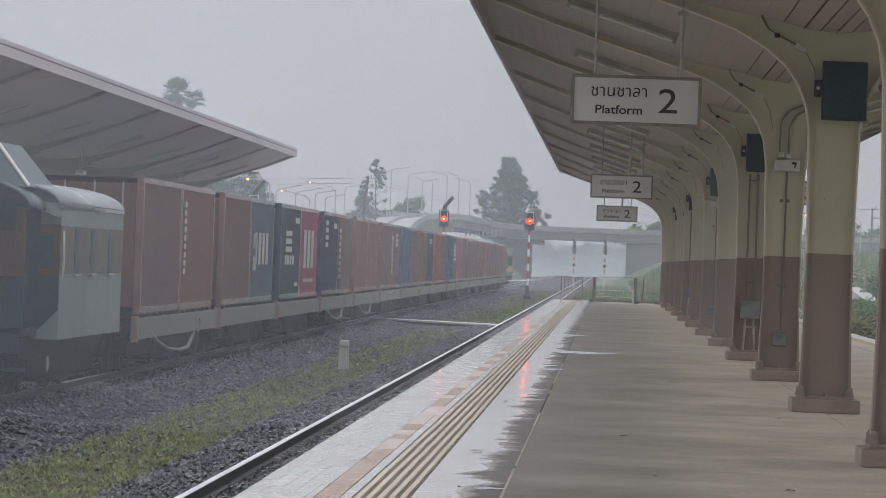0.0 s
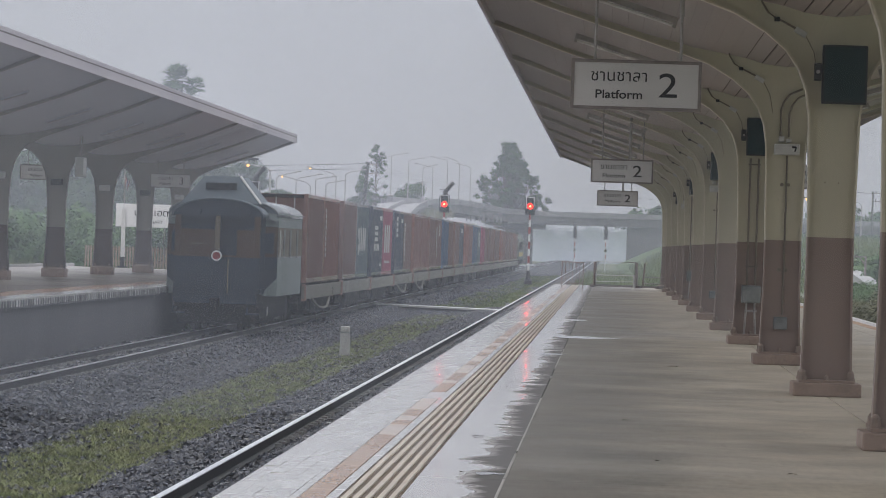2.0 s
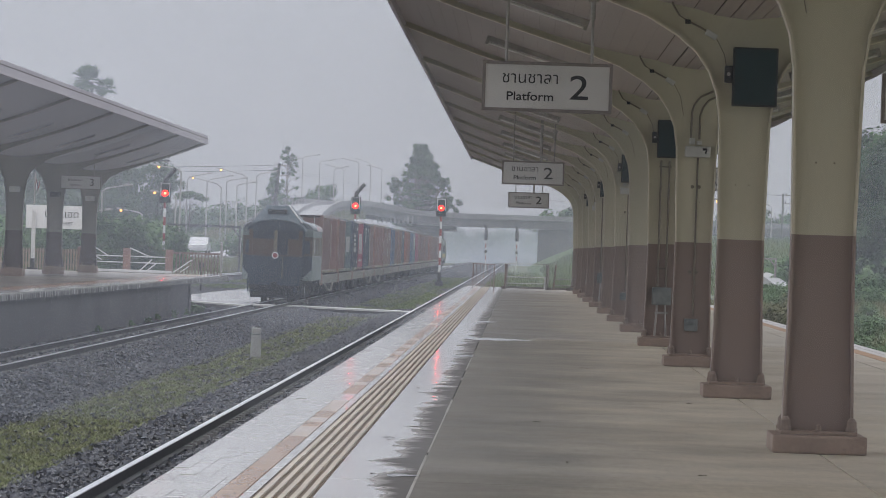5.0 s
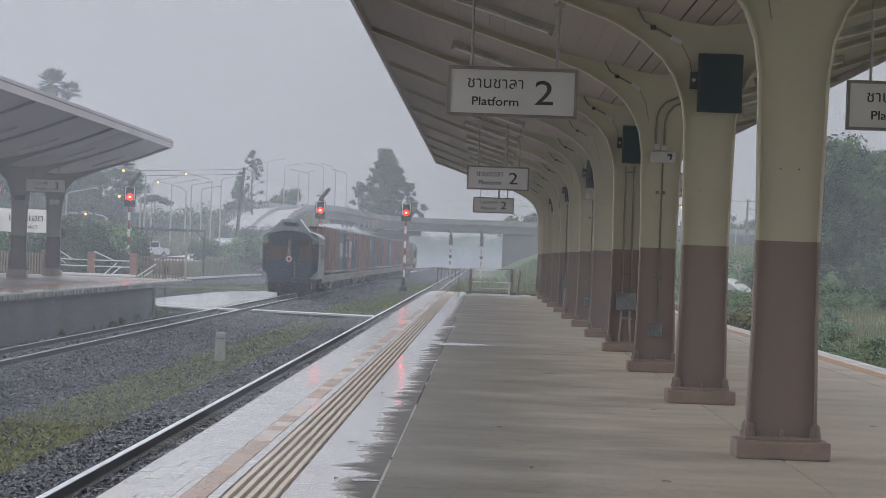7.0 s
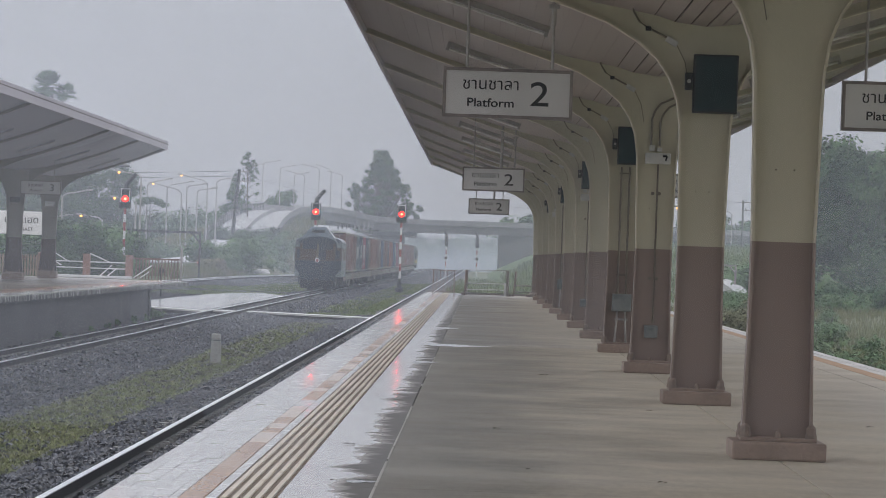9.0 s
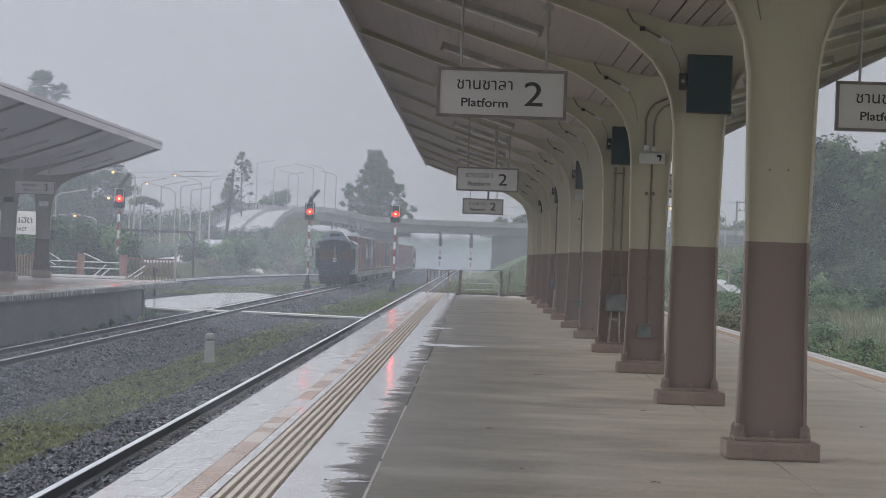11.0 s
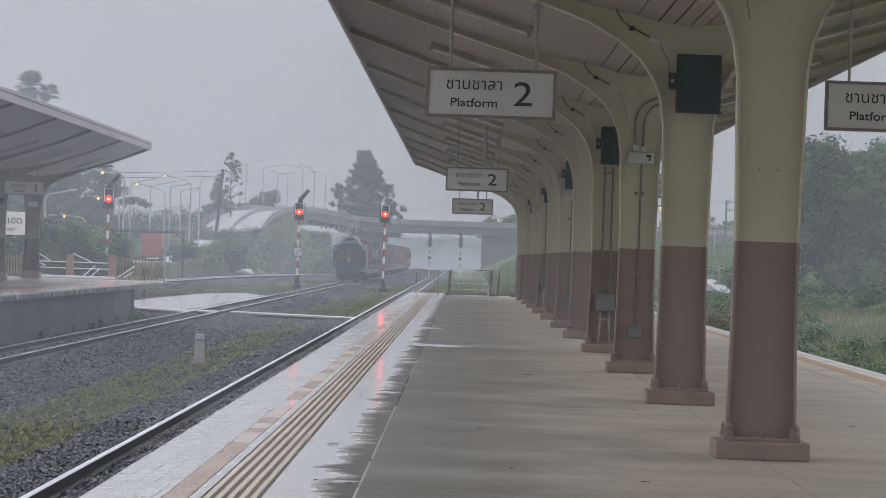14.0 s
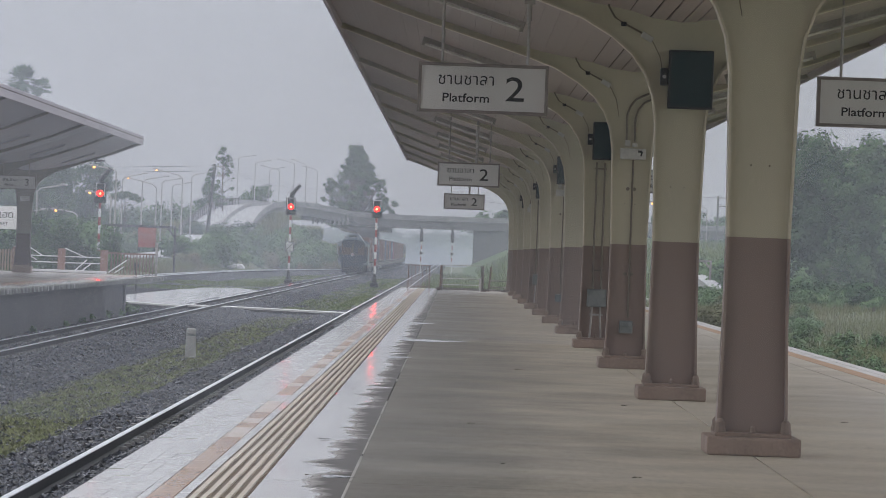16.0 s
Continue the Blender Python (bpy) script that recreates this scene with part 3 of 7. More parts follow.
# platform two: body, paved edge, tactile strip
def platform_two():
    y0, y1 = -22.0, 131.0
    body = part("platform", prism([(EDGE + 0.06, -1.6), (EDGE + 0.06, -0.16), (EDGE, -0.16), (EDGE, -0.045), (EDGE_RIGHT, -0.045), (EDGE_RIGHT, -0.16), (EDGE_RIGHT - 0.06, -0.16), (EDGE_RIGHT - 0.06, -1.6)], y0, y1), M["wall"])
    tagged(body, "concrete railway platform with a wet paved edge", "platform", "", "structure")
    lines = [y0] + [FIRST + BAY * (k + 0.5) for k in range(-5, 12)] + [y1]
    cols = [(-1.028, -0.548), (-0.54, AXIS - 0.006), (AXIS + 0.006, 4.513), (4.525, 4.90)]
    for a, b in zip(lines, lines[1:]):
        for c0, c1 in cols:
            part("floor_slab", box(c0, c1, a + 0.006, b - 0.006, -0.05, 0.0, 0.004), M["strip"] if c0 < -1 else M["concrete"], body)
    # tactile guiding bars, one piece to a tile
    for a, b in zip(lines, lines[1:]):
        part("tactile_bed", box(-1.331, -1.022, a + 0.004, b - 0.004, -0.045, -0.002), M["tactile_bed"], body, "dark brown tactile groove")
    for i in range(5):
        x = -1.327 + 0.0595 * i
        bar = bmesh.new()
        for j in range(184):
            y = -18 + 0.8 * j
            w = rng.normal(0, 0.0012)
            prism([(x + 0.008 + w, -0.004), (x + 0.012 + w, 0.006), (x + 0.040 + w, 0.006), (x + 0.044 + w, -0.004)], y + 0.012, y + 0.79, bar)
        part("tactile_bar", bar, M["tactile"], body, "pale worn guiding bar")
    part("paver_bed", box(EDGE + 0.012, -1.334, y0, y1, -0.044, -0.005), M["paver_bed"], body, "pale sand in the paver joints")
    # inner white course and orange course, in slabs of uneven colour
    for i in range(143):
        y = -20 + 1.05 * i
        part("paver", box(-1.395, -1.336, y + .008, y + 1.042, -0.045, 0.0, 0.003), M["tile"], body)
    y, shades = -20.0, [M["tile_orange"], M["tile_pale"], M["tile"]]
    while y < y1 - 2:
        k = rng.choice(3, p=(.55, .3, .15))
        d = rng.choice((.7, 1.05, 1.4, 2.1))
        part("orange_paver", box(-1.53, -1.399, y + .006, y + d - .006, -0.045, 0.001, 0.003), shades[k], body, "faded orange edge paver")
        y += d
    # floor joint: dark groove with broken pale strips, the wet line's reflection as colour
    part("joint_groove", box(-.549, -.539, y0, y1, -.045, -.012), M["joint"], body, "dark floor joint")
    glint, y = bmesh.new(), 15.0
    while y < y1 - 3:
        d = rng.uniform(.5, 2.6)
        if rng.random() < (.9 if y < 30 else .35):
            w = rng.uniform(.005, .009)
            box(-.544 - w, -.544 + w, y, y + d, -.011, .0025, 0, glint)
        y += d + rng.uniform(.05, .3)
    part("joint_glint", glint, M["glint"], body, "broken pale strip standing for reflections in the wet joint")
    # long white edge pavers laid in columns with staggered ends
    verts, faces, n = [], [], 0
    unit, long = 0.0905, 1.16
    for c in range(5):
        x0, x1 = EDGE + c * unit, min(EDGE + (c + 1) * unit, -1.534)
        if x1 - x0 < 0.02:
            continue
        for r in range(128):
            y = -20 + long * r + (long / 2 if c % 2 else 0.0)
            gap = 0.016 if (r + c) % 5 else 0.04
            dz = rng.normal(0, 0.0009)
            a, b, c0, c1 = x0 + .0011, x1 - .0011, y + gap, y + long - .004
            verts += [(a, c0, dz), (b, c0, dz), (b, c1, dz), (a, c1, dz), (a, c0, -.045), (b, c0, -.045), (b, c1, -.045), (a, c1, -.045)]
            faces += [(n, n + 1, n + 2, n + 3), (n, n + 4, n + 5, n + 1), (n + 1, n + 5, n + 6, n + 2), (n + 2, n + 6, n + 7, n + 3), (n + 3, n + 7, n + 4, n)]
            n += 8
    p = link("edge_pavers", verts, faces, M["tile"], body, "white rain-wet edge pavers with staggered joints")
    p["kind"] = "stuff"
    # the other edge
    for i in range(71):
        y = -20 + 2.1 * i
        part("orange_paver", box(4.906, 5.12, y + .006, y + 2.094, -0.045, 0.001, 0.003), M["orange_dry"], body)
        part("paver", box(5.126, 5.27, y + .006, y + 2.094, -0.045, 0.0, 0.003), M["tile_dry"], body)
        part("paver", box(5.276, EDGE_RIGHT, y + .006, y + 2.094, -0.045, 0.002, 0.003), M["tile_dry"], body)
    return body


platform_two()


def platform_three():
    y0, y1, e, far = 20.0, 141.0, -11.35, -21.2
    end = 124.5
    body = part("platform", prism([(e - 0.07, -1.7), (e - 0.07, -0.2), (e, -0.2), (e, -0.04), (far, -0.04), (far, -1.7)], y0, end), M["wall3"])
    tagged(body, "opposite concrete platform with a stained grey face", "platform", "", "structure")
    part("end_pier", box(far, e - 0.01, end, end + 0.5, -1.7, -0.1, 0.02), M["wall3"], body)
    part("cantilever_slab", prism([(e, -0.2), (e, -0.04), (far, -0.04), (far, -0.2)], end + 0.5, y1), M["wall"], body)
    for i in range(int((y1 - 40) / 3)):
        y = 40 + 3 * i
        part("floor_slab", box(far, e - 1.42, y + .008, y + 2.992, -0.045, 0.0, 0.004), M["slab3"], body)
        part("orange_paver", box(e - 1.41, e - 0.62, y + .008, y + 2.992, -0.045, 0.001, 0.003), M["tile_orange"], body)
        part("paver", box(e - 0.61, e, y + .008, y + 2.992, -0.045, 0.002, 0.003), M["tile"], body)
    teeth = box(e - 0.012, e + 0.014, -0.055, 0.055, -0.165, -0.035, 0.006)
    t0 = part("drip_tooth", teeth, M["tooth"], body, "pale lime-streaked edge block")
    t0.location = (0, 60, 0)
    for i in range(1, 260):
        o = t0.copy()
        o.location = (0, 60 + 0.31 * i, rng.normal(0, 0.006))
        o.scale = (1, rng.uniform(0.5, 1.15), 1)
        scene.collection.objects.link(o)


# The strong two-colour mix paints patchy reflections on the wet floor.
M["slab3"] = wet(material("wet_floor_painted_reflections", (0.38, 0.33, 0.27), (0.15, 0.125, 0.105), rough=0.4, scale=0.42, mix=0.55, grain=0.1, stretch=(1, 0.35, 1)), 60.0, 0.1, wet_rough=0.34, dark=0.9)
M["tooth"] = varied(material("lime_streak", (0.42, 0.42, 0.41), (0.2, 0.2, 0.2), rough=0.8, scale=5), 0.5, 1.2)
platform_three()

gravel = sheet("trackside_gravel", [-24, -21, -18, -15, -12.4], [118, 125, 140, 160, 180, 200, 230, 260], lambda x, y: -1.29 + .05 * height_noise(x, y, .4) if 120 < y < 255 and -23 < x < -12.6 else -1.66, M["ballast"], "dark gravel beside the opposite platform's end", "gravel")

# crossing between the platforms
crossing = thing("foot_crossing", (0, 0, 0), "white wet concrete foot crossing over the tracks", "crossing")
crossing["kind"] = "structure"
corner = [(-10.62, 142.6), (-10.62, 200), (-11.4, 206), (-13.0, 213), (-14.4, 208), (-14.9, 198), (-15.1, 186), (-15.4, 170), (-14.6, 158), (-13.4, 148.4)]
outline = []
for k, (p, q) in enumerate(zip(corner, corner[1:] + corner[:1])):
    for i in range(6):
        u = i / 6
        w = 0 if k in (0, 9) else 1
        outline.append((p[0] + (q[0] - p[0]) * u + w * .22 * height_noise(k + u, 2, 2.3), p[1] + (q[1] - p[1]) * u + w * 1.6 * height_noise(k + u, 7, 2.3)))
bm = bmesh.new()
vt = [bm.verts.new((x, y, -1.2)) for x, y in outline]
vu = [bm.verts.new((x, y, -1.6)) for x, y in outline]
bm.faces.new(vt)
for i in range(len(vt)):
    j = (i + 1) % len(vt)
    bm.faces.new((vt[i], vu[i], vu[j], vt[j]))
part("slab", bm, M["wet_slab"], crossing, "flooded pale concrete slab")


def crossing_plank(a, b, wide, high):
    """A thin pale plank on a dark bearer."""
    for name, top, low, mat, w in (("plank", high, high - .06, M["plank"], wide), ("bearer", high - .061, -1.45, M["rail"], wide * .8)):
        bm = bmesh.new()
        vs = [bm.verts.new(p) for p in ((a[0], a[1], top), (a[0], a[1] + w, top), (b[0], b[1] + w, top), (b[0], b[1], top))]
        vb = [bm.verts.new((v.co.x, v.co.y, low)) for v in vs]
        bm.faces.new(vs)
        bm.faces.new(vb)
        for i in range(4):
            bm.faces.new((vs[i], vs[(i + 1) % 4], vb[(i + 1) % 4], vb[i]))
        part(name, bm, mat, crossing)


crossing_plank((-13.4, 147.6), (-10.58, 142.0), 1.0, -1.16)
crossing_plank((-10.40, 141.2), (-9.6, 140.4), 2.2, -1.105)
crossing_plank((-9.42, 146.2), (-4.05, 141.4), 2.0, -1.19)


# ---- canopies ----
LOWER = [(-0.235, 0.15), (-0.215, 0.9), (-0.21, 1.5), (-0.225, 2.2), (-0.235, 2.62), (-0.27, 2.86), (-0.345, 3.06), (-0.47, 3.24), (-0.66, 3.40), (-0.95, 3.57), (-1.32, 3.705), (-1.75, 3.84), (-2.3, 4.01), (-2.85, 4.185), (-3.4, 4.38), (-3.86, 4.54)]
CEIL = [(-3.88, 4.615), (-2.85, 4.262), (-1.75, 3.925), (-1.1, 3.765), (-0.5, 3.66), (-0.3, 3.60), (0.0, 3.565)]


def mirrored(pts):
    return [(-x, z) for x, z in reversed(pts)]


def scaled(pts, k, lift):
    return [(x * k if abs(x) > 0.3 else x, z if z < 2.5 else 2.5 + (z - 2.5) * lift) for x, z in pts]


def column(name, lower, ceil, mats, label, group, foot=0.32, rise=0.125):
    """A tapered steel column that forks into two curved arms: a web with bent flanges on a bolted plinth."""
    col = thing(name, (0, 0, 0), label, "column", group)
    web = lower + [(ceil[0][0] + 0.06, ceil[0][1] - 0.01)] + [(x, z - 0.01) for x, z in ceil[1:]] + [(-x, z - 0.01) for x, z in reversed(ceil[1:-1])] + [(-ceil[0][0] - 0.06, ceil[0][1] - 0.01)] + mirrored(lower)
    part("web", prism(web, -0.008, 0.008), mats[0], col)
    part("flange", ribbon(lower, -0.075, 0.075, 0.018), mats[1], col)
    part("flange", ribbon(mirrored(lower), -0.075, 0.075, 0.018), mats[1], col)
    part("plinth", box(-foot, foot, -0.31, 0.31, 0.0, rise, 0.018), M["plinth"], col, "brown painted concrete plinth")
    part("base_plate", box(-0.26, 0.26, -0.2, 0.2, rise + .001, rise + .025, 0.004), M["plinth"], col)
    for x in (-0.225, 0.0, 0.225):
        for y in (-0.14, 0.14):
            b = bmesh.new()
            k = 1.0 if x else 0.55
            tube([(x, y, rise + .02), (x, y, rise + .02 + .03 * k)], 0.042 * k, 10, b)
            tube([(x, y, rise + .02 + .03 * k), (x, y, rise + .02 + .075 * k)], 0.036 * k, 10, b, 0.034 * k)
            tube([(x, y, rise + .02 + .075 * k), (x, y, rise + .02 + .098 * k)], 0.034 * k, 10, b, 0.016 * k)
            part("bolt", b, M["anchor"], col)
    return col


def canopy(name, axis, y0, y1, ceil, fas, label, board=0.19, lining="soffit"):
    """Butterfly roof: boarded soffit, roof sheet, fascias."""
    prof = [(axis + x, z) for x, z in ceil] + [(axis - x, z) for x, z in reversed(ceil[:-1])]
    roof = part("roof_" + name, ribbon([(x, z + 0.13) for x, z in prof], y0, y1, 0.05), M["roof"])
    tagged(roof, label, "roof", "", "structure")
    # soffit boards with open joints
    ceiling = bmesh.new()
    for (xa, za), (xb, zb) in zip(prof, prof[1:]):
        d = math.hypot(xb - xa, zb - za)
        k = max(1, round(d / board))
        for i in range(k):
            g = 0.05 if abs((xa + xb) / 2 - axis) < 0.6 else 0.006
            u, v = (i + g) / k, (i + 1 - g) / k
            ribbon([(xa + (xb - xa) * u, za + (zb - za) * u + 0.012), (xa + (xb - xa) * v, za + (zb - za) * v + 0.012)], y0 + 0.01, y1 - 0.01, 0.012, ceiling)
    part("soffit_" + name, ceiling, M[lining])
    tagged(bpy.data.objects["soffit_" + name], "brown boarded soffit of the platform roof", "ceiling", "", "structure")
    back = part("soffit_backing", ribbon([(x, z + 0.06) for x, z in prof], y0 + 0.02, y1 - 0.02, 0.01), M["soffit_gap"], roof)
    for s in (-1, 1):
        x, z = axis + s * abs(ceil[0][0]), ceil[0][1]
        part("fascia", box(x - 0.02, x + 0.02, y0, y1, z - fas, z + 0.10), M["fascia"], roof, "pale eave fascia")
        part("fascia_line", box(x - 0.028, x + 0.028, y0, y1, z + 0.101, z + 0.125), M["fascia_line"], roof)
        part("eave_cap", box(x - 0.035, x + 0.035, y0, y1, z + 0.126, z + 0.22, 0.01), M["fascia"], roof)
    for y in (y0, y1):
        part("end_fascia", ribbon([(x, z + 0.03) for x, z in prof], y - 0.02, y + 0.02, 0.2), M["fascia_line"], roof)
    return roof


canopy("two", AXIS, -22.0, FIRST + 11 * BAY + 0.45, CEIL, 0.12, "butterfly platform roof with a boarded brown soffit")
col = column("canopy_column", LOWER, CEIL, (M["cream"], M["flange"]), "cream steel column with brown dado and curved arms", "columns of the near platform")
col.matrix_basis = pose(AXIS, FIRST, 0)
COLS = [col]
for i in list(range(1, 12)) + [-2, -3, -4, -5]:
    COLS.append(copy_thing(col, pose(AXIS, FIRST + BAY * i, 0)))

AXIS3, FIRST3, BAY3, END3 = -16.05, 133.9, 9.95, 134.4
LOW3 = [(-0.33, 0.15), (-0.27, 0.9), (-0.255, 1.5), (-0.265, 2.2), (-0.30, 2.75), (-0.36, 3.05), (-0.5, 3.35), (-0.72, 3.58), (-1.1, 3.78), (-1.85, 4.05), (-3.1, 4.48), (-4.22, 4.93)]
CEIL3 = [(-4.25, 5.01), (-3.1, 4.56), (-1.85, 4.14), (-1.1, 3.95), (-0.5, 3.84), (0.0, 3.8)]
M["cream3"] = two_tone("far_column_paint", (0.29, 0.275, 0.25), (0.135, 0.108, 0.102), 1.45)
canopy("three", AXIS3, 30.0, END3, CEIL3, 0.10, "butterfly roof of the opposite platform with pale eave", 0.19, "soffit_grey")
col3 = column("canopy_column", LOW3, CEIL3, (M["cream3"], M["cream3"]), "dim steel column with curved arms on the opposite platform", "columns of the opposite platform", 0.345, 0.25)
col3.matrix_basis = pose(AXIS3, FIRST3, 0)
for i in range(1, 9):
    copy_thing(col3, pose(AXIS3, FIRST3 - BAY3 * i, 0))


# ---- the train ----
SPEED, REAR = 18.46, 54.6
RUN = []          # things of the train with their place along the track at the start
DECK = 1.15       # container floor above the rail


def shade(name, c, **k):
    return material(name, c, [v * 0.78 for v in c], coords="object", scale=0.8, rough=0.6, bump_scale=12, grain=0.07, stretch=(1, 1, 0.4), **{"spec": 0.2, **k})


BOX_PAINT = {
    "brown": shade("brown_container_paint", (0.122, 0.060, 0.048)),
    "rust": shade("rust_red_container_paint", (0.155, 0.064, 0.048)),
    "orange": shade("orange_red_container_paint", (0.20, 0.06, 0.042)),
    "teal": shade("grey_teal_container_paint", (0.060, 0.094, 0.108)),
    "navy": shade("navy_container_paint", (0.02, 0.032, 0.055)),
    "blue": shade("blue_container_paint", (0.03, 0.065, 0.125)),
    "pink": shade("magenta_container_paint", (0.25, 0.052, 0.092)),
}
M["frame_dark"] = shade("wagon_black", (0.010, 0.010, 0.011), spec=0.05)
M["sill"] = shade("wagon_sill_paint", (0.20, 0.195, 0.165))
M["wheel"] = shade("wheel_steel", (0.020, 0.018, 0.017), spec=0.1)
M["mark"] = shade("white_stencil", (0.46, 0.46, 0.44))
LEN, WID, HIGH = 6.058, 2.438, 2.591


def corrugated(x, y0, y1, z0, z1, deep, pitch, out):
    """A pressed steel side wall with trapezoid ribs."""
    pts = []
    n = int((y1 - y0) / pitch)
    p = (y1 - y0) / n
    for i in range(n):
        a = y0 + i * p
        pts += [(x, a), (x, a + p * .28), (x - out * deep, a + p * .5), (x - out * deep, a + p * .78)]
    pts.append((x, y1))
    verts = [(a, b, z) for z in (z0, z1) for a, b in pts]
    k = len(pts)
    return verts, [(i, i + 1, k + i + 1, k + i) for i in range(k - 1)]


# Container paints lightened and glossed: wet sheen on the edges is put into the colour.
EDGE_SHEEN = {k: material("painted_sheen_" + k, [min(v * 1.35 + .03, 1) for v in m.node_tree.nodes["Mix"].inputs[6].default_value[:3]], coords="object", rough=0.22, scale=2) for k, m in BOX_PAINT.items()}


def container(color):
    c = thing("shipping_container", (0, 0, 0), "", "container", "containers on the train")
    mat, rim = BOX_PAINT[color], EDGE_SHEEN[color]
    h = WID / 2
    for s in (1, -1):
        v, f = corrugated(s * (h - 0.012), 0.12, LEN - 0.12, 0.15, HIGH - 0.11, 0.007, 0.275, s)
        link("side_wall", v, f, mat, c)
    part("roof_panel", box(-h + .02, h - .02, .03, LEN - .03, HIGH - .03, HIGH - .012), mat, c)
    part("end_wall", box(-h + .1, h - .1, LEN - .06, LEN - .03, .1, HIGH - .08), mat, c)
    for s in (-1, 1):
        for y in (0.0, LEN - 0.12):
            # posts and rails take the lightened sheen copy of the paint
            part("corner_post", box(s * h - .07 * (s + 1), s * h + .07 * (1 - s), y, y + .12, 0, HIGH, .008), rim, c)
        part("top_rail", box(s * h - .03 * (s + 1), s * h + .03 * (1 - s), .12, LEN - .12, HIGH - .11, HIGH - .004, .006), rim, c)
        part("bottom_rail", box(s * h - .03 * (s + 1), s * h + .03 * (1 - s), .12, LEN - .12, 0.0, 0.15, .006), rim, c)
    for s in (-1, 1):
        door = part("door", box(min(s * .008, s * (h - .15)), max(s * .008, s * (h - .15)), .03, .07, .14, HIGH - .13, .006), mat, c)
        for x in (0.28, 0.82):
            part("lock_rod", tube([(s * x, .005, .12), (s * x, .005, HIGH - .1)], .018, 6), M["steel"], door)
    return c


def bars(parent, s, y0, y1, z0, z1, mat, cells):
    """Unreadable stencil marks as plain bars on the side wall that faces the near platform."""
    for i in range(cells):
        a = z0 + (z1 - z0) * i / cells
        part("marking", box(WID / 2 - .004, WID / 2 + .004, y0, y1, a, a + (z1 - z0) / cells * 0.66), mat, parent)


def tall_marks(parent, y0, y1, z0, z1, mat, cells):
    for i in range(cells):
        a = y0 + (y1 - y0) * i / cells
        part("marking", box(WID / 2 - .004, WID / 2 + .004, a, a + (y1 - y0) / cells * 0.62, z0, z1), mat, parent)


def flat_wagon():
    w = thing("flat_wagon", (0, 0, 0), "bogie container flat wagon with a pale side sill", "wagon", "wagons of the train")
    for s in (-1, 1):
        part("side_sill", box(s * 1.22 - .05, s * 1.22 + .05, -0.85, 13.15, DECK - .46, DECK - .06, .01), M["sill"], w, "pale grey weathered side sill")
        for i in range(14):
            y = 0.25 + i * 0.93
            part("stake_pocket", box(s * 1.22 - .04, s * 1.22 + .04, y, y + .06, DECK - .06, DECK + .02), M["frame_dark"], w)
        for y in (-0.85, 13.05):
            part("end_bracket", box(s * 1.24 - .06, s * 1.24 + .06, y, y + .1, DECK - .5, DECK - .02), M["rust_pink"], w, "rusty end bracket")
    part("deck", box(-1.17, 1.17, -0.85, 13.15, DECK - .2, DECK - .05), M["frame_dark"], w)
    part("centre_sill", box(-.35, .35, -0.85, 13.15, DECK - .62, DECK - .21), M["frame_dark"], w)
    # brake gear enlarged to a dark block that stands for the shade underneath
    part("brake_gear", box(-1.1, 1.1, 3.0, 9.3, .22, DECK - .22, .05), M["frame_dark"], w)
    for y in (-1.15, 13.15):
        part("coupler", box(-.12, .12, y, y + .3, DECK - .5, DECK - .28, .02), M["frame_dark"], w)
    for yc in (1.5, 10.8):
        bogie = part("bogie_frame", box(-1.0, 1.0, yc - .25, yc + .25, .35, .66, .03), M["frame_dark"], w)
        for s in (-1, 1):
            part("side_frame", prism([(s * 0.92 - .07, .35), (s * .92 + .07, .35), (s * .92 + .07, .7), (s * .92 - .07, .7)], yc - 1.35, yc + 1.35), M["frame_dark"], bogie)
        for y in (yc - .85, yc + .85):
            for s in (-1, 1):
                part("wheel", disc((s * .54, y, .43), (1, 0, 0), .43, .12, 20), M["wheel"], w)
    return w


WAGONS = [("brown", "rust"), ("brown", "teal"), ("navy", "pink"), ("navy", "brown"), ("rust", "rust"), ("brown", "brown"), ("blue", "brown"), ("brown", "navy"),
          ("orange", "rust"), ("blue", "teal"), ("pink", "brown"), ("brown", "rust"), ("brown", "brown"), ("orange", "rust"), ("brown", "brown"), ("brown", "rust"), ("rust", "brown")]
COLOR_WORDS = {"brown": "dull brown", "rust": "rust red", "orange": "orange red", "teal": "grey teal", "navy": "dark navy", "blue": "blue", "pink": "magenta"}
first_wagon, first_box = None, {}
PITCH, FIRST_WAGON = 14.3, 67.4
for i, pair in enumerate(WAGONS):
    y = FIRST_WAGON + PITCH * i
    if first_wagon is None:
        w = first_wagon = flat_wagon()
    else:
        w = copy_thing(first_wagon, pose(0, 0, 0))
    RUN.append((w, y, RAIL_TOP))
    for j, color in enumerate(pair):
        if color in first_box:
            c = copy_thing(first_box[color], pose(0, 0, 0))
        else:
            c = first_box[color] = container(color)
            tagged(c, COLOR_WORDS[color] + " corrugated steel shipping container on a wagon")
        RUN.append((c, y + j * (LEN + 0.1), RAIL_TOP + DECK))
for w in (RUN[0][0], RUN[9][0], RUN[12][0]):
    part("truss_rod", tube([(1.24, 1.3, .80), (1.25, 2.4, .62), (1.25, 4.2, .42), (1.25, 6.2, .35), (1.25, 7.7, .37), (1.24, 8.6, .6), (1.24, 9.0, .88)], .04, 6), M["sill"], w, "pale bent truss rod")
    part("brake_lever", tube([(1.26, 8.9, .9), (1.28, 9.3, .98), (1.28, 9.6, .9), (1.26, 9.5, .66)], .025, 6), M["sill"], w)
BOXES = [o for o, _, _ in RUN if o.name.startswith("shipping")]
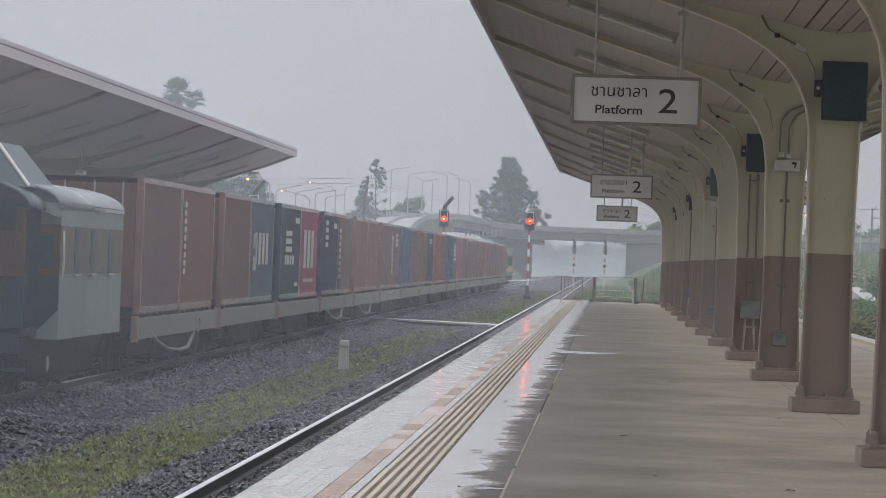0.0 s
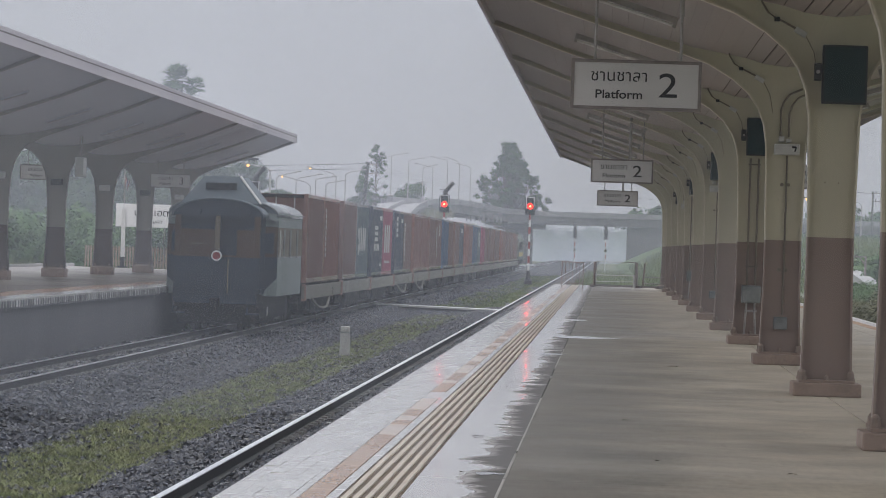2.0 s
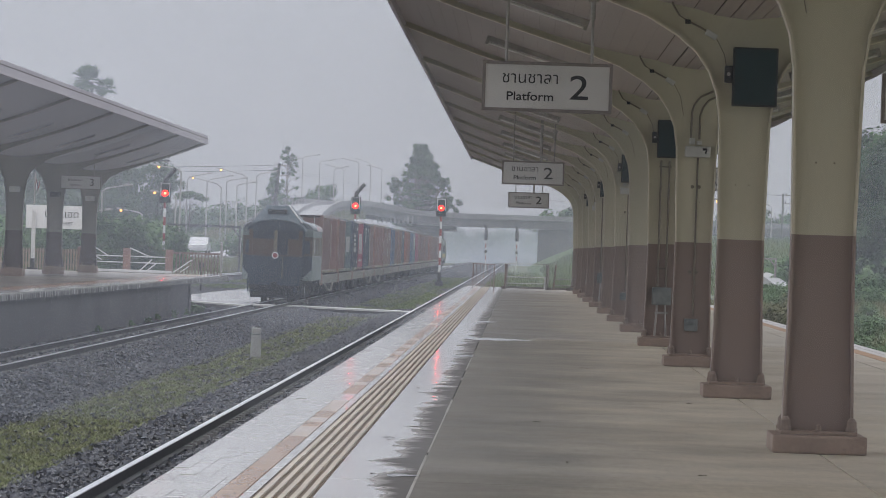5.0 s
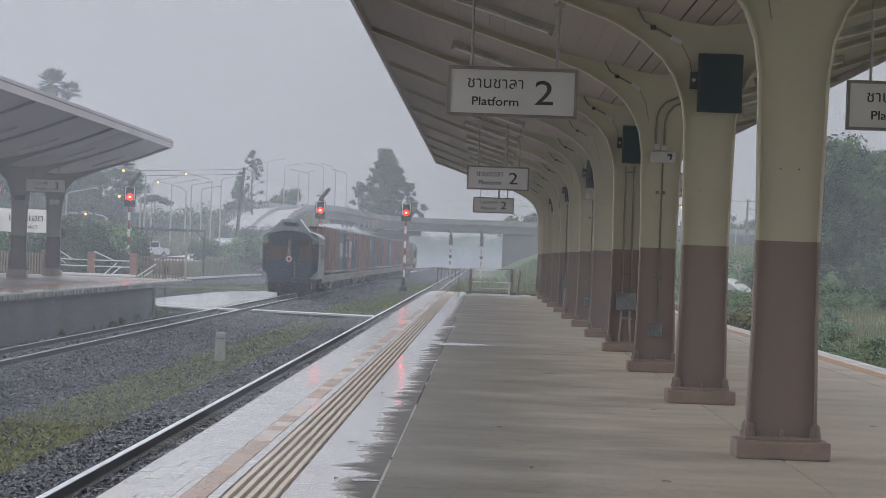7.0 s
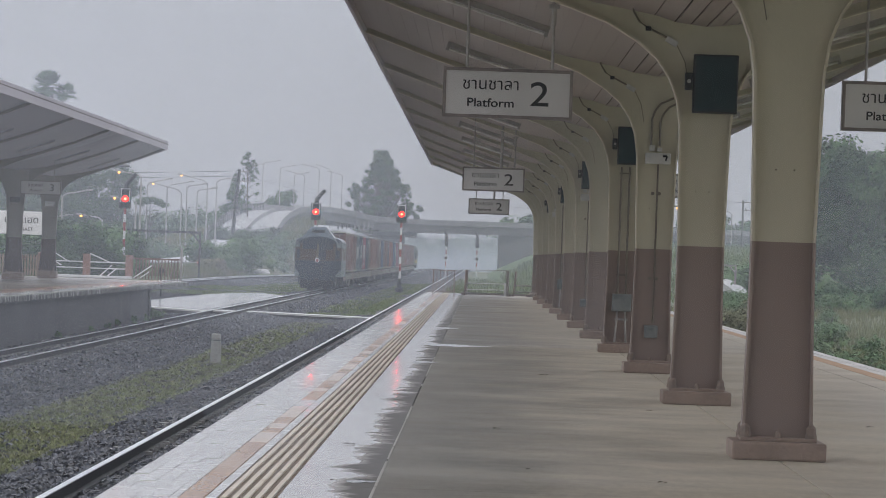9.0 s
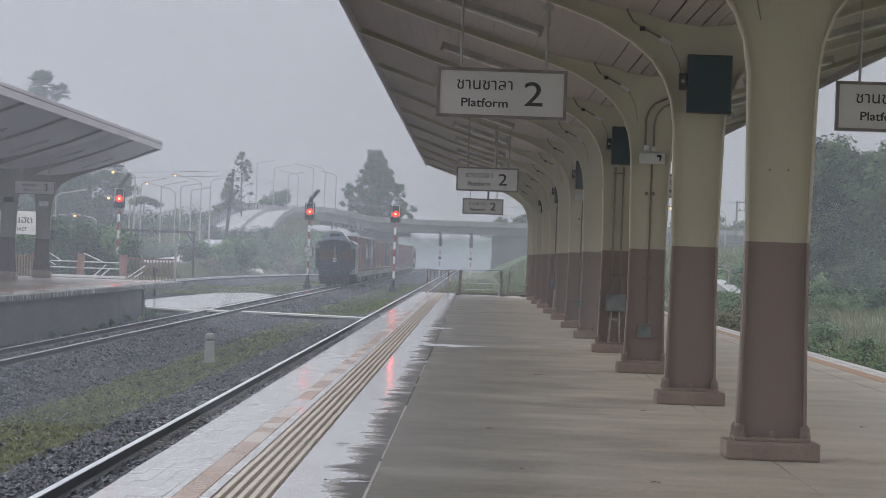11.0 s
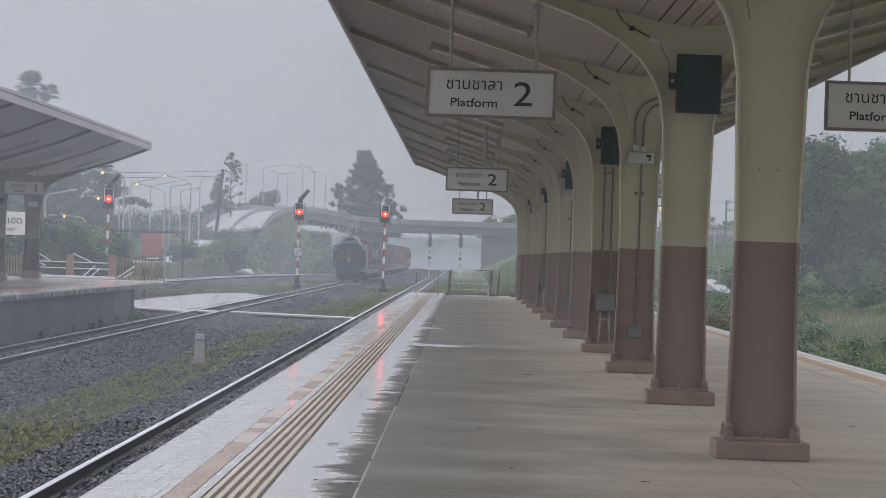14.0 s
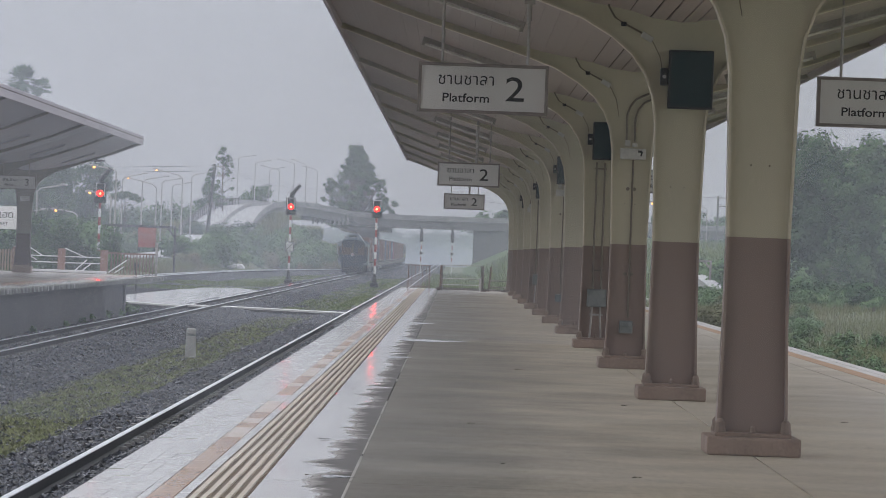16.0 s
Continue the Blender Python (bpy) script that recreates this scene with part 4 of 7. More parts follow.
bars(BOXES[1], 1, 0.55, 0.85, 0.75, 2.3, M["mark"], 9)
tall_marks(BOXES[3], 1.2, 4.9, 0.95, 1.75, M["mark"], 4)
bars(BOXES[3], 1, 0.8, 1.5, 0.8, 1.9, M["mark"], 2)
tall_marks(BOXES[4], 1.4, 4.4, 0.95, 1.2, M["mark"], 4)
bars(BOXES[4], 1, 1.6, 3.4, 1.3, 1.95, M["mark"], 3)
bars(BOXES[4], 1, 4.4, 5.7, 2.1, 2.35, M["mark"], 1)
bars(BOXES[4], 1, 4.6, 5.6, 0.35, 0.5, M["mark"], 1)
tall_marks(BOXES[5], 1.2, 5.0, 0.85, 1.95, M["mark"], 3)
tall_marks(BOXES[5], 1.4, 4.8, 0.45, 0.55, M["mark"], 6)
bars(BOXES[6], 1, 1.0, 2.0, 1.5, 2.4, M["mark"], 4)
bars(BOXES[6], 1, 4.2, 5.4, 2.1, 2.35, M["mark"], 1)
bars(BOXES[7], 1, 0.6, 1.2, 0.5, 2.2, M["mark"], 8)
bars(BOXES[11], 1, 0.6, 1.2, 0.6, 2.2, M["mark"], 7)
bars(BOXES[11], 1, 3.2, 4.2, 1.7, 2.3, M["mark"], 3)
bars(BOXES[15], 1, 2.2, 4.6, 2.0, 2.25, M["mark"], 2)
bars(BOXES[19], 1, 2.2, 4.6, 1.2, 2.2, M["mark"], 4)

M["van_ochre"] = shade("van_ochre_paint", (0.066, 0.041, 0.026), spec=0.12)
M["van_dark"] = shade("van_blue_black_paint", (0.020, 0.032, 0.046), spec=0.15)
M["van_grey"] = shade("van_grey_green_paint", (0.215, 0.250, 0.243))
M["van_roof"] = material("van_roof_paint", (0.24, 0.265, 0.275), (0.14, 0.155, 0.165), coords="object", rough=0.25, scale=1.8, mix=0.8)
M["van_hood"] = shade("van_hood_paint", (0.115, 0.142, 0.160))
M["van_tan"] = shade("van_tan_paint", (0.135, 0.112, 0.080))
M["van_glass"] = material("van_window", (0.010, 0.012, 0.014), coords="object", rough=0.35, spec=0.2)
M["disc_red"] = shade("tail_disc_red", (0.20, 0.03, 0.03))


def brake_van():
    v = thing("brake_van", (0, 0, 0), "dark ochre brake van with raised cupola and red tail disc", "brake van")
    y1 = 8.6
    # cabin: wide sides with tapered skirts
    wide, skirt = 1.43, 1.02
    cab = [(-wide, .92), (wide, .92), (wide, 3.06), (-wide, 3.06)]
    body = part("cabin", prism(cab, 1.35, y1 - .1), M["van_grey"], v, "grey-green cabin side")
    for s in (-1, 1):
        x = s * wide
        part("tan_band", box(min(x, x + s * .012), max(x, x + s * .012), 1.36, y1 - .11, 1.95, 2.70), M["van_tan"], body, "tan upper band")
        for y in (2.75, 4.55, 6.65):
            w = part("window", box(min(x + s * .013, x + s * .02), max(x + s * .013, x + s * .02), y, y + .5, 1.96, 2.66), M["van_glass"], body, "dark tall window")
            part("sill", box(min(x + s * .013, x + s * .05), max(x + s * .013, x + s * .05), y - .05, y + .55, 1.92, 1.95), M["mark"], w)
        # shoulder wall that looks to the rear
        a, b = sorted((s * 0.98, s * 1.425))
        part("shoulder_panel", box(a, b, 1.32, 1.345, 1.93, 2.72), M["van_ochre"], body)
        part("shoulder_window", box(a + .1, b - .1, 1.305, 1.319, 2.02, 2.55), M["van_dark"], body)
        o = bmesh.new()
        prism([(s * 0.98, .97), (s * 1.02, .97), (s * 1.425, 1.39), (s * 1.425, 1.93), (s * 0.98, 1.93)], 1.32, 1.345, o)
        part("lower_panel", o, M["van_dark"], body)
        part("eave", ribbon([(s * 1.1, 2.96), (s * 1.43, 2.84)], 1.2, 1.5, .03), M["van_roof"], body)
        part("grab_rail", tube([(s * 1.5, 1.2, 1.9), (s * 1.52, 1.15, 2.2), (s * 1.5, 1.2, 2.62)], .02, 6), M["mark"], body)
        part("grab_rail", tube([(s * 1.3, y1, 1.9), (s * 1.4, y1 + .08, 2.3), (s * 1.3, y1, 2.6)], .02, 6), M["mark"], body)
    # roof: shallow arch over the whole length
    arch = [(1.17 * math.cos(t), 2.94 + 0.46 * math.sin(t)) for t in [math.pi * i / 14 for i in range(15)]]
    over = [(1.42 * math.cos(t), 2.97 + 0.45 * math.sin(t) ** .8) for t in [math.pi * i / 16 for i in range(17)]]
    part("roof", ribbon(over, 1.3, y1, .05), M["van_roof"], v, "wet grey arched roof", True)
    part("roof_front_end", prism(over, y1 - .06, y1 - .02), M["van_grey"], v)
    part("roof_back_end", prism(over, 1.36, 1.4), M["van_hood"], v)
    part("end_roof", ribbon(arch, -0.05, 1.35, .04), M["van_hood"], v, "dark arched roof over the end platform", True)
    part("roof_end", prism(arch, 0.0, 0.05), M["van_dark"], v)
    # cupola with sloping sides
    cu = bmesh.new()
    lo = [(-1.02, 0.55, 3.28), (1.02, 0.55, 3.28), (1.02, 3.4, 3.28), (-1.02, 3.4, 3.28)]
    hi = [(-.46, 0.75, 3.97), (.46, 0.75, 3.97), (.46, 3.1, 3.97), (-.46, 3.1, 3.97)]
    a, b = [cu.verts.new(p) for p in lo], [cu.verts.new(p) for p in hi]
    cu.faces.new(b)
    for i in range(4):
        cu.faces.new((a[i], a[(i + 1) % 4], b[(i + 1) % 4], b[i]))
    cup = part("cupola", cu, M["van_hood"], v, "raised lookout cupola")
    part("cupola_window", box(-.4, .4, .6, .66, 3.62, 3.8), M["van_glass"], cup)
    # white tube paints the shine along one sloping edge
    part("cupola_sheen", tube([(.47, .74, 3.98), (1.03, .54, 3.29)], .03, 6), M["white_paint"], cup, "white strip standing for the sheen on the cupola's edge")
    # rear platform
    part("end_floor", box(-1.1, 1.1, 0.0, 1.4, .98, 1.1), M["van_dark"], v)
    part("end_wall", box(-1.09, 1.09, 0.0, 0.06, 1.02, 1.9), M["van_dark"], v, "blue-black lower end wall")
    part("waist_rail", box(-1.12, 1.12, -0.02, 0.06, 1.905, 1.945), M["van_ochre"], v, "ochre waist strip")
    for a, b in ((-1.09, -.94), (-.06, .06), (.94, 1.09)):
        part("end_post", box(a, b, 0.0, 0.07, 1.95, 2.96), M["van_ochre"] if abs(a) > .5 or abs(b) > .5 else M["van_tan"], v)
    part("end_screen", box(-.935, -.065, 0.02, 0.05, 1.95, 2.6), M["van_ochre"], v, "ochre upper end panel")
    part("end_screen", box(.5, .935, 0.02, 0.05, 1.95, 2.6), M["van_ochre"], v)
    part("inner_wall", box(-1.1, 1.1, 1.3, 1.34, 1.1, 2.95), M["van_dark"], v)
    part("screen_rail", box(-.7, -.3, -.01, 0.02, 2.22, 2.25), M["van_tan"], v)
    disc_part = part("tail_disc", disc((0, -.06, 1.93), (0, 1, 0), .105, .03, 24), M["disc_red"], v, "red tail disc with a white rim")
    part("disc_rim", ring((0, -.075, 1.93), (0, 1, 0), .118, .017), M["white_paint"], disc_part)
    part("ladder_rail", tube([(.3, -.05, 1.0), (.3, -.05, 1.85)], .018, 6), M["van_tan"], v)
    for s in (-1, 1):
        part("marker_lamp", disc((s * .62 + .12, -.03, 3.06), (0, 1, 0), .085, .12, 14), M["van_dark"], v)
        part("step", box(s * .95 - .18, s * .95 + .18, -.05, .25, .45, .49), M["van_dark"], v)
        part("step_hanger", box(s * .95 - .16, s * .95 - .12, .05, .12, .46, 1.0), M["van_dark"], v)
        part("buffer_beam", box(min(0, s * 1.05), max(0, s * 1.05), -.06, .0, .72, 1.0), M["van_dark"], v)
    part("underframe", box(-1.05, 1.05, 0.0, y1 - .1, .62, .96), M["frame_dark"], v)
    for yc in (2.0, 6.6):
        part("bogie_frame", box(-.98, .98, yc - 1.1, yc + 1.1, .33, .62, .03), M["frame_dark"], v)
        for y in (yc - .8, yc + .8):
            for s in (-1, 1):
                part("wheel", disc((s * .54, y, .43), (1, 0, 0), .43, .12, 20), M["wheel"], v)
    part("axle_box", disc((1.03, 2.8, .5), (1, 0, 0), .13, .08, 16), M["mark"], v, "bright axle-box cover")
    # added dark block and plate stand for the shade below the van
    part("battery_box", box(-1.02, 1.02, 3.15, 5.45, .18, .62, .04), M["frame_dark"], v)
    part("apron", box(-1.0, 1.0, .3, .34, .2, .62), M["frame_dark"], v)
    for s in (-1, 1):
        part("side_frame", box(s * 1.0 - .06, s * 1.0 + .06, .75, 8.0, .3, .66, .03), M["frame_dark"], v)
    part("coupler", box(-.12, .12, -.35, 0, .62, .85, .02), M["frame_dark"], v)
    return v


van = brake_van()
RUN.append((van, REAR, RAIL_TOP))

M["loco_green"] = shade("loco_green_grey", (0.16, 0.18, 0.15))
M["loco_yellow"] = shade("loco_yellow", (0.42, 0.30, 0.07))


def locomotive():
    v = thing("diesel_locomotive", (0, 0, 0), "grey-green diesel locomotive with a yellow band", "locomotive")
    n = 17.5
    part("hood", prism([(-1.3, 1.2), (1.3, 1.2), (1.3, 3.1), (1.05, 3.55), (-1.05, 3.55), (-1.3, 3.1)], 0.0, n - 2.6), M["loco_green"], v)
    part("cab", prism([(-1.38, 1.2), (1.38, 1.2), (1.38, 3.2), (1.05, 3.75), (-1.05, 3.75), (-1.38, 3.2)], n - 2.6, n), M["loco_green"], v)
    for s in (-1, 1):
        part("band", box(min(s * 1.3, s * 1.32), max(s * 1.3, s * 1.32), 0, n - 2.6, 1.5, 1.9), M["loco_yellow"], v)
        part("window", box(min(s * 1.38, s * 1.4), max(s * 1.38, s * 1.4), n - 2.1, n - .7, 2.4, 3.0), M["van_glass"], v)
        for k in range(5):
            part("grille", box(min(s * 1.3, s * 1.325), max(s * 1.3, s * 1.325), 1 + 2.6 * k, 2.8 + 2.6 * k, 2.1, 2.9), M["frame_dark"], v)
    part("exhaust", box(-.3, .3, 6.5, 8, 3.5, 3.75), M["frame_dark"], v)
    part("underframe", box(-1.25, 1.25, -.3, n, .75, 1.2), M["frame_dark"], v)
    for yc in (3, n - 3.6):
        part("bogie_frame", box(-1.0, 1.0, yc - 1.7, yc + 1.7, .35, .75, .03), M["frame_dark"], v)
        for y in (yc - 1.3, yc, yc + 1.3):
            for s in (-1, 1):
                part("wheel", disc((s * .54, y, .46), (1, 0, 0), .46, .12, 18), M["wheel"], v)
    return v


RUN.append((locomotive(), FIRST_WAGON + PITCH * len(WAGONS) - 0.2, RAIL_TOP))


# ---- fittings of the near platform ----
def col_y(i):
    return FIRST + BAY * i


def platform_sign(x0, x1, y, number, axis_top, group):
    s = thing("platform_sign", (0, 0, 0), "hanging white platform sign with black Thai and English lettering", "sign", group)
    zb, zt = 2.625, 3.095
    face = part("panel", box(x0 + .03, x1 - .03, y - .035, y + .035, zb + .03, zt - .03), M["sign_white"], s)
    for a, b, c, d in ((x0, x1, zt - .03, zt), (x0, x1, zb, zb + .03), (x0, x0 + .03, zb + .03, zt - .03), (x1 - .03, x1, zb + .03, zt - .03)):
        part("frame", box(a, b, y - .05, y + .05, c, d, .004), M["sign_frame"], s, "brown-grey metal frame")
    for x in (x0 + .22, x1 - .2):
        rod = part("hanger", tube([(x, y, zt), (x, y, axis_top(x))], .014, 8), M["steel"], s, "thin steel hanger rod")
    if y > col_y(4):
        part("hanger", tube([((x0 + x1) / 2 + .15, y, zt), ((x0 + x1) / 2 + .15, y, axis_top((x0 + x1) / 2 + .15))], .03, 8), M["steel"], s, "thick pale hanger pipe")
    part("joint_sleeve", tube([(x1 - .2, y, zt + .42), (x1 - .2, y, zt + .58)], .024, 8), M["steel"], s)
    part("clamp", box(x1 - .25, x1 - .15, y - .03, y + .03, zt + .58, zt + .62), M["steel"], s)
    for side in (1, -1):
        f = 0.0 if side == 1 else math.pi
        yy = y - side * .037
        mid = (x0 + x1) / 2
        lettering("thai_word", "ชานชาลา", .112, (mid - side * .16, yy, zb + .315), M["black_ink"], face, f)
        lettering("english_word", "Platform", .082, (mid - side * .16, yy, zb + .14), M["black_ink"], face, f, .0014, 1.15)
        lettering("numeral", str(number), .235, (mid + side * .30, yy, zb + .225), M["black_ink"], face, f, 0.001, 1.22)
    return s


def ceil_at(x):
    u = abs(x - AXIS)
    return float(np.interp(u, [0, .3, .5, 1.1, 1.75, 2.85, 3.88], [3.565, 3.6, 3.66, 3.765, 3.925, 4.262, 4.615]))


bpy.context.view_layer.update()
for i in (1, 5, 9):
    platform_sign(-.41, .815, col_y(i), 2, ceil_at, "platform signs")
    platform_sign(3.35, 4.575, col_y(i), 2, ceil_at, "platform signs")


def tube_lamp():
    l = thing("tube_lamp", (0, 0, 0), "unlit fluorescent tube lamp under the roof boards", "lamp", "tube lamps")
    part("housing", prism([(-.05, 0), (.05, 0), (.035, .07), (-.035, .07)], -.62, .62), M["lamp_body"], l)
    part("tube", tube([(0, -.58, -.022), (0, .58, -.022)], .016, 8), M["tube"], l)
    for y in (-.6, .6):
        part("holder", box(-.03, .03, y - .02, y + .02, -.05, .0), M["lamp_body"], l)
    return l


lamp = tube_lamp()
slope = math.degrees(math.atan2(4.262 - 3.925, 1.1))
lamp.matrix_basis = pose(0.05, col_y(1.5), ceil_at(0.05) - .09, 0, slope, 0) @ pose(0, 0, 0, 0, 0, 90)
spots = [(0.05, i + .5) for i in range(-2, 11) if i != 1] + [(4.09, i + .5) for i in range(-1, 11)]
for x, i in spots:
    copy_thing(lamp, pose(x, col_y(i), ceil_at(x) - .09, 0, slope if x < AXIS else -slope, 0) @ pose(0, 0, 0, 0, 0, 90))
dim = thing("tube_lamp", (0, 0, 0), "unlit tube lamp under the opposite roof", "lamp", "tube lamps of the opposite platform")
part("housing", prism([(-.04, .04), (.04, .04), (.03, .08), (-.03, .08)], -.62, .62), M["soffit_grey"], dim)
part("tube", tube([(0, -.58, .03), (0, .58, .03)], .012, 8), M["lamp_body"], dim)
dim.matrix_basis = pose(AXIS3 + 2.3, FIRST3 + .1, 4.205, 0, -18.6, 90)
for i in range(8):
    copy_thing(dim, pose(AXIS3 + 2.3, FIRST3 - BAY3 * (i + .33), 4.29 - .085, 0, -18.6, 0) @ pose(0, 0, 0, 0, 0, 90))


def display(i):
    y = col_y(i)
    d = thing("display_panel", (0, 0, 0), "dark flat display panel fixed to the column", "display", "display panels")
    part("casing", box(1.935, 2.355, y - .22, y - .1, 2.735, 3.285, .012), M["dark"], d)
    part("screen", box(1.955, 2.335, y - .226, y - .221, 2.755, 3.265), M["speaker"], d, "dark green-black glass")
    part("bracket", box(2.05, 2.25, y - .1, y - .012, 2.9, 3.1), M["dark"], d)
    part("side_box", box(1.86, 1.93, y - .2, y - .1, 2.95, 3.11, .008), M["dark"], d)
    part("socket", disc((1.895, y - .203, 3.03), (0, 1, 0), .018, .006, 12), M["steel"], d)


for i in (1, 3, 5, 7, 9):
    display(i)


def exit_light(i):
    y = col_y(i)
    e = thing("exit_light", (0, 0, 0), "white emergency light box with conduits on the column", "light box", "emergency light boxes")
    part("case", box(1.93, 2.235, y - .1, y - .012, 2.505, 2.635, .01), M["white_plastic"], e)
    o = bmesh.new()
    tube([(2.14, y - .104, 2.60), (2.19, y - .104, 2.60)], .014, 6, o)
    tube([(2.19, y - .104, 2.60), (2.175, y - .104, 2.545)], .01, 6, o)
    part("pictogram", o, M["black_ink"], e)
    part("junction", box(1.98, 2.045, y - .08, y - .012, 2.66, 2.73, .008), M["white_plastic"], e)
    part("junction", box(2.07, 2.13, y - .08, y - .012, 2.655, 2.70, .008), M["white_plastic"], e)
    for a, b in ((2.0, 3.1), (2.10, 3.06)):
        part("conduit", tube([(a, y - .04, 2.72), (a, y - .04, b - .06), (a + .03, y - .04, b + .04), (a + .1, y - .04, b + .13), (a + .25, y - .04, b + .2)], .014, 6), M["conduit"], e)
    part("conduit", tube([(2.09, y - .03, 2.5), (2.09, y - .03, .6)], .012, 6), M["conduit"], e)
    for z in (1.13, 2.15):
        for x in (2.035, 2.115):
            part("strap", disc((x, y - .03, z), (0, 1, 0), .022, .03, 10), M["conduit"], e)


for i in (2, 5, 8):
    exit_light(i)


def switch_box(i):
    y = col_y(i)
    e = thing("switch_box", (0, 0, 0), "small grey electrical box on the brown column foot", "electrical box", "small electrical boxes")
    part("case", box(1.99, 2.15, y - .1, y - .012, .42, .57, .01), M["box_grey"], e)
    part("lid", box(2.0, 2.14, y - .108, y - .1, .5, .56, .004), M["box_grey"], e)


for i in (2, 5, 9):
    switch_box(i)


def power_panel(i):
    y = col_y(i)
    e = thing("electrical_cabinet", (0, 0, 0), "grey steel power panel with conduits on the column", "electrical box", "power panels")
    part("case", box(1.935, 2.21, y - .2, y - .02, .60, .855, .01), M["box_grey"], e)
    part("door", box(1.95, 2.195, y - .208, y - .2, .615, .84, .006), M["box_grey"], e)
    for x in (2.01, 2.13):
        part("conduit", tube([(x, y - .05, .855), (x, y - .05, 2.7)], .016, 6), M["conduit"], e)
        part("conduit", tube([(x, y - .09, .6), (x, y - .09, .5), (x + (.03 if x > 2.05 else -.03), y - .09, .02)], .016, 6), M["steel"], e)
    for z in (1.12, 2.6):
        part("strap", box(1.98, 2.16, y - .07, y - .012, z, z + .02), M["conduit"], e)
    part("leg_brace", box(1.98, 2.17, y - .1, y - .08, .47, .5), M["steel"], e)


for i in (3, 7):
    power_panel(i)

# rust marks of removed brackets
for i, z in ((0, 1.98), (0, .745), (1, 2.0), (2, 1.97), (3, 2.02), (5, 1.98)):
    sc = thing("bracket_mark", (0, 0, 0), "pair of rusty bracket holes in the column paint", "rust mark", "bracket marks")
    for x in (2.004, 2.13):
        part("hole", disc((x, col_y(i) - .0085, z), (0, 1, 0), .007, .003, 10), M["conduit"], sc)

# cable runs along the arms
for i in range(0, 11):
    y = col_y(i)
    k = thing("arm_cable", (0, 0, 0), "sagging cable and junction box on the column arm", "cable", "arm cables")
    part("cable", tube([(1.35, y - .03, 3.86), (1.36, y - .03, 3.68), (1.42, y - .03, 3.58), (1.5, y - .03, 3.53), (1.68, y - .03, 3.44)], .010, 6), M["conduit"], k)
    part("gland", box(1.48, 1.53, y - .05, y - .012, 3.5, 3.54), M["dark"], k)
    o = box(-.06, .06, -.03, .0, -.028, .028, .006)
    jb = part("junction_box", o, M["white_plastic"], k)
    jb.matrix_basis = pose(1.73, y - .015, 3.405, 0, 30, 0)
    part("lead", tube([(1.78, y - .02, 3.37), (1.86, y - .03, 3.22), (1.9, y - .06, 3.0)], .004, 5), M["conduit"], k)

# puddles
M["puddle"] = material("puddle_water", (0.1, 0.095, 0.09), (0.08, 0.075, 0.07), rough=0.03, scale=1)
for x0, x1, y, ry in ((-.78, .22, 53.2, 1.5), (-.80, -.47, 44.3, .8), (-.72, -.52, 20.6, .22), (-.72, -.35, 66.0, 1.2)):
    n, near, far = 26, [], []
    for j in range(n + 1):
        u = j / n
        h = ry * (1 - u) ** .8 * (1 - .75 * math.exp(-u * 9))
        near.append((x0 + (x1 - x0) * u, y - h * (.8 + .5 * noise.noise(Vector((u * 7, y, 0)))), .0035))
        far.append((x0 + (x1 - x0) * u, y + h * (.6 + .5 * noise.noise(Vector((u * 7, y, 5)))) + .002, .0035))
    p = link("puddle", near + far[::-1], [range(2 * n + 2)], M["puddle"])
    tagged(p, "shallow tongue of rain water on the concrete platform", "puddle", "puddles")


# fallen leaves and twigs on the floor
for x, y, r, a in ((-.86, 24.6, .022, 20), (-.80, 20.6, .018, 70), (.16, 27.6, .02, 40), (.75, 41.0, .03, 10), (1.55, 32.0, .02, 120), (.34, 22.4, .014, 60), (1.12, 21.5, .016, 15), (-.90, 33.5, .03, 80), (3.3, 30.2, .03, 50)):
    lf = thing("fallen_leaf", (x, y, .004), "small dry brown leaf fallen on the floor", "leaf", "fallen leaves", a)
    link("blade", [(-r * 1.6, 0, 0), (-r * .4, -r * .7, .006), (r * 1.5, 0, .004), (-r * .3, r * .7, .008), (0, 0, .001)], [(0, 1, 4), (1, 2, 4), (2, 3, 4), (3, 0, 4)], M["dry_leaf"], lf)
    part("stalk", tube([(r * 1.5, 0, .003), (r * 2.4, r * .3, .002)], .0025, 5), M["dry_leaf"], lf)


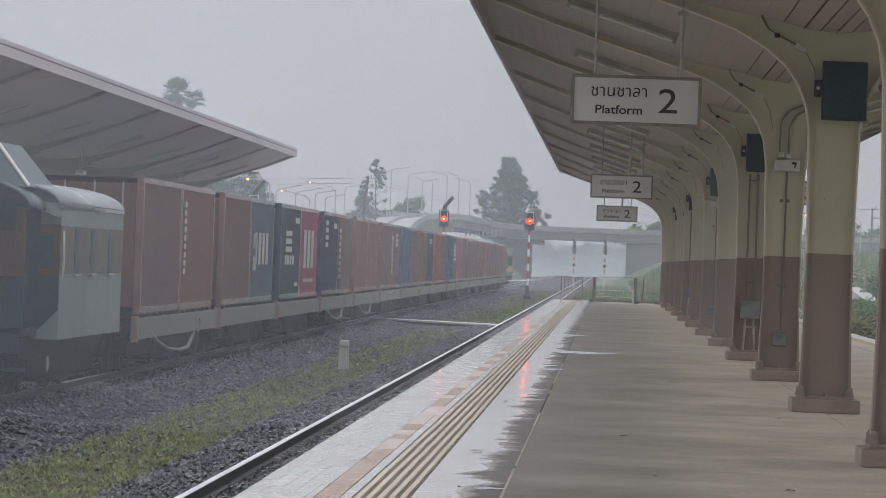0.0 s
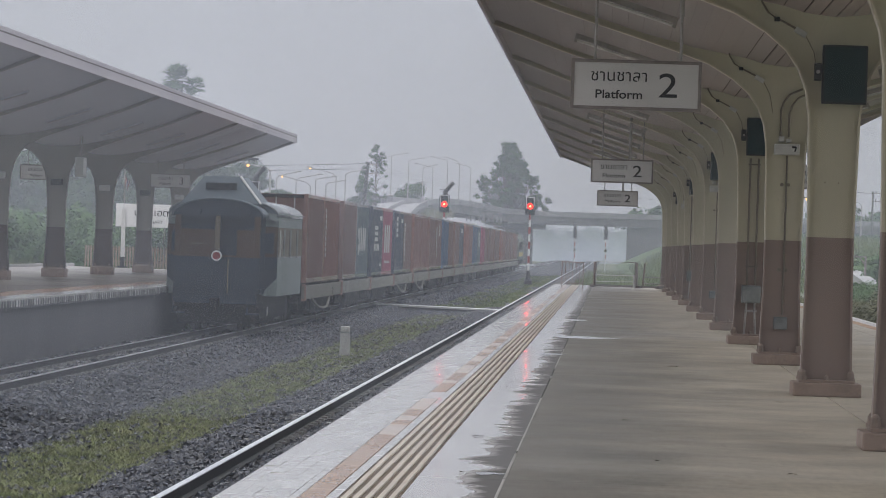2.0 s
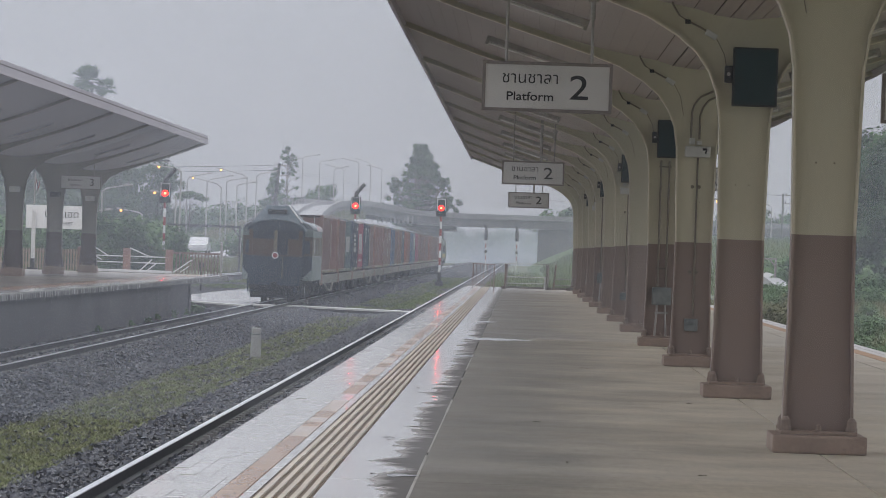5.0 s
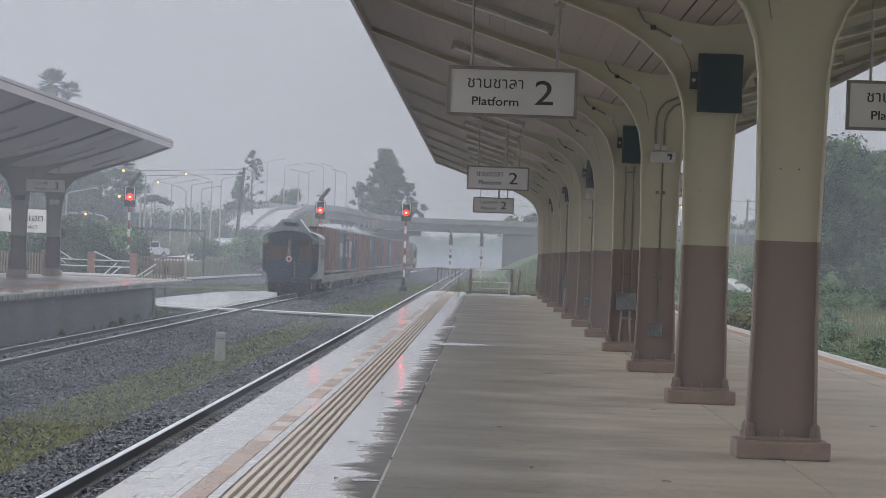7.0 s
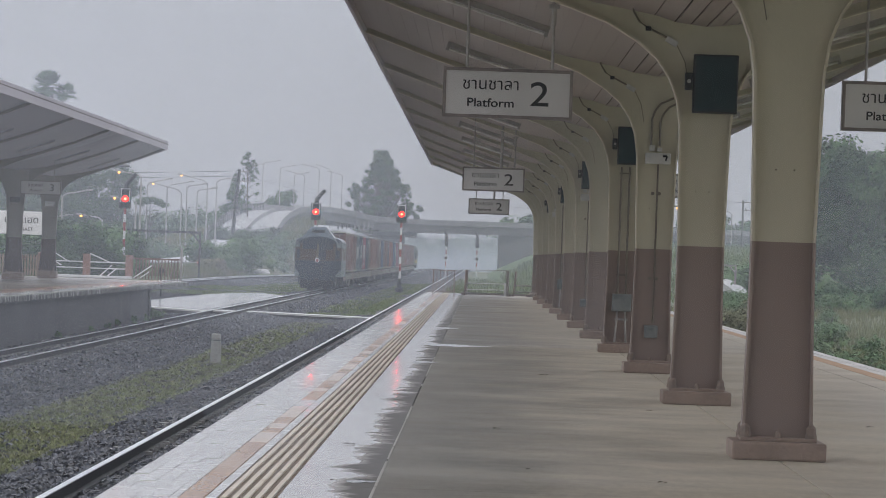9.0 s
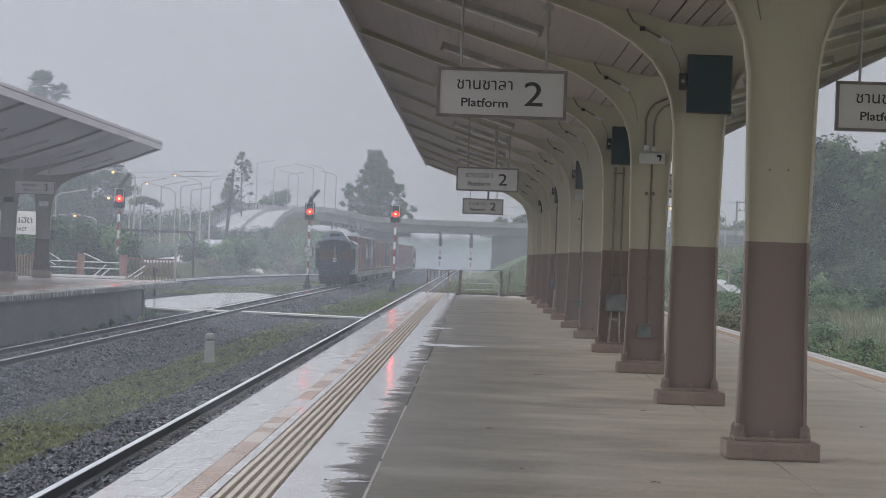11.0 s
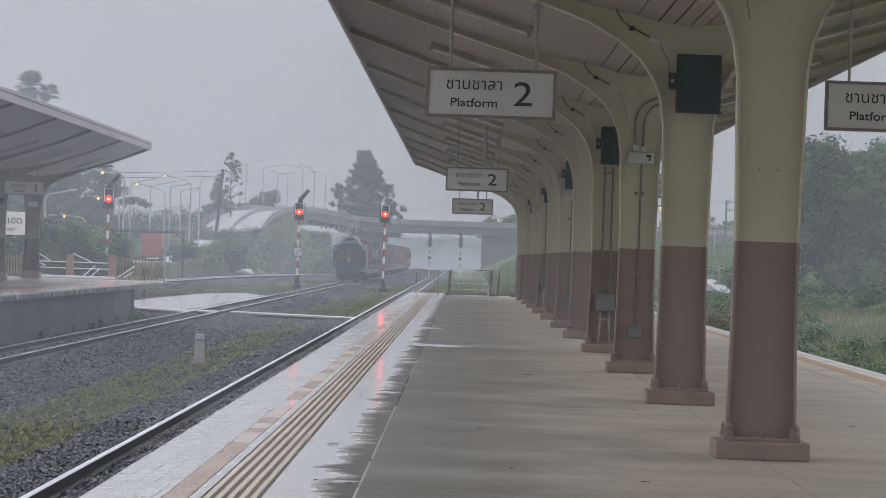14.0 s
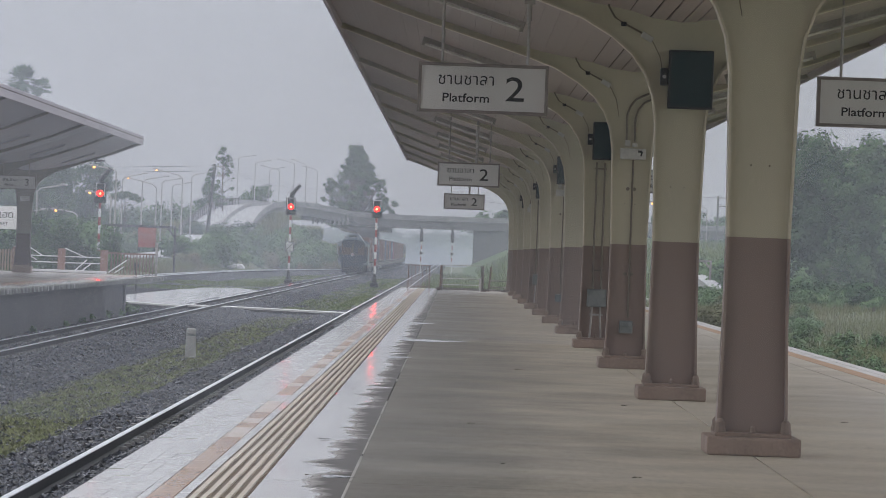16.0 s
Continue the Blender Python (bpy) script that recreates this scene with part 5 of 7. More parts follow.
# fence at the platform's end
def end_fence():
    y = 126.2
    g = thing("end_gate", (0, 0, 0), "rusty brown barred gate at the platform's end", "gate")
    for x in (-1.62, -.88):
        part("post", box(x - .018, x + .018, y - .02, y + .02, 0, .86), M["fence_brown"], g)
    for z in (.1, .84):
        part("rail", box(-1.6, -.9, y - .015, y + .015, z - .015, z + .015), M["fence_brown"], g)
    for j in range(5):
        x = -1.5 + .125 * j
        part("bar", box(x - .009, x + .009, y - .009, y + .009, .11, .83), M["fence_brown"], g)
    f = thing("end_barrier", (0, 0, 0), "white pipe barrier with dark posts at the platform's end", "barrier")
    for x, lean in ((-.5, .02), (-.44, 0), (.955, 0), (1.0, 0), (1.2, .07)):
        part("post", tube([(x, y, 0), (x + lean, y, .88)], .03, 8), M["fence_brown"] if x in (1.2, -.5) else M["sign_frame"], f)
    part("post", tube([(.9, y, 0), (.9, y, .46)], .035, 8), M["white_paint"], f)
    for z in (.2, .42):
        part("rail", tube([(-.42, y, z), (.9, y, z + .01)], .017, 6), M["white_paint"], f)
        part("rail", tube([(1.25, y, z - .03), (5.3, y, z)], .02, 6), M["sign_frame"], f)
    part("top_rail", tube([(-.44, y, .88), (.97, y, .9)], .014, 6), M["sign_frame"], f)
    part("kick_rail", box(-.42, 5.3, y + .2, y + .23, .02, .1), M["sign_frame"], f)
    for x in (-.55, 1.05, 1.72):
        part("foot_block", box(x - .07, x + .07, y - .1, y + .1, 0, .1, .02), M["bolt"], f)


end_fence()

# white marker post between the tracks
mk = thing("marker_post", (-6.14, 84.8, -1.42), "short weathered white concrete marker post with a dark band", "post")
part("shaft", prism([(-.125, 0), (.125, 0), (.108, .56), (-.108, .56)], -.11, .11), M["weathered"], mk)
part("band", box(-.112, .112, -.112, .112, .561, .585), M["box_grey"], mk)
part("cap", box(-.108, .108, -.108, .108, .586, .73, .035), M["weathered"], mk)


# ---- the opposite platform's fittings ----
def sign_three(x0, x1, y, label):
    s = thing("platform_sign", (0, 0, 0), label, "sign", "platform signs")
    zb, zt = 2.93, 3.41
    face = part("panel", box(x0 + .03, x1 - .03, y - .04, y + .04, zb + .03, zt - .03), M["sign_white"], s)
    for a, b, c, d in ((x0, x1, zt - .03, zt), (x0, x1, zb, zb + .03), (x0, x0 + .03, zb + .03, zt - .03), (x1 - .03, x1, zb + .03, zt - .03)):
        part("frame", box(a, b, y - .05, y + .05, c, d), M["sign_frame"], s)
    for x in (x0 + .25, x1 - .25):
        part("hanger", tube([(x, y, zt), (x, y, 4.3)], .02, 6), M["steel"], s)
    m = (x0 + x1) / 2
    lettering("thai_word", "ชานชาลา", .11, (m - .18, y - .043, zb + .32), M["black_ink"], face)
    lettering("english_word", "Platform", .085, (m - .18, y - .043, zb + .14), M["black_ink"], face)
    lettering("numeral", "3", .25, (m + .38, y - .043, zb + .235), M["black_ink"], face)


sign_three(-15.72, -14.33, 122.6, "hanging white platform three sign with black lettering")
sign_three(-18.68, -17.3, 113.4, "hanging platform sign in the shade of the roof")
for i in range(8):
    y = FIRST3 - BAY3 * i
    b = thing("light_box", (0, 0, 0), "small white box on the opposite platform's column", "light box", "column light boxes")
    part("case", box(AXIS3 - .17, AXIS3 + .17, y - .16, y - .02, 2.66, 2.84, .01), M["white_plastic"] if i % 2 == 0 else M["dark"], b)
hang = thing("hanging_lamp", (-14.78, 100.0, -.08), "white hanging box lamp under the opposite roof", "lamp")
part("case", box(-.12, .12, -.3, .3, 2.94, 3.48, .015), M["white_plastic"], hang)
for y in (-.2, .2):
    part("hanger", tube([(0, y, 3.48), (0, y, 4.1)], .02, 6), M["steel"], hang)

nb = thing("station_name_board", (0, 0, 0), "white station name board with black Thai lettering", "name board")
fb = part("board", box(-19.25, -16.95, 139.95, 140.05, 1.6, 2.5, .01), M["board_white"], nb)
lettering("thai_name", "บ้านแฮด", .28, (-17.86, 139.94, 2.16), M["black_ink"], fb, 0, 0.0, 1.05)
lettering("english_name", "BAN HAET", .14, (-17.86, 139.94, 1.80), M["black_ink"], fb)
for x in (-18.93, -18.12):
    p = part("post", box(x - .075, x + .075, 139.86, 139.94, .42, 2.28), M["white_paint"], nb)
    part("post_foot", box(x - .08, x + .08, 139.86, 139.94, .06, .419), M["black"], p)
    part("post_base", box(x - .2, x + .2, 139.8, 140.0, 0, .06), M["black"], p)

fl = thing("flag_pole", (-20.57, 152, 0), "limp red white and blue flag on a thin pole", "flag")
part("pole", tube([(0, 0, -1.5), (0, 0, 4.0)], .03, 8), M["steel"], fl)
for j, mat in enumerate((M["red_paint"], M["white_paint"], M["flag_blue"], M["white_paint"], M["red_paint"])):
    o = bmesh.new()
    prev = None
    for i in range(7):
        z = 3.72 - .075 * i
        row = [o.verts.new((.03 + .034 * (j + e) * (1 - .06 * i) + .012 * math.sin(i * 1.3), .05 * math.sin((j + e) * 1.9 + i * .5), z - .035 * (j + e))) for e in (0, 1)]
        if prev:
            o.faces.new((prev[0], prev[1], row[1], row[0]))
        prev = row
    part("cloth_band", o, mat, fl)

pk = thing("picket_fence", (0, 0, 0), "pale brown picket fence behind the opposite platform", "fence")
for j in range(34):
    x = -20.6 + .11 * j
    part("picket", box(x, x + .06, 141.2, 141.23, 0.0, .82), M["tan_fence"], pk)
for z in (.2, .68):
    part("rail", box(-20.6, -16.9, 141.24, 141.28, z, z + .05), M["rust_pink"], pk)
kerb = part("platform_kerb", box(-21.35, -21.2, 40, 142.6, -.05, .1), M["white_paint"])
tagged(kerb, "white painted kerb on the platform's back edge", "kerb", "", "structure")

st = thing("platform_stair_rails", (0, 0, 0), "white pipe handrails and pink pillars at the platform's end", "railing")
for x in (-17.2, -15.42, -13.75):
    part("pillar", box(x - .14, x + .14, 141.2, 141.5, 0, .93, .02), M["rust_pink"], st)
for x0, x1 in ((-17.06, -15.56), (-15.28, -13.89)):
    for z in (.38, .62):
        part("rail", tube([(x0, 141.35, z), (x1, 141.35, z)], .022, 6), M["white_paint"], st)
for x0, z0, x1, z1 in ((-14.9, .05, -14.4, .52), (-14.62, .05, -14.25, .36), (-13.55, .05, -12.85, .55), (-13.3, .05, -12.95, .3)):
    part("handrail", tube([(x0, 141.1, z0), (x1, 141.1, z1)], .024, 6), M["white_paint"], st)
for x0, z0, x1, z1 in ((-16.7, .95, -16.2, .65), (-16.9, .75, -16.4, .45), (-15.3, .95, -14.5, .62)):
    part("handrail", tube([(x0, 141.3, z0), (x1, 141.3, z1)], .022, 6), M["white_paint"], st)
part("step_slab", box(-16.6, -13.6, 140.6, 141.1, 0.0, .1, .02), M["white_paint"], st)
for j in range(14):
    x = -13.5 + .125 * j
    part("picket", box(x, x + .05, 141.4, 141.44, 0, .78), M["fence_brown"], st)
part("fence_rail", box(-13.6, -11.7, 141.38, 141.46, .78, .85), M["fence_brown"], st)
part("fence_post", box(-11.75, -11.66, 141.3, 141.4, -.1, 1.3), M["steel"], st)


# ---- signals ----
def signal(x, y, arm, plate, label):
    s = thing("railway_signal", (x, y, 0), label, "signal", "red signals")
    z = -1.35
    part("foot", box(-.3, .3, -.3, .3, z, z + .32, .04), M["black"], s, "dark square footing")
    part("collar", tube([(0, 0, z + .3), (0, 0, z + .55), (0, 0, z + 1.0)], .2, 10, None, .1), M["black"], s)
    a, k = z + 1.0, 0
    while a < 3.7:
        b = min(a + .52, 3.72)
        part("band", tube([(0, 0, a), (0, 0, b)], .08, 10), M["white_paint"] if k % 2 == 0 else M["red_paint"], s)
        a, k = b, k + 1
    head = part("backplate", box(-.37, .37, -.1, .02, 3.64, 4.93, .06), M["black"], s)
    for p in ((-.30, -.25, 4.05, 4.86), (.25, .30, 4.05, 4.86)):
        part("border", box(p[0], p[1], -.13, -.101, p[2], p[3]), M["white_paint"], head)
    part("border", box(-.30, .30, -.13, -.101, 4.86, 4.91), M["white_paint"], head)
    lens = part("lens", disc((0, -.14, 4.25), (0, 1, 0), .108, .06, 20), M["red_glow"], head, "lit red lens")
    part("lens_core", disc((0, -.172, 4.25), (0, 1, 0), .07, .004, 16), M["red_core"], lens)
    # added glowing ring: the lens's red halo on the black head
    part("lens_halo", ring((0, -.15, 4.25), (0, 1, 0), .175, .045), M["red_halo"], lens)
    part("dark_lens", disc((0, -.12, 4.62), (0, 1, 0), .12, .05, 16), M["dark"], head)
    part("hood", ribbon([(.19 * math.cos(t), 4.25 + .19 * math.sin(t)) for t in [math.pi * i / 10 for i in range(11)]], -.42, -.1, .015), M["black"], head)
    if arm:
        part("indicator_arm", tube([(.05, -.05, 4.9), (.05, -.05, 5.15), (.2, -.05, 5.35), (.62, -.05, 5.85)], .19, 10, None, .13), M["black"], head, "slanted route indicator arm")
        part("bracket", box(-.35, .1, -.02, .02, 5.3, 5.34), M["black"], head)
    if plate:
        pl = part("slash_plate", box(-.34, .34, -.13, -.11, .99, 1.72, .05), M["white_plastic"], s, "square white plate with a black border and slash")
        for p in ((-.34, .34, 1.66, 1.72), (-.34, .34, .99, 1.05), (-.34, -.28, 1.05, 1.66), (.28, .34, 1.05, 1.66)):
            part("plate_border", box(p[0], p[1], -.14, -.131, p[2], p[3]), M["black"], pl)
        part("slash", tube([(-.24, -.135, 1.1), (.24, -.135, 1.6)], .025, 6), M["black"], pl)
    return s


signal(-5.73, 258, False, False, "red railway signal on a red and white banded mast")
signal(-12.06, 262, True, True, "red railway signal with slanted indicator arm and slash plate")
signal(-22.47, 227, True, False, "red railway signal with slanted indicator arm by the siding")
for x in (-4.3, -.45):
    s = thing("railway_signal", (x, 450, 0), "distant signal seen from behind on a thin mast", "signal", "distant signals")
    part("mast", tube([(0, 0, -1.6), (0, 0, 2.6)], .06, 8), M["white_paint"], s)
    part("head", box(-.22, .22, -.1, .1, 2.6, 3.9, .06), M["black"], s)
    part("arm", tube([(0, 0, 3.9), (0, 0, 4.1), (-.25, 0, 4.5)], .16, 8), M["black"], s)
    part("plate", disc((0, -.1, 1.2), (0, 1, 0), .2, .05, 14), M["black"], s)
    part("band", tube([(0, 0, .2), (0, 0, .7)], .07, 8), M["red_paint"], s)
    part("band", tube([(0, 0, 1.7), (0, 0, 2.2)], .07, 8), M["red_paint"], s)


# ---- background: embankments, road bridge, road ----
def loft(name, pts, section, mat, parent=None, label=""):
    bm = bmesh.new()
    prev = None
    n = len(section)
    for i, p in enumerate(pts):
        a, b = Vector(pts[max(i - 1, 0)]), Vector(pts[min(i + 1, len(pts) - 1)])
        d = (b - a)
        d.z = 0
        d.normalize()
        side = Vector((d.y, -d.x, 0))
        row = [bm.verts.new(Vector(p) + side * u + Vector((0, 0, w))) for u, w in section]
        if prev:
            for k in range(n):
                bm.faces.new((prev[k], prev[(k + 1) % n], row[(k + 1) % n], row[k]))
        else:
            bm.faces.new(row[::-1])
        prev = row
    bm.faces.new(prev)
    return part(name, bm, mat, parent, label)


RAMP = [(-31.5, 470, 2.6), (-32.6, 500, 3.9), (-33.6, 530, 5.2), (-34.2, 560, 6.5), (-34.2, 590, 7.7), (-33.2, 615, 8.3), (-30.5, 632, 8.4), (-26, 642, 7.9), (-20, 646, 7.2), (-10, 648, 6.95), (8, 650, 7.0), (30, 652, 7.1), (80, 656, 7.0), (160, 660, 6.0)]
bridge = thing("road_bridge", (0, 0, 0), "concrete road overpass that crosses the tracks on piers", "bridge")
W = 4.3
loft("deck", RAMP, [(-W, -1.45), (W, -1.45), (W, -.02), (-W, -.02)], M["bridge"], bridge)
loft("carriageway", RAMP, [(-W + .3, -.015), (W - .3, -.015), (W - .3, .01), (-W + .3, .01)], M["ramp"], bridge, "pale rain-wet carriageway")
for s in (-1, 1):
    loft("parapet", RAMP, [(s * W - .15, -.01), (s * W + .15, -.01), (s * W + .15, .9), (s * W - .15, .9)], M["parapet"], bridge)
for k in range(26):
    u = k / 26 * 5.2
    i = int(u)
    p = Vector(RAMP[i]).lerp(Vector(RAMP[i + 1]), u - i)
    part("parapet_post", box(p.x - W - .3, p.x - W + .3, p.y - .3, p.y + .3, p.z, p.z + 1.15, .04), M["bridge"], bridge)
loft("median", RAMP, [(-.2, .012), (.2, .012), (.15, .6), (-.15, .6)], M["parapet"], bridge)
for x0, x1 in ((-17.8, -13.8), (3.1, 11.5), (26, 29)):
    part("pier", box(x0, x1, 646, 652, -1.8, 5.5, .1), M["bridge"], bridge)
part("pier_cap", box(-19.5, -11.6, 644.2, 652, 4.6, 5.55, .1), M["bridge"], bridge)
part("side_panel", box(-18.2, -11.7, 643.3, 643.5, 5.5, 6.25), M["plank"], bridge, "pale panel on the bridge side")
for j in range(9):
    x = -25.5 + .75 * j
    part("baluster", box(x, x + .3, 637.6 + .45 * j, 638.0 + .45 * j, 5.6, 7.2), M["parapet"], bridge)
berm = sheet("embankment", [-75, -60, -48, -42, -37, -33, -28, -24, -20, -17.5, -15], [405, 430, 455, 480, 510, 540, 570, 600, 625, 655],
             lambda x, y: -1.7 if (x < -62 or x > -17 or y < 410) else -1.6 + min(max((y - 405) / 175, 0), 1) * (7.4 if -40 < x < -26 else 5.2 if -50 < x < -22 else 2.5) * (0.9 + .2 * height_noise(x, y, .06)), M["earth"], "green overgrown embankment below the road bridge", "embankment")
berm2 = sheet("embankment", [1.2, 2.5, 4, 6, 9, 13, 20, 40, 80], [235, 270, 300, 350, 420, 500, 580, 640, 660],
              lambda x, y: -1.7 if x < 2 or y < 240 else -1.5 + min((x - 1.2) * .5, 4.6) * min(max((y - 235) / 150, 0), 1) * (.95 + .2 * height_noise(x, y, .09)), M["verge"], "mown green embankment beside the line", "embankment")
ROAD = [(-90, 312, -.2), (-50, 316, -.15), (-38, 320, -.1), (-32, 325, -.05), (-28.5, 336, .05), (-26.6, 355, .35), (-26.4, 385, .9), (-28, 420, 1.5), (-31.0, 455, 2.3), (-31.6, 472, 2.7)]
road = loft("service_road", ROAD, [(-3.2, -.15), (3.2, -.15), (3.2, 0), (-3.2, 0)], M["road"])
bank = loft("road_bank", ROAD, [(-9.5, -2.6), (7.5, -2.6), (3.6, -.12), (-3.6, -.12)], M["earth"])
tagged(bank, "low grassed bank that carries the service road", "embankment", "", "structure")
tagged(road, "pale rain-wet service road behind the platform", "road", "", "structure")

# height bar over the road
hb = thing("height_bar", (0, 0, 0), "dark steel height bar over the road", "height bar")
part("beam", box(-30.2, -23.3, 300, 300.2, 2.5, 2.7), M["pole_wood"], hb)
for j in range(12):
    part("stripe", box(-30 + .55 * j, -29.6 + .55 * j, 299.97, 299.995, 2.51, 2.69), M["black"], hb)
part("brace", tube([(-24.0, 300.1, 2.5), (-23.4, 300.1, 1.8)], .08, 6), M["pole_wood"], hb)
part("post", box(-23.45, -23.3, 300, 300.15, -1.6, 2.495), M["pole_wood"], hb)
part("post", box(-30.2, -29.95, 300, 300.25, -1.6, 2.44), M["sign_frame"], hb)
sh = thing("white_sheet", (-21.2, 350, -.85), "crumpled white sheet lying by the siding", "sheet")
o = bmesh.new()
bmesh.ops.create_icosphere(o, subdivisions=3, radius=1)
for v in o.verts:
    v.co *= .8
    v.co.x *= 1.2 + .3 * noise.noise(v.co * 2)
    v.co.y *= .6
    v.co.z = max(v.co.z, -.2) * (.42 + .3 * noise.noise(v.co * 3 + Vector((4, 0, 0))))
part("cloth", o, M["white_paint"], sh)
hb2 = thing("height_bar", (0, 0, 0), "dark steel height bar beside the meadow track", "height bar")
part("beam", box(14.2, 16.2, 228, 228.15, 1.36, 1.46), M["sign_frame"], hb2)
part("post", box(16.08, 16.2, 228, 228.15, -1.4, 1.355), M["sign_frame"], hb2)
part("brace", tube([(15.75, 228.07, 1.36), (16.1, 228.07, .95)], .05, 6), M["sign_frame"], hb2)
track2 = loft("meadow_track", [(19.5, 188, -1.45), (16.6, 214, -.75), (15.6, 236, .75), (15.4, 262, 1.5)], [(-.45, -.6), (.45, -.6), (.45, 0), (-.45, 0)], M["road"])
tagged(track2, "pale concrete track climbing the embankment", "road", "", "structure")
gs = thing("ground_signal", (-16.6, 188, 0), "small dark dwarf signal on a short post", "signal")
part("post", tube([(0, 0, -1.5), (0, 0, .1)], .05, 8), M["black"], gs)
part("head", disc((0, -.05, .05), (0, 1, 0), .16, .1, 14), M["black"], gs)


# ---- street lamps, poles, wires ----
def street_lamp(x, y, z, base, tip, lit, group="street lamps"):
    s = thing("street_lamp", (x, y, 0), "tall street lamp with a bracket arm" + (", lit amber" if lit else ", unlit"), "street lamp", group)
    part("pole", tube([(0, 0, base), (0, 0, z)], .11, 8, None, .07), M["steel"], s)
    for dx, dz in tip:
        part("arm", tube([(0, 0, z - .1), (dx * .15, 0, z + dz * .35), (dx, 0, z + dz)], .06, 6), M["steel"], s)
        h = part("lantern", box(dx - .35, dx + .35, -.15, .15, z + dz - .06, z + dz + .1, .05), M["steel"], s)
        if lit:
            o = bmesh.new()
            bmesh.ops.create_icosphere(o, subdivisions=2, radius=.13, matrix=Matrix.Translation((dx * .97, 0, z + dz - .14)))
            part("bulb", o, M["amber_glow"], h, "glowing amber lamp", True)
    return s


for x, z, tip in ((-39.7, 17.0, ((2.85, .6), (-1.9, -.35))), (-36.6, 16.2, ((2.5, .6),)), (-34.0, 14.95, ((2.3, .7),)), (-32.2, 15.0, ((-3.1, .8),)), (-29.55, 16.3, ((-2.9, .8),)), (-27.4, 16.1, ((-2.5, 1.0),)), (-25.35, 15.25, ((-2.5, .75),))):
    street_lamp(x, 650, z, 6.0, tip, False, "street lamps on the bridge")
for x, z, dx, dz, lit in ((-34.36, 9.45, -3.4, 1.0, True), (-37.56, 8.15, -3.7, 1.15, True), (-41.83, 9.05, 2.8, .8, False), (-39.35, 8.8, 3.0, .8, False), (-36.9, 8.87, 2.3, .5, False), (-35.6, 8.4, 2.2, .5, False), (-33.2, 9.7, 2.6, .7, False), ):
    street_lamp(x, 450, z, -1.0, ((dx, dz),), lit, "street lamps along the road")
for x, z, dx, dz, lit in ((-30.9, 7.6, -2.1, .45, True), (-31.3, 5.3, -2.0, .4, True), (-34.3, 3.6, -2.0, .4, True), (-39.2, 3.5, 1.9, .4, False), (-38.0, 5.6, 2.4, .6, False)):
    street_lamp(x, 326, z, -1.4, ((dx, dz),), lit, "street lamps behind the platform")
street_lamp(34.6, 500, 8.6, -1.5, ((-2.2, .9),), False)
street_lamp(17.6, 300, 5.7, -1.5, ((-1.4, .5),), True)


def power_pole(x, y, z, lean, label):
    p = thing("power_pole", (x, y, 0), label, "power pole", "power poles")
    part("shaft", tube([(-lean, 0, -1.6), (0, 0, z)], .25 if lean else .2, 8, None, .17 if lean else .13), M["pole_wood"] if lean else M["bridge"], p)
    for k in (0.25, 1.4):
        part("crossarm", box(-.2, 1.2, -.06, .06, z - k - .06, z - k + .06), M["sign_frame"], p)
        for dx in (.4, 1.1):
            part("insulator", tube([(dx, 0, z - k), (dx, 0, z - k + .35)], .06, 6), M["black"], p)
    return p


power_pole(-29.05, 430, 10.9, .95, "weathered leaning wooden power pole")
power_pole(36.1, 500, 10.6, 0, "concrete power pole with two crossarms")
power_pole(32.4, 500, 10.9, 0, "concrete power pole with two crossarms")
wires = [((-29, 430, 10.7), (-4, 700, 12.2)), ((-29, 430, 10.3), (-2, 700, 10.8)), ((-29, 430, 10.7), (-75, 430, 9.2)), ((-29, 430, 10.1), (-75, 430, 8.6)), ((-4, 700, 12.2), (45, 720, 10)), ((32.4, 500, 10.5), (36.1, 500, 10.3))]
for a, b in wires:
    a, b = Vector(a), Vector(b)
    sag = (a - b).length * .006
    pts = [a.lerp(b, i / 16) - Vector((0, 0, 4 * sag * (i / 16) * (1 - i / 16))) for i in range(17)]
    w = part("power_line", tube(pts, .028, 5), M["black"])
    tagged(w, "black overhead power line", "cable", "power lines")


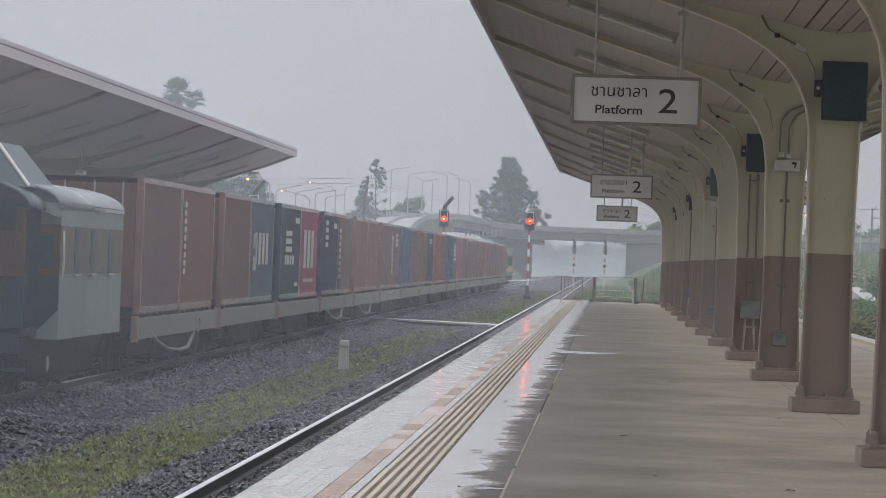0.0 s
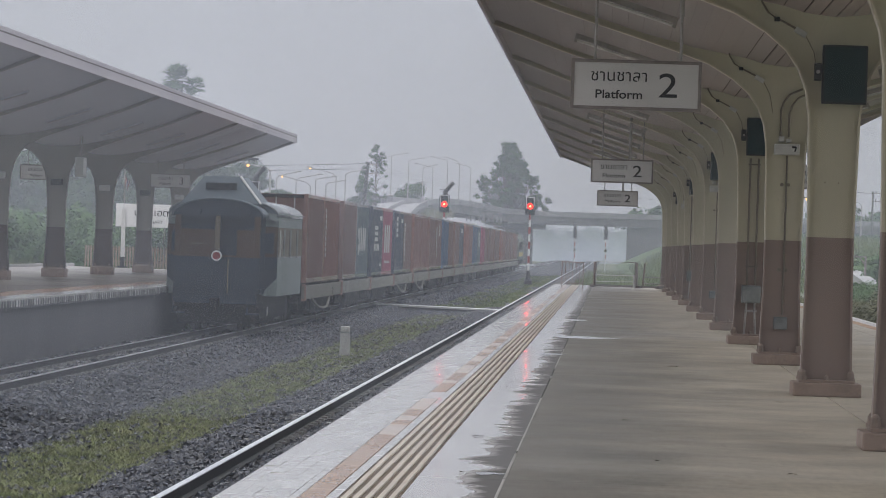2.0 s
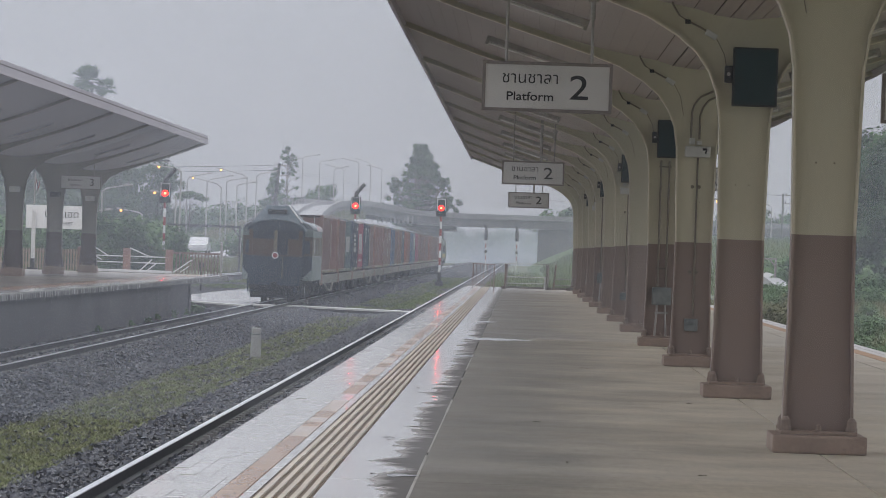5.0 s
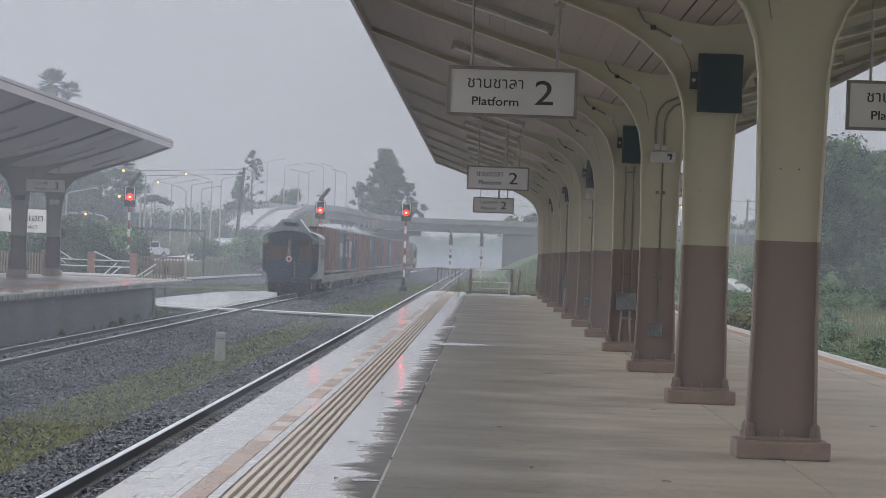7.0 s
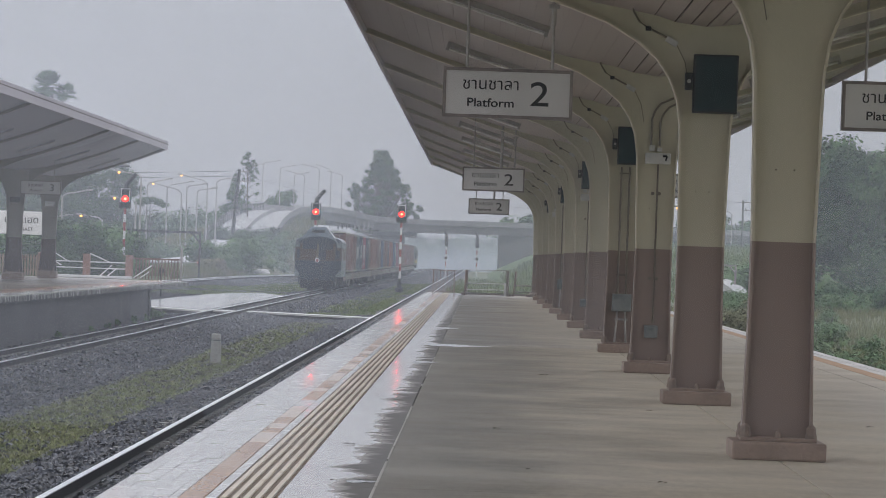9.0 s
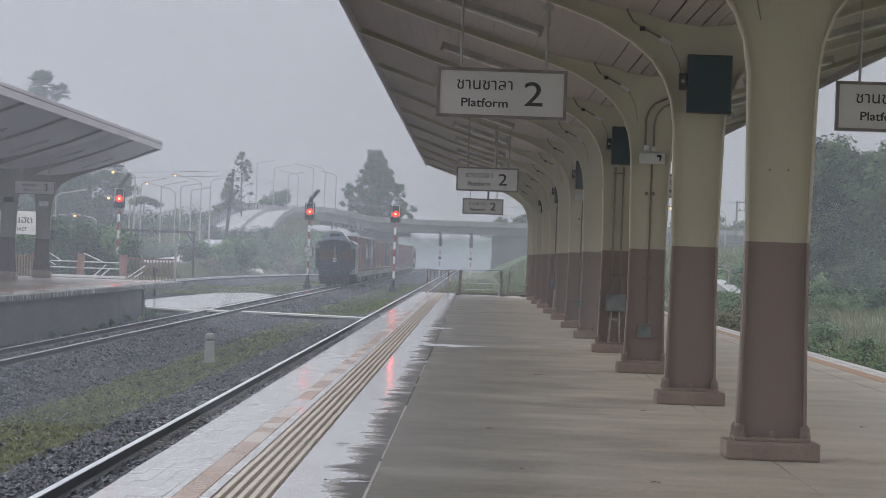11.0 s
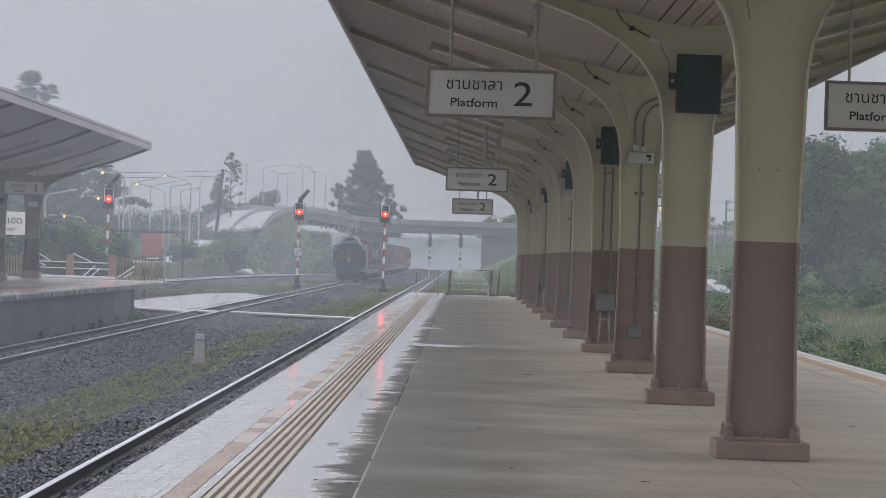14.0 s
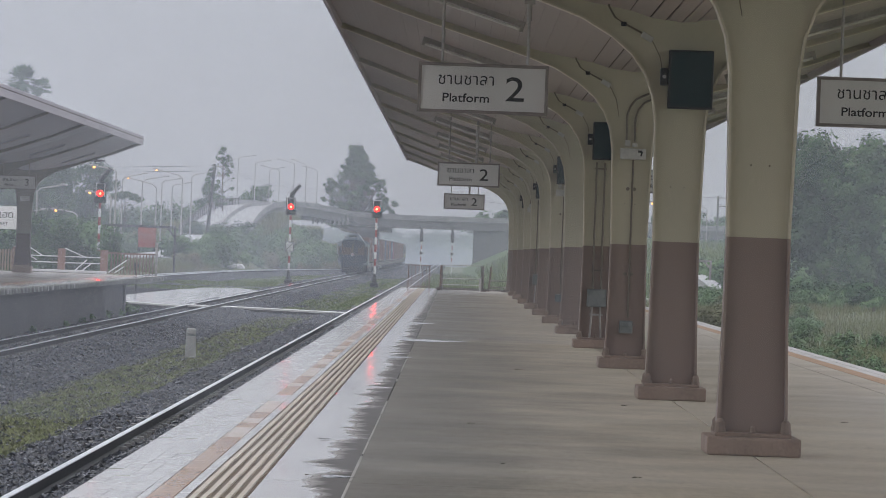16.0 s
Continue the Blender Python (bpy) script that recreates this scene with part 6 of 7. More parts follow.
# ---- plants ----
def leaves(name, blobs, count, size, mat, parent=None, seed=1, hollow=.55, clump=26):
    """A crown of small leaves gathered in clumps over uneven lobes; the leaves of a clump mostly face outwards and up."""
    r = np.random.default_rng(seed)
    blobs = np.array(blobs, float)
    wgt = (blobs[:, 3] * blobs[:, 4] * blobs[:, 5]) ** .67
    nc = max(1, count // clump)
    pick = r.choice(len(blobs), nc, p=wgt / wgt.sum())
    d = r.normal(size=(nc, 3))
    d /= np.linalg.norm(d, axis=1)[:, None]
    rad = (hollow + (1 - hollow) * r.random(nc) ** .6)[:, None]
    cen = blobs[pick, :3] + d * rad * blobs[pick, 3:] * (1 + .16 * r.normal(size=(nc, 1)))
    spread = blobs[pick, 3:].mean(axis=1) * .17 + size * .5
    off = r.normal(size=(nc * clump, 3))
    c = np.repeat(cen, clump, 0) + off * np.repeat(spread, clump)[:, None] * (1, 1, .7)
    n = len(c)
    face = np.repeat(d, clump, 0) * .8 + off * .35 + (0, 0, .45) + r.normal(size=(n, 3)) * .42
    face /= np.linalg.norm(face, axis=1)[:, None] + 1e-6
    u = np.cross(face, r.normal(size=(n, 3)))
    u /= np.linalg.norm(u, axis=1)[:, None] + 1e-6
    w = np.cross(face, u)
    s = (size * r.uniform(.5, 1.3, n))[:, None]
    v = np.stack([c - u * s, c + w * s * .6, c + u * s, c - w * s * .6], 1).reshape(-1, 3)
    return swift(name, v, 4, mat, parent)


def tree(x, y, z, blobs, count, size, mat, label, trunk=.35, seed=1, hollow=.5, name="tree"):
    """blobs: lobes of the crown as x, y, z offsets from the foot and three radii."""
    t = thing(name, (x, y, z), label, "tree")
    mid = np.mean([b[:3] for b in blobs], axis=0)
    bm = bmesh.new()
    tube([(0, 0, 0), (mid[0] * .2, 0, mid[2] * .35), (mid[0] * .7, 0, mid[2] * .7), tuple(mid)], trunk, 8, bm, trunk * .4)
    for b in blobs:
        p0 = Vector((mid[0] * .5, 0, min(mid[2] * .6, b[2] * .8)))
        p1 = Vector(b[:3])
        tube([p0, p0.lerp(p1, .5) + Vector((0, 0, -.1 * abs(b[0]))), p1 + Vector((0, 0, b[5] * .5))], trunk * .42, 6, bm, trunk * .1)
    part("trunk", bm, M["bark"], t, smooth=True)
    leaves("crown", blobs, count, size, mat, t, seed, hollow, 44)
    return t


def lobes(n, w, d, z0, z1, r, seed, peak=.4):
    q = np.random.default_rng(seed)
    out = []
    for i in range(n):
        u = (i + .5) / n
        zz = z0 + (z1 - z0) * u
        span = w / 2 * (1 - u ** 1.6 * (1 - peak)) * (0.75 + .25 * math.sin(u * 3))
        a = q.uniform(0, 6.28)
        k = span * q.uniform(.35, .95)
        out.append((k * math.cos(a), k * math.sin(a) * d, zz, r * q.uniform(.7, 1.25) * (1 - .35 * u), r * q.uniform(.8, 1.2), r * q.uniform(.55, .9) * (1 - .25 * u)))
    return out


crown = []
rr = np.random.default_rng(21)
for i in range(230):
    z = 7.6 + 15.6 * rr.random() ** 1.2
    half = float(np.interp(z, [7.5, 9.5, 12, 13.5, 15, 17, 18.6, 20.5, 22.4, 23.4], [5.0, 7.4, 8.3, 8.0, 6.6, 5.0, 3.5, 2.6, 1.5, .4]))
    a, k = rr.uniform(0, math.tau), half * rr.uniform(.86, 1.1) * rr.random() ** .5
    crown.append((k * math.cos(a), k * math.sin(a) * .8, z, rr.uniform(.5, 1.15), .9, rr.uniform(.5, 1.0)))
tree(-20.4, 720, -1.5, crown, 44000, .2, M["leaf"], "tall broad-leaved tree behind the road bridge", .5, 3, .1)


def airy_tree(x, y, z, top, seed, label):
    """A thin bare-stemmed tree with loose tufts of leaves on short limbs."""
    r = np.random.default_rng(seed)
    t = thing("tree", (x, y, z), label, "tree")
    bm = bmesh.new()
    tube([(0, 0, 0), (.15, 0, top * .4), (-.1, 0, top * .75), (0, 0, top)], .17, 7, bm, .04)
    tufts = []
    for i in range(64):
        h = top * (.5 + .5 * r.random() ** .8)
        reach = float(np.interp(h / top, [.5, .62, .75, .86, .94, 1], [2.0, 2.2, 2.1, 1.9, 1.0, .25])) * r.uniform(.25, 1.0)
        a = r.uniform(0, math.tau)
        tip = (reach * math.cos(a), reach * math.sin(a), h)
        tube([(0, 0, h - .35 * reach - .2), (tip[0] * .55, tip[1] * .55, h - .1 * reach), tip], .05, 5, bm, .02)
        tufts.append((*tip, r.uniform(.16, .42), .3, r.uniform(.14, .3)))
    part("trunk", bm, M["bark"], t, smooth=True)
    leaves("crown", tufts, 3800, .13, M["leaf"], t, seed, .1, 16)


airy_tree(-36.5, 560, -1.5, 17.9, 77, "thin grey-green tree with loose tufts behind the leaning pole")
tree(-39.4, 575, -1.5, lobes(22, 4.2, .8, 4.5, 13.4, 1.0, 15, .25) + [(0, 0, 14.2, .5, .5, .7)], 10000, .19, M["leaf"], "grey-green tree behind the leaning pole", .22, 9, .3)
tree(-38, 700, 0, lobes(10, 7.4, .8, 7, 12.0, 2.0, 6, .7), 8000, .28, M["leaf"], "round dense tree behind the ramp", .3, 4, .4)
tree(-41.4, 450, -1.5, [(-1.5 + .33 * i, .4 * math.sin(i * 2.1), 8.1 + .55 * math.sin(math.pi * i / 9) + .15 * math.cos(i * 3.0), .62, .6, .34) for i in range(10)], 4200, .11, M["leaf"], "small umbrella-shaped tree by the road", .09, 5, .3)
for k, (x, y, h, w) in enumerate(((-38.5, 382, 9.6, 5.5), (-42.5, 385, 10.3, 7), (-47.5, 390, 11, 8), (-53, 380, 12, 9), (-60, 385, 12.5, 9), (-67, 390, 13, 9), (-75, 390, 13, 10))):
    tree(x, y, -.6, lobes(14, w, .8, 2.2, h, 1.7, 40 + k, .45), 13000, .15, M["leaf"], "hazy green tree behind the opposite platform", .25, 50 + k, .4)
# sugar palm
palm = thing("palm_tree", (-48.2, 400, -1.0), "tall fan palm above the far roof", "palm")
part("trunk", tube([(0, 0, 0), (.1, 0, 10), (0, 0, 19.6)], .3, 8, None, .2), M["bark"], palm)
part("side_trunk", tube([(0, 0, 15.5), (.7, 0, 17.3), (1.5, 0, 18.6)], .17, 8, None, .14), M["bark"], palm)
q = np.random.default_rng(2)
for j in range(44):
    hub = Vector((-.55, 0, 19.75)) if j < 27 else Vector((1.5, 0, 18.9))
    reach = 1.0 if j < 27 else .78
    a, e = q.uniform(0, 6.28), q.uniform(-.7, 1.3)
    out = Vector((math.cos(a) * math.cos(e), math.sin(a) * math.cos(e), math.sin(e)))
    tip = hub + out * q.uniform(.7, 1.15) * reach
    bm = bmesh.new()
    tube([tuple(hub), tuple(tip)], .045, 5, bm)
    side = out.cross(Vector((0, 0, 1)))
    side = side.normalized() if side.length > .1 else Vector((1, 0, 0))
    up = side.cross(out)
    for m in range(15):
        b = (m - 7) / 7 * 1.75
        dv = (out * math.cos(b) + side * math.sin(b) * .9 + up * q.uniform(-.18, .18) + Vector((0, 0, -.08))).normalized()
        l = q.uniform(.95, 1.25) * reach
        wv = dv.cross(up).normalized() * .1
        vs = [bm.verts.new(p) for p in (tip - wv * .4, tip + wv * .4, tip + dv * l * .6 + wv, tip + dv * l, tip + dv * l * .6 - wv)]
        bm.faces.new(vs)
    part("frond", bm, M["leaf"], palm)


def shrub(x, y, z, w, h, mat, label, seed, count=900, size=.16, lob=5):
    q = np.random.default_rng(seed)
    s = thing("shrub", (x, y, z), label, "shrub")
    bl = [(q.uniform(-.38, .38) * w, q.uniform(-.3, .3) * w, h * q.uniform(.3, .72), w * q.uniform(.2, .32), w * q.uniform(.2, .3), h * q.uniform(.25, .4)) for _ in range(lob)]
    bm = bmesh.new()
    for b in bl:
        tube([(b[0] * .3, b[1] * .3, -.2), (b[0] * .7, b[1] * .7, b[2] * .6), b[:3]], .05, 5, bm, .02)
    part("stems", bm, M["bark"], s)
    leaves("foliage", bl, int(count * .62), size * 1.25, mat, s, seed, .3, 18)


q = np.random.default_rng(31)
for k in range(26):
    x = q.uniform(-37, -17.5)
    y = q.uniform(415, 560)
    zb = -1.6 + min(max((y - 405) / 175, 0), 1) * (7.0 if -40 < x < -26 else 4.8 if x < -22 else 2.3)
    if -36 < x < -28 and y > 470:
        continue
    shrub(x, y, zb - .3, q.uniform(3.5, 6), q.uniform(1.8, 3.2), M["leaf_pale"] if k % 4 else M["leaf"], "pale green shrub on the bridge embankment", 100 + k, 4200, .15, 6)
shrub(-32.0, 465, 1.2, 5.5, 3.2, M["leaf_dark"], "dark shrub at the foot of the ramp", 77, 4500, .16, 7)
shrub(-28.6, 470, 1.6, 4.5, 2.6, M["leaf_dark"], "dark shrub at the foot of the ramp", 78, 4000, .16, 6)
for k in range(9):
    x, y = -29.5 - 1.0 * q.random() * k, q.uniform(350, 400)
    shrub(x + 2, y + 20, -1.2, q.uniform(3, 5), q.uniform(2.2, 3.4), M["leaf_pale"], "pale green roadside shrub", 140 + k, 4000, .13, 6)
for k in range(9):
    x, y = -33.6 + .72 * k + q.uniform(-.2, .2), q.uniform(276, 292)
    shrub(x, y, -1.3, q.uniform(2.6, 3.4), q.uniform(3.2, 4.2), M["leaf_dark"] if k % 3 == 1 else M["leaf"] if k % 3 else M["leaf_pale"], "dense green thicket beside the road", 560 + k, 5200, .1, 8)
for k in range(12):
    x, y = -33.0 + 1.15 * k + q.uniform(-.4, .4), q.uniform(446, 462)
    shrub(x, y, -1.5, q.uniform(3.6, 5.2), q.uniform(1.8, 3.0) - .05 * k, M["leaf_pale"] if k % 3 else M["leaf"], "pale green shrub by the siding", 500 + k, 4200, .12, 7)
for k in range(10):
    x, y = -31.5 + 1.45 * k + q.uniform(-.4, .4), q.uniform(462, 485)
    shrub(x, y, -1.2, q.uniform(4.4, 6.2), q.uniform(3.4, 5.2) - .25 * k, M["leaf_pale"] if k % 2 else M["leaf"], "tall pale green thicket below the ramp", 520 + k, 5200, .15, 8)
for k in range(17):
    x = -22.5 - 1.5 * k + q.uniform(-.6, .6)
    y = q.uniform(170, 235)
    if x > -25:
        y = 210
    shrub(x * y / 200, y, -1.4, q.uniform(2.6, 4.2), q.uniform(2.0, 3.2) if x > -33 else q.uniform(2.6, 4.0), M["leaf"] if k % 3 else M["leaf_dark"], "green shrub behind the opposite platform", 170 + k, 4200, .09, 7)
for k in range(15):
    y = 334 + 3.0 * k if k < 6 else 358 + 7.5 * (k - 6)
    x = -25.6 + .55 * k if k < 6 else -24.6 + .3 * (k - 6) + q.uniform(-.3, .3)
    shrub(x, y, -1.2, q.uniform(2.8, 3.8), q.uniform(3.0, 3.8) if k < 6 else q.uniform(3.6, 4.8), M["leaf_pale"] if k % 4 else M["leaf"], "pale green shrub on the road bank", 640 + k, 4200, .11, 8)
for k in range(6):
    x = -25.6 + .72 * k + q.uniform(-.2, .2)
    shrub(x, 214 + q.uniform(-3, 3), -1.4, q.uniform(2.0, 2.6), (4.0, 4.3, 4.5, 4.4, 3.3, 2.4)[k], M["leaf"] if k % 2 else M["leaf_dark"], "tall dark green bush beside the siding signal", 800 + k, 5200, .085, 9)
for k in range(22):
    y = 330 + 5.2 * k
    x = siding_x(y) - 2.6 - q.uniform(0, 2.2)
    shrub(x, y, -1.5, q.uniform(2.2, 3.4), q.uniform(1.5, 2.8), M["leaf_pale"] if k % 4 else M["reed_leaf"], "pale green shrub along the siding", 840 + k, 3000, .12, 7)
for k, (x, y, w, h) in enumerate(((-11.6, 125.6, 1.1, .62), (-12.2, 126.4, 1.3, .8), (-11.5, 123.4, .5, .4), (-11.38, 113.5, .34, .42), (-11.4, 106.0, .3, .34), (-11.38, 97.5, .4, .3), (-11.4, 118.8, .4, .36), (-11.4, 110.2, .3, .28))):
    shrub(x, y, -1.38, w, h, M["leaf"] if k % 2 else M["leaf_pale"], "green weed at the foot of the platform wall", 930 + k, 900 if k < 2 else 260, .05, 5)
thick = [(-.1 * yy - q.uniform(0, 34), yy, q.uniform(-1.2, 2.4), q.uniform(1.2, 2.3), 1.6, q.uniform(.8, 1.5)) for yy in [q.uniform(236, 266) for _ in range(130)]]
tagged(leaves("thicket", thick, 60000, .17, M["leaf_pale"], None, 14, .2), "soft green thicket behind the opposite platform", "thicket", "", "stuff")
blades("tall_grass", [(siding_x(y) - 2.2 - 4.5 * u * u, y, -1.58 + .5 * u) for y, u in zip(q.uniform(290, 470, 16000), q.random(16000))], .4, 1.3, .04, M["reed"], "tall pale green grass along the siding")
blades("tall_grass", strip_spots(16000, -48, -21.6, 130, 200, lambda x, y: ground_z(x, y), .06, -.9, 1.0), .4, 1.5, .03, M["grass"], "tall green grass behind the opposite platform")
blades("tall_grass", strip_spots(26000, -46, -16.5, 436, 600, lambda x, y: -1.55 + min(max((y - 405) / 175, 0), 1) * (7.4 if -40 < x < -26 else 5.2 if -50 < x < -22 else 2.5), .05, -.7, 1.0), .5, 1.6, .09, M["reed"], "tall pale grass on the bridge embankment")
blades("tall_grass", strip_spots(22000, 2.4, 34, 238, 430, lambda x, y: -1.5 + min((x - 1.2) * .5, 4.6) * min(max((y - 235) / 150, 0), 1), .05, -.7, 1.0), .25, .8, .05, M["grass"], "green grass on the embankment beside the line")
for k in range(12):
    y = q.uniform(215, 300)
    x = y * q.uniform(.066, .09)
    shrub(x, y, ground_z(x, y) + .4, q.uniform(2.4, 3.6), q.uniform(1.6, 2.6), M["leaf_pale"] if k % 3 else M["leaf"], "pale green shrub beyond the meadow", 600 + k, 3000, .11, 6)
for k, (x, y) in enumerate(((14.9, 206), (15.9, 212), (13.4, 196), (14.2, 190))):
    shrub(x, y, ground_z(x, y) - .1, 1.9, 1.5, M["leaf_pale"], "pale green shrub beside the meadow track", 680 + k, 2200, .07, 6)
# right side: reeds, shrubs and a wood
blades("tall_grass", strip_spots(56000, 5.7, 30, 60, 215, lambda x, y: ground_z(x, y), .05, -.9, 1.2), .15, .55, .016, M["reed"], "tall pale meadow grass beside the platform")
blades("meadow_grass", strip_spots(26000, 5.55, 13, 44, 110, lambda x, y: ground_z(x, y), .3, -.8, 1.3), .15, .55, .01, M["short_grass"], "fresh green grass along the platform's edge")
for k in range(34):
    y = 46 + 44 * q.random() ** 1.3
    x = 5.9 + (y * .122 - 5.4) * q.random()
    shrub(x, y, ground_z(x, y) - .05, q.uniform(.6, 1.1), q.uniform(.45, .95), M["leaf_pale"] if k % 3 else M["leaf"], "low leafy green weed beside the platform", 720 + k, 700, .035, 5)
for k in range(9):
    y = 84 + 5.5 * k
    x = max(6.6, y * .0765) + q.uniform(-.3, .5)
    shrub(x, y, ground_z(x, y) - .1, q.uniform(1.5, 2.2), q.uniform(1.5, 2.2), M["reed_leaf"], "tall brownish green brush beside the platform", 760 + k, 3000, .05, 8)
for k in range(9):
    y = 182 + 4 * k
    x = y * q.uniform(.094, .12)
    shrub(x, y, ground_z(x, y) - .1, q.uniform(2.2, 3.2), q.uniform(1.0, 1.6), M["leaf"], "green bush in front of the meadow trees", 900 + k, 4200, .1, 8)
for k in range(34):
    y = q.uniform(80, 200)
    x = max(6.6, y * q.uniform(.085, .15))
    shrub(x, y, ground_z(x, y) - .1, q.uniform(.9, 1.7), q.uniform(.8, 1.4), M["leaf_pale"], "leafy green weed shrub in the meadow", 220 + k, 1300, .045, 5)
for k in range(4):
    x = 22.2 + 2.3 * k + q.uniform(-.6, .6)
    y = 232 + q.uniform(-12, 30)
    tree(x * y / 232, y, -1.0, lobes(36, 7.4, .8, 1.2, q.uniform(9.6, 10.8), 1.9, 300 + k, .5), 28000, .19, M["leaf_dark"] if k % 2 else M["leaf"], "dense dark green tree at the meadow's edge", .22, 320 + k, .45)
for k in range(10):
    x = 8 + 6.5 * k
    tree(x, 720 + 8 * (k % 3), -1, lobes(12, 11, .8, 4, q.uniform(10, 14), 2.6, 400 + k, .5), 2200, .55, M["leaf"], "hazy distant tree behind the road bridge", .3, 420 + k, .4)
far_w = [(q.uniform(-128, -41), 700 + q.uniform(-25, 30), q.uniform(.5, 6.2), q.uniform(3, 6), 4, q.uniform(2.4, 4.4)) for _ in range(60)]
tagged(leaves("far_woods", far_w, 40000, .42, M["leaf"], None, 9, .5), "hazy distant woods on the horizon", "woods", "", "stuff")
far_m = [(q.uniform(-34, 24), 880 + q.uniform(-30, 40), q.uniform(-1, 4.5), q.uniform(3, 6), 4, q.uniform(2, 3.6)) for _ in range(34)]
tagged(leaves("far_woods", far_m, 30000, .4, M["leaf"], None, 15, .4), "hazy distant woods beyond the road bridge", "woods", "", "stuff")
far_e = [(q.uniform(20, 85), 620 + q.uniform(-40, 60), q.uniform(0, 4.5), q.uniform(4, 8), 5, q.uniform(2.5, 4.5)) for _ in range(20)]
tagged(leaves("far_woods", far_e, 18000, .38, M["leaf"], None, 10, .5), "hazy distant woods on the horizon", "woods", "", "stuff")


wood = [(q.uniform(26, 42), 262 + q.uniform(-4, 14), q.uniform(-.5, 5.5), q.uniform(2, 3.4), 3, q.uniform(1.8, 3)) for _ in range(30)]
tagged(leaves("wood_behind", wood, 20000, .3, M["leaf_dark"], None, 12, .2), "dark wood behind the meadow trees", "woods", "", "stuff")
woodw = [(q.uniform(-78, -45), 405 + q.uniform(-4, 14), q.uniform(0, 9.6), q.uniform(2.4, 4), 3, q.uniform(2, 3.4)) for _ in range(46)]
tagged(leaves("wood_behind", woodw, 34000, .38, M["leaf"], None, 13, .2), "dark wood behind the opposite platform", "woods", "", "stuff")


# ---- vehicles on the service road ----
M["truck_red"] = material("truck_red_paint", (0.34, 0.075, 0.05), (0.27, 0.06, 0.04), coords="object", rough=0.4, scale=2)
M["car_white"] = material("car_white_paint", (0.6, 0.61, 0.62), (0.55, 0.56, 0.57), coords="object", rough=0.25, scale=2)


def pickup(name, paint, load, label):
    v = thing(name, (0, 0, 0), label, "pickup truck")
    side = [(-2.5, .45), (2.45, .45), (2.5, .95), (1.1, 1.08), (.55, 1.68), (-.75, 1.7), (-.95, 1.08), (-2.5, 1.05)]
    bm = bmesh.new()
    a = [bm.verts.new((y, -.86, z)) for y, z in side]
    b = [bm.verts.new((y, .86, z)) for y, z in side]
    bm.faces.new(a)
    bm.faces.new(b[::-1])
    for i in range(len(a)):
        j = (i + 1) % len(a)
        bm.faces.new((a[i], b[i], b[j], a[j]))
    bmesh.ops.bevel(bm, geom=bm.edges[:], offset=.06, segments=2, affect="EDGES")
    body = part("body", bm, paint, v)
    part("windscreen", prism([(.62, 1.12), (1.04, 1.12), (.6, 1.62), (.55, 1.62)], -.7, .7), M["van_glass"], body)
    for s in (-1, 1):
        part("side_window", box(-.7, .5, min(s * .862, s * .872), max(s * .862, s * .872), 1.14, 1.56), M["van_glass"], body)
        part("headlight", box(2.46, 2.52, s * .6 - .14, s * .6 + .14, .72, .88), M["white_paint"], body)
        part("tail_light", box(-2.53, -2.48, s * .72 - .08, s * .72 + .08, .75, 1.0), M["red_paint"], body)
        for y in (-1.5, 1.6):
            w = part("wheel", disc((y, s * .78, .36), (0, 1, 0), .36, .22, 18), M["black"], v)
            part("rim", disc((y, s * .89, .36), (0, 1, 0), .2, .03, 14), M["steel"], w)
    if load:
        part("load_box", box(-2.5, -.9, -.92, .92, 1.06, 2.55, .03), M["truck_red"], v, "tall red slatted load box")
        for z in (1.4, 1.75, 2.1):
            part("slat", box(-2.53, -2.501, -.9, .9, z, z + .06), M["rust_pink"], v)
    return v


white_car = pickup("pickup_truck", M["car_white"], False, "white pickup truck on the service road")
red_truck = pickup("pickup_truck", M["truck_red"], True, "orange-red pickup truck with a tall slatted load box")


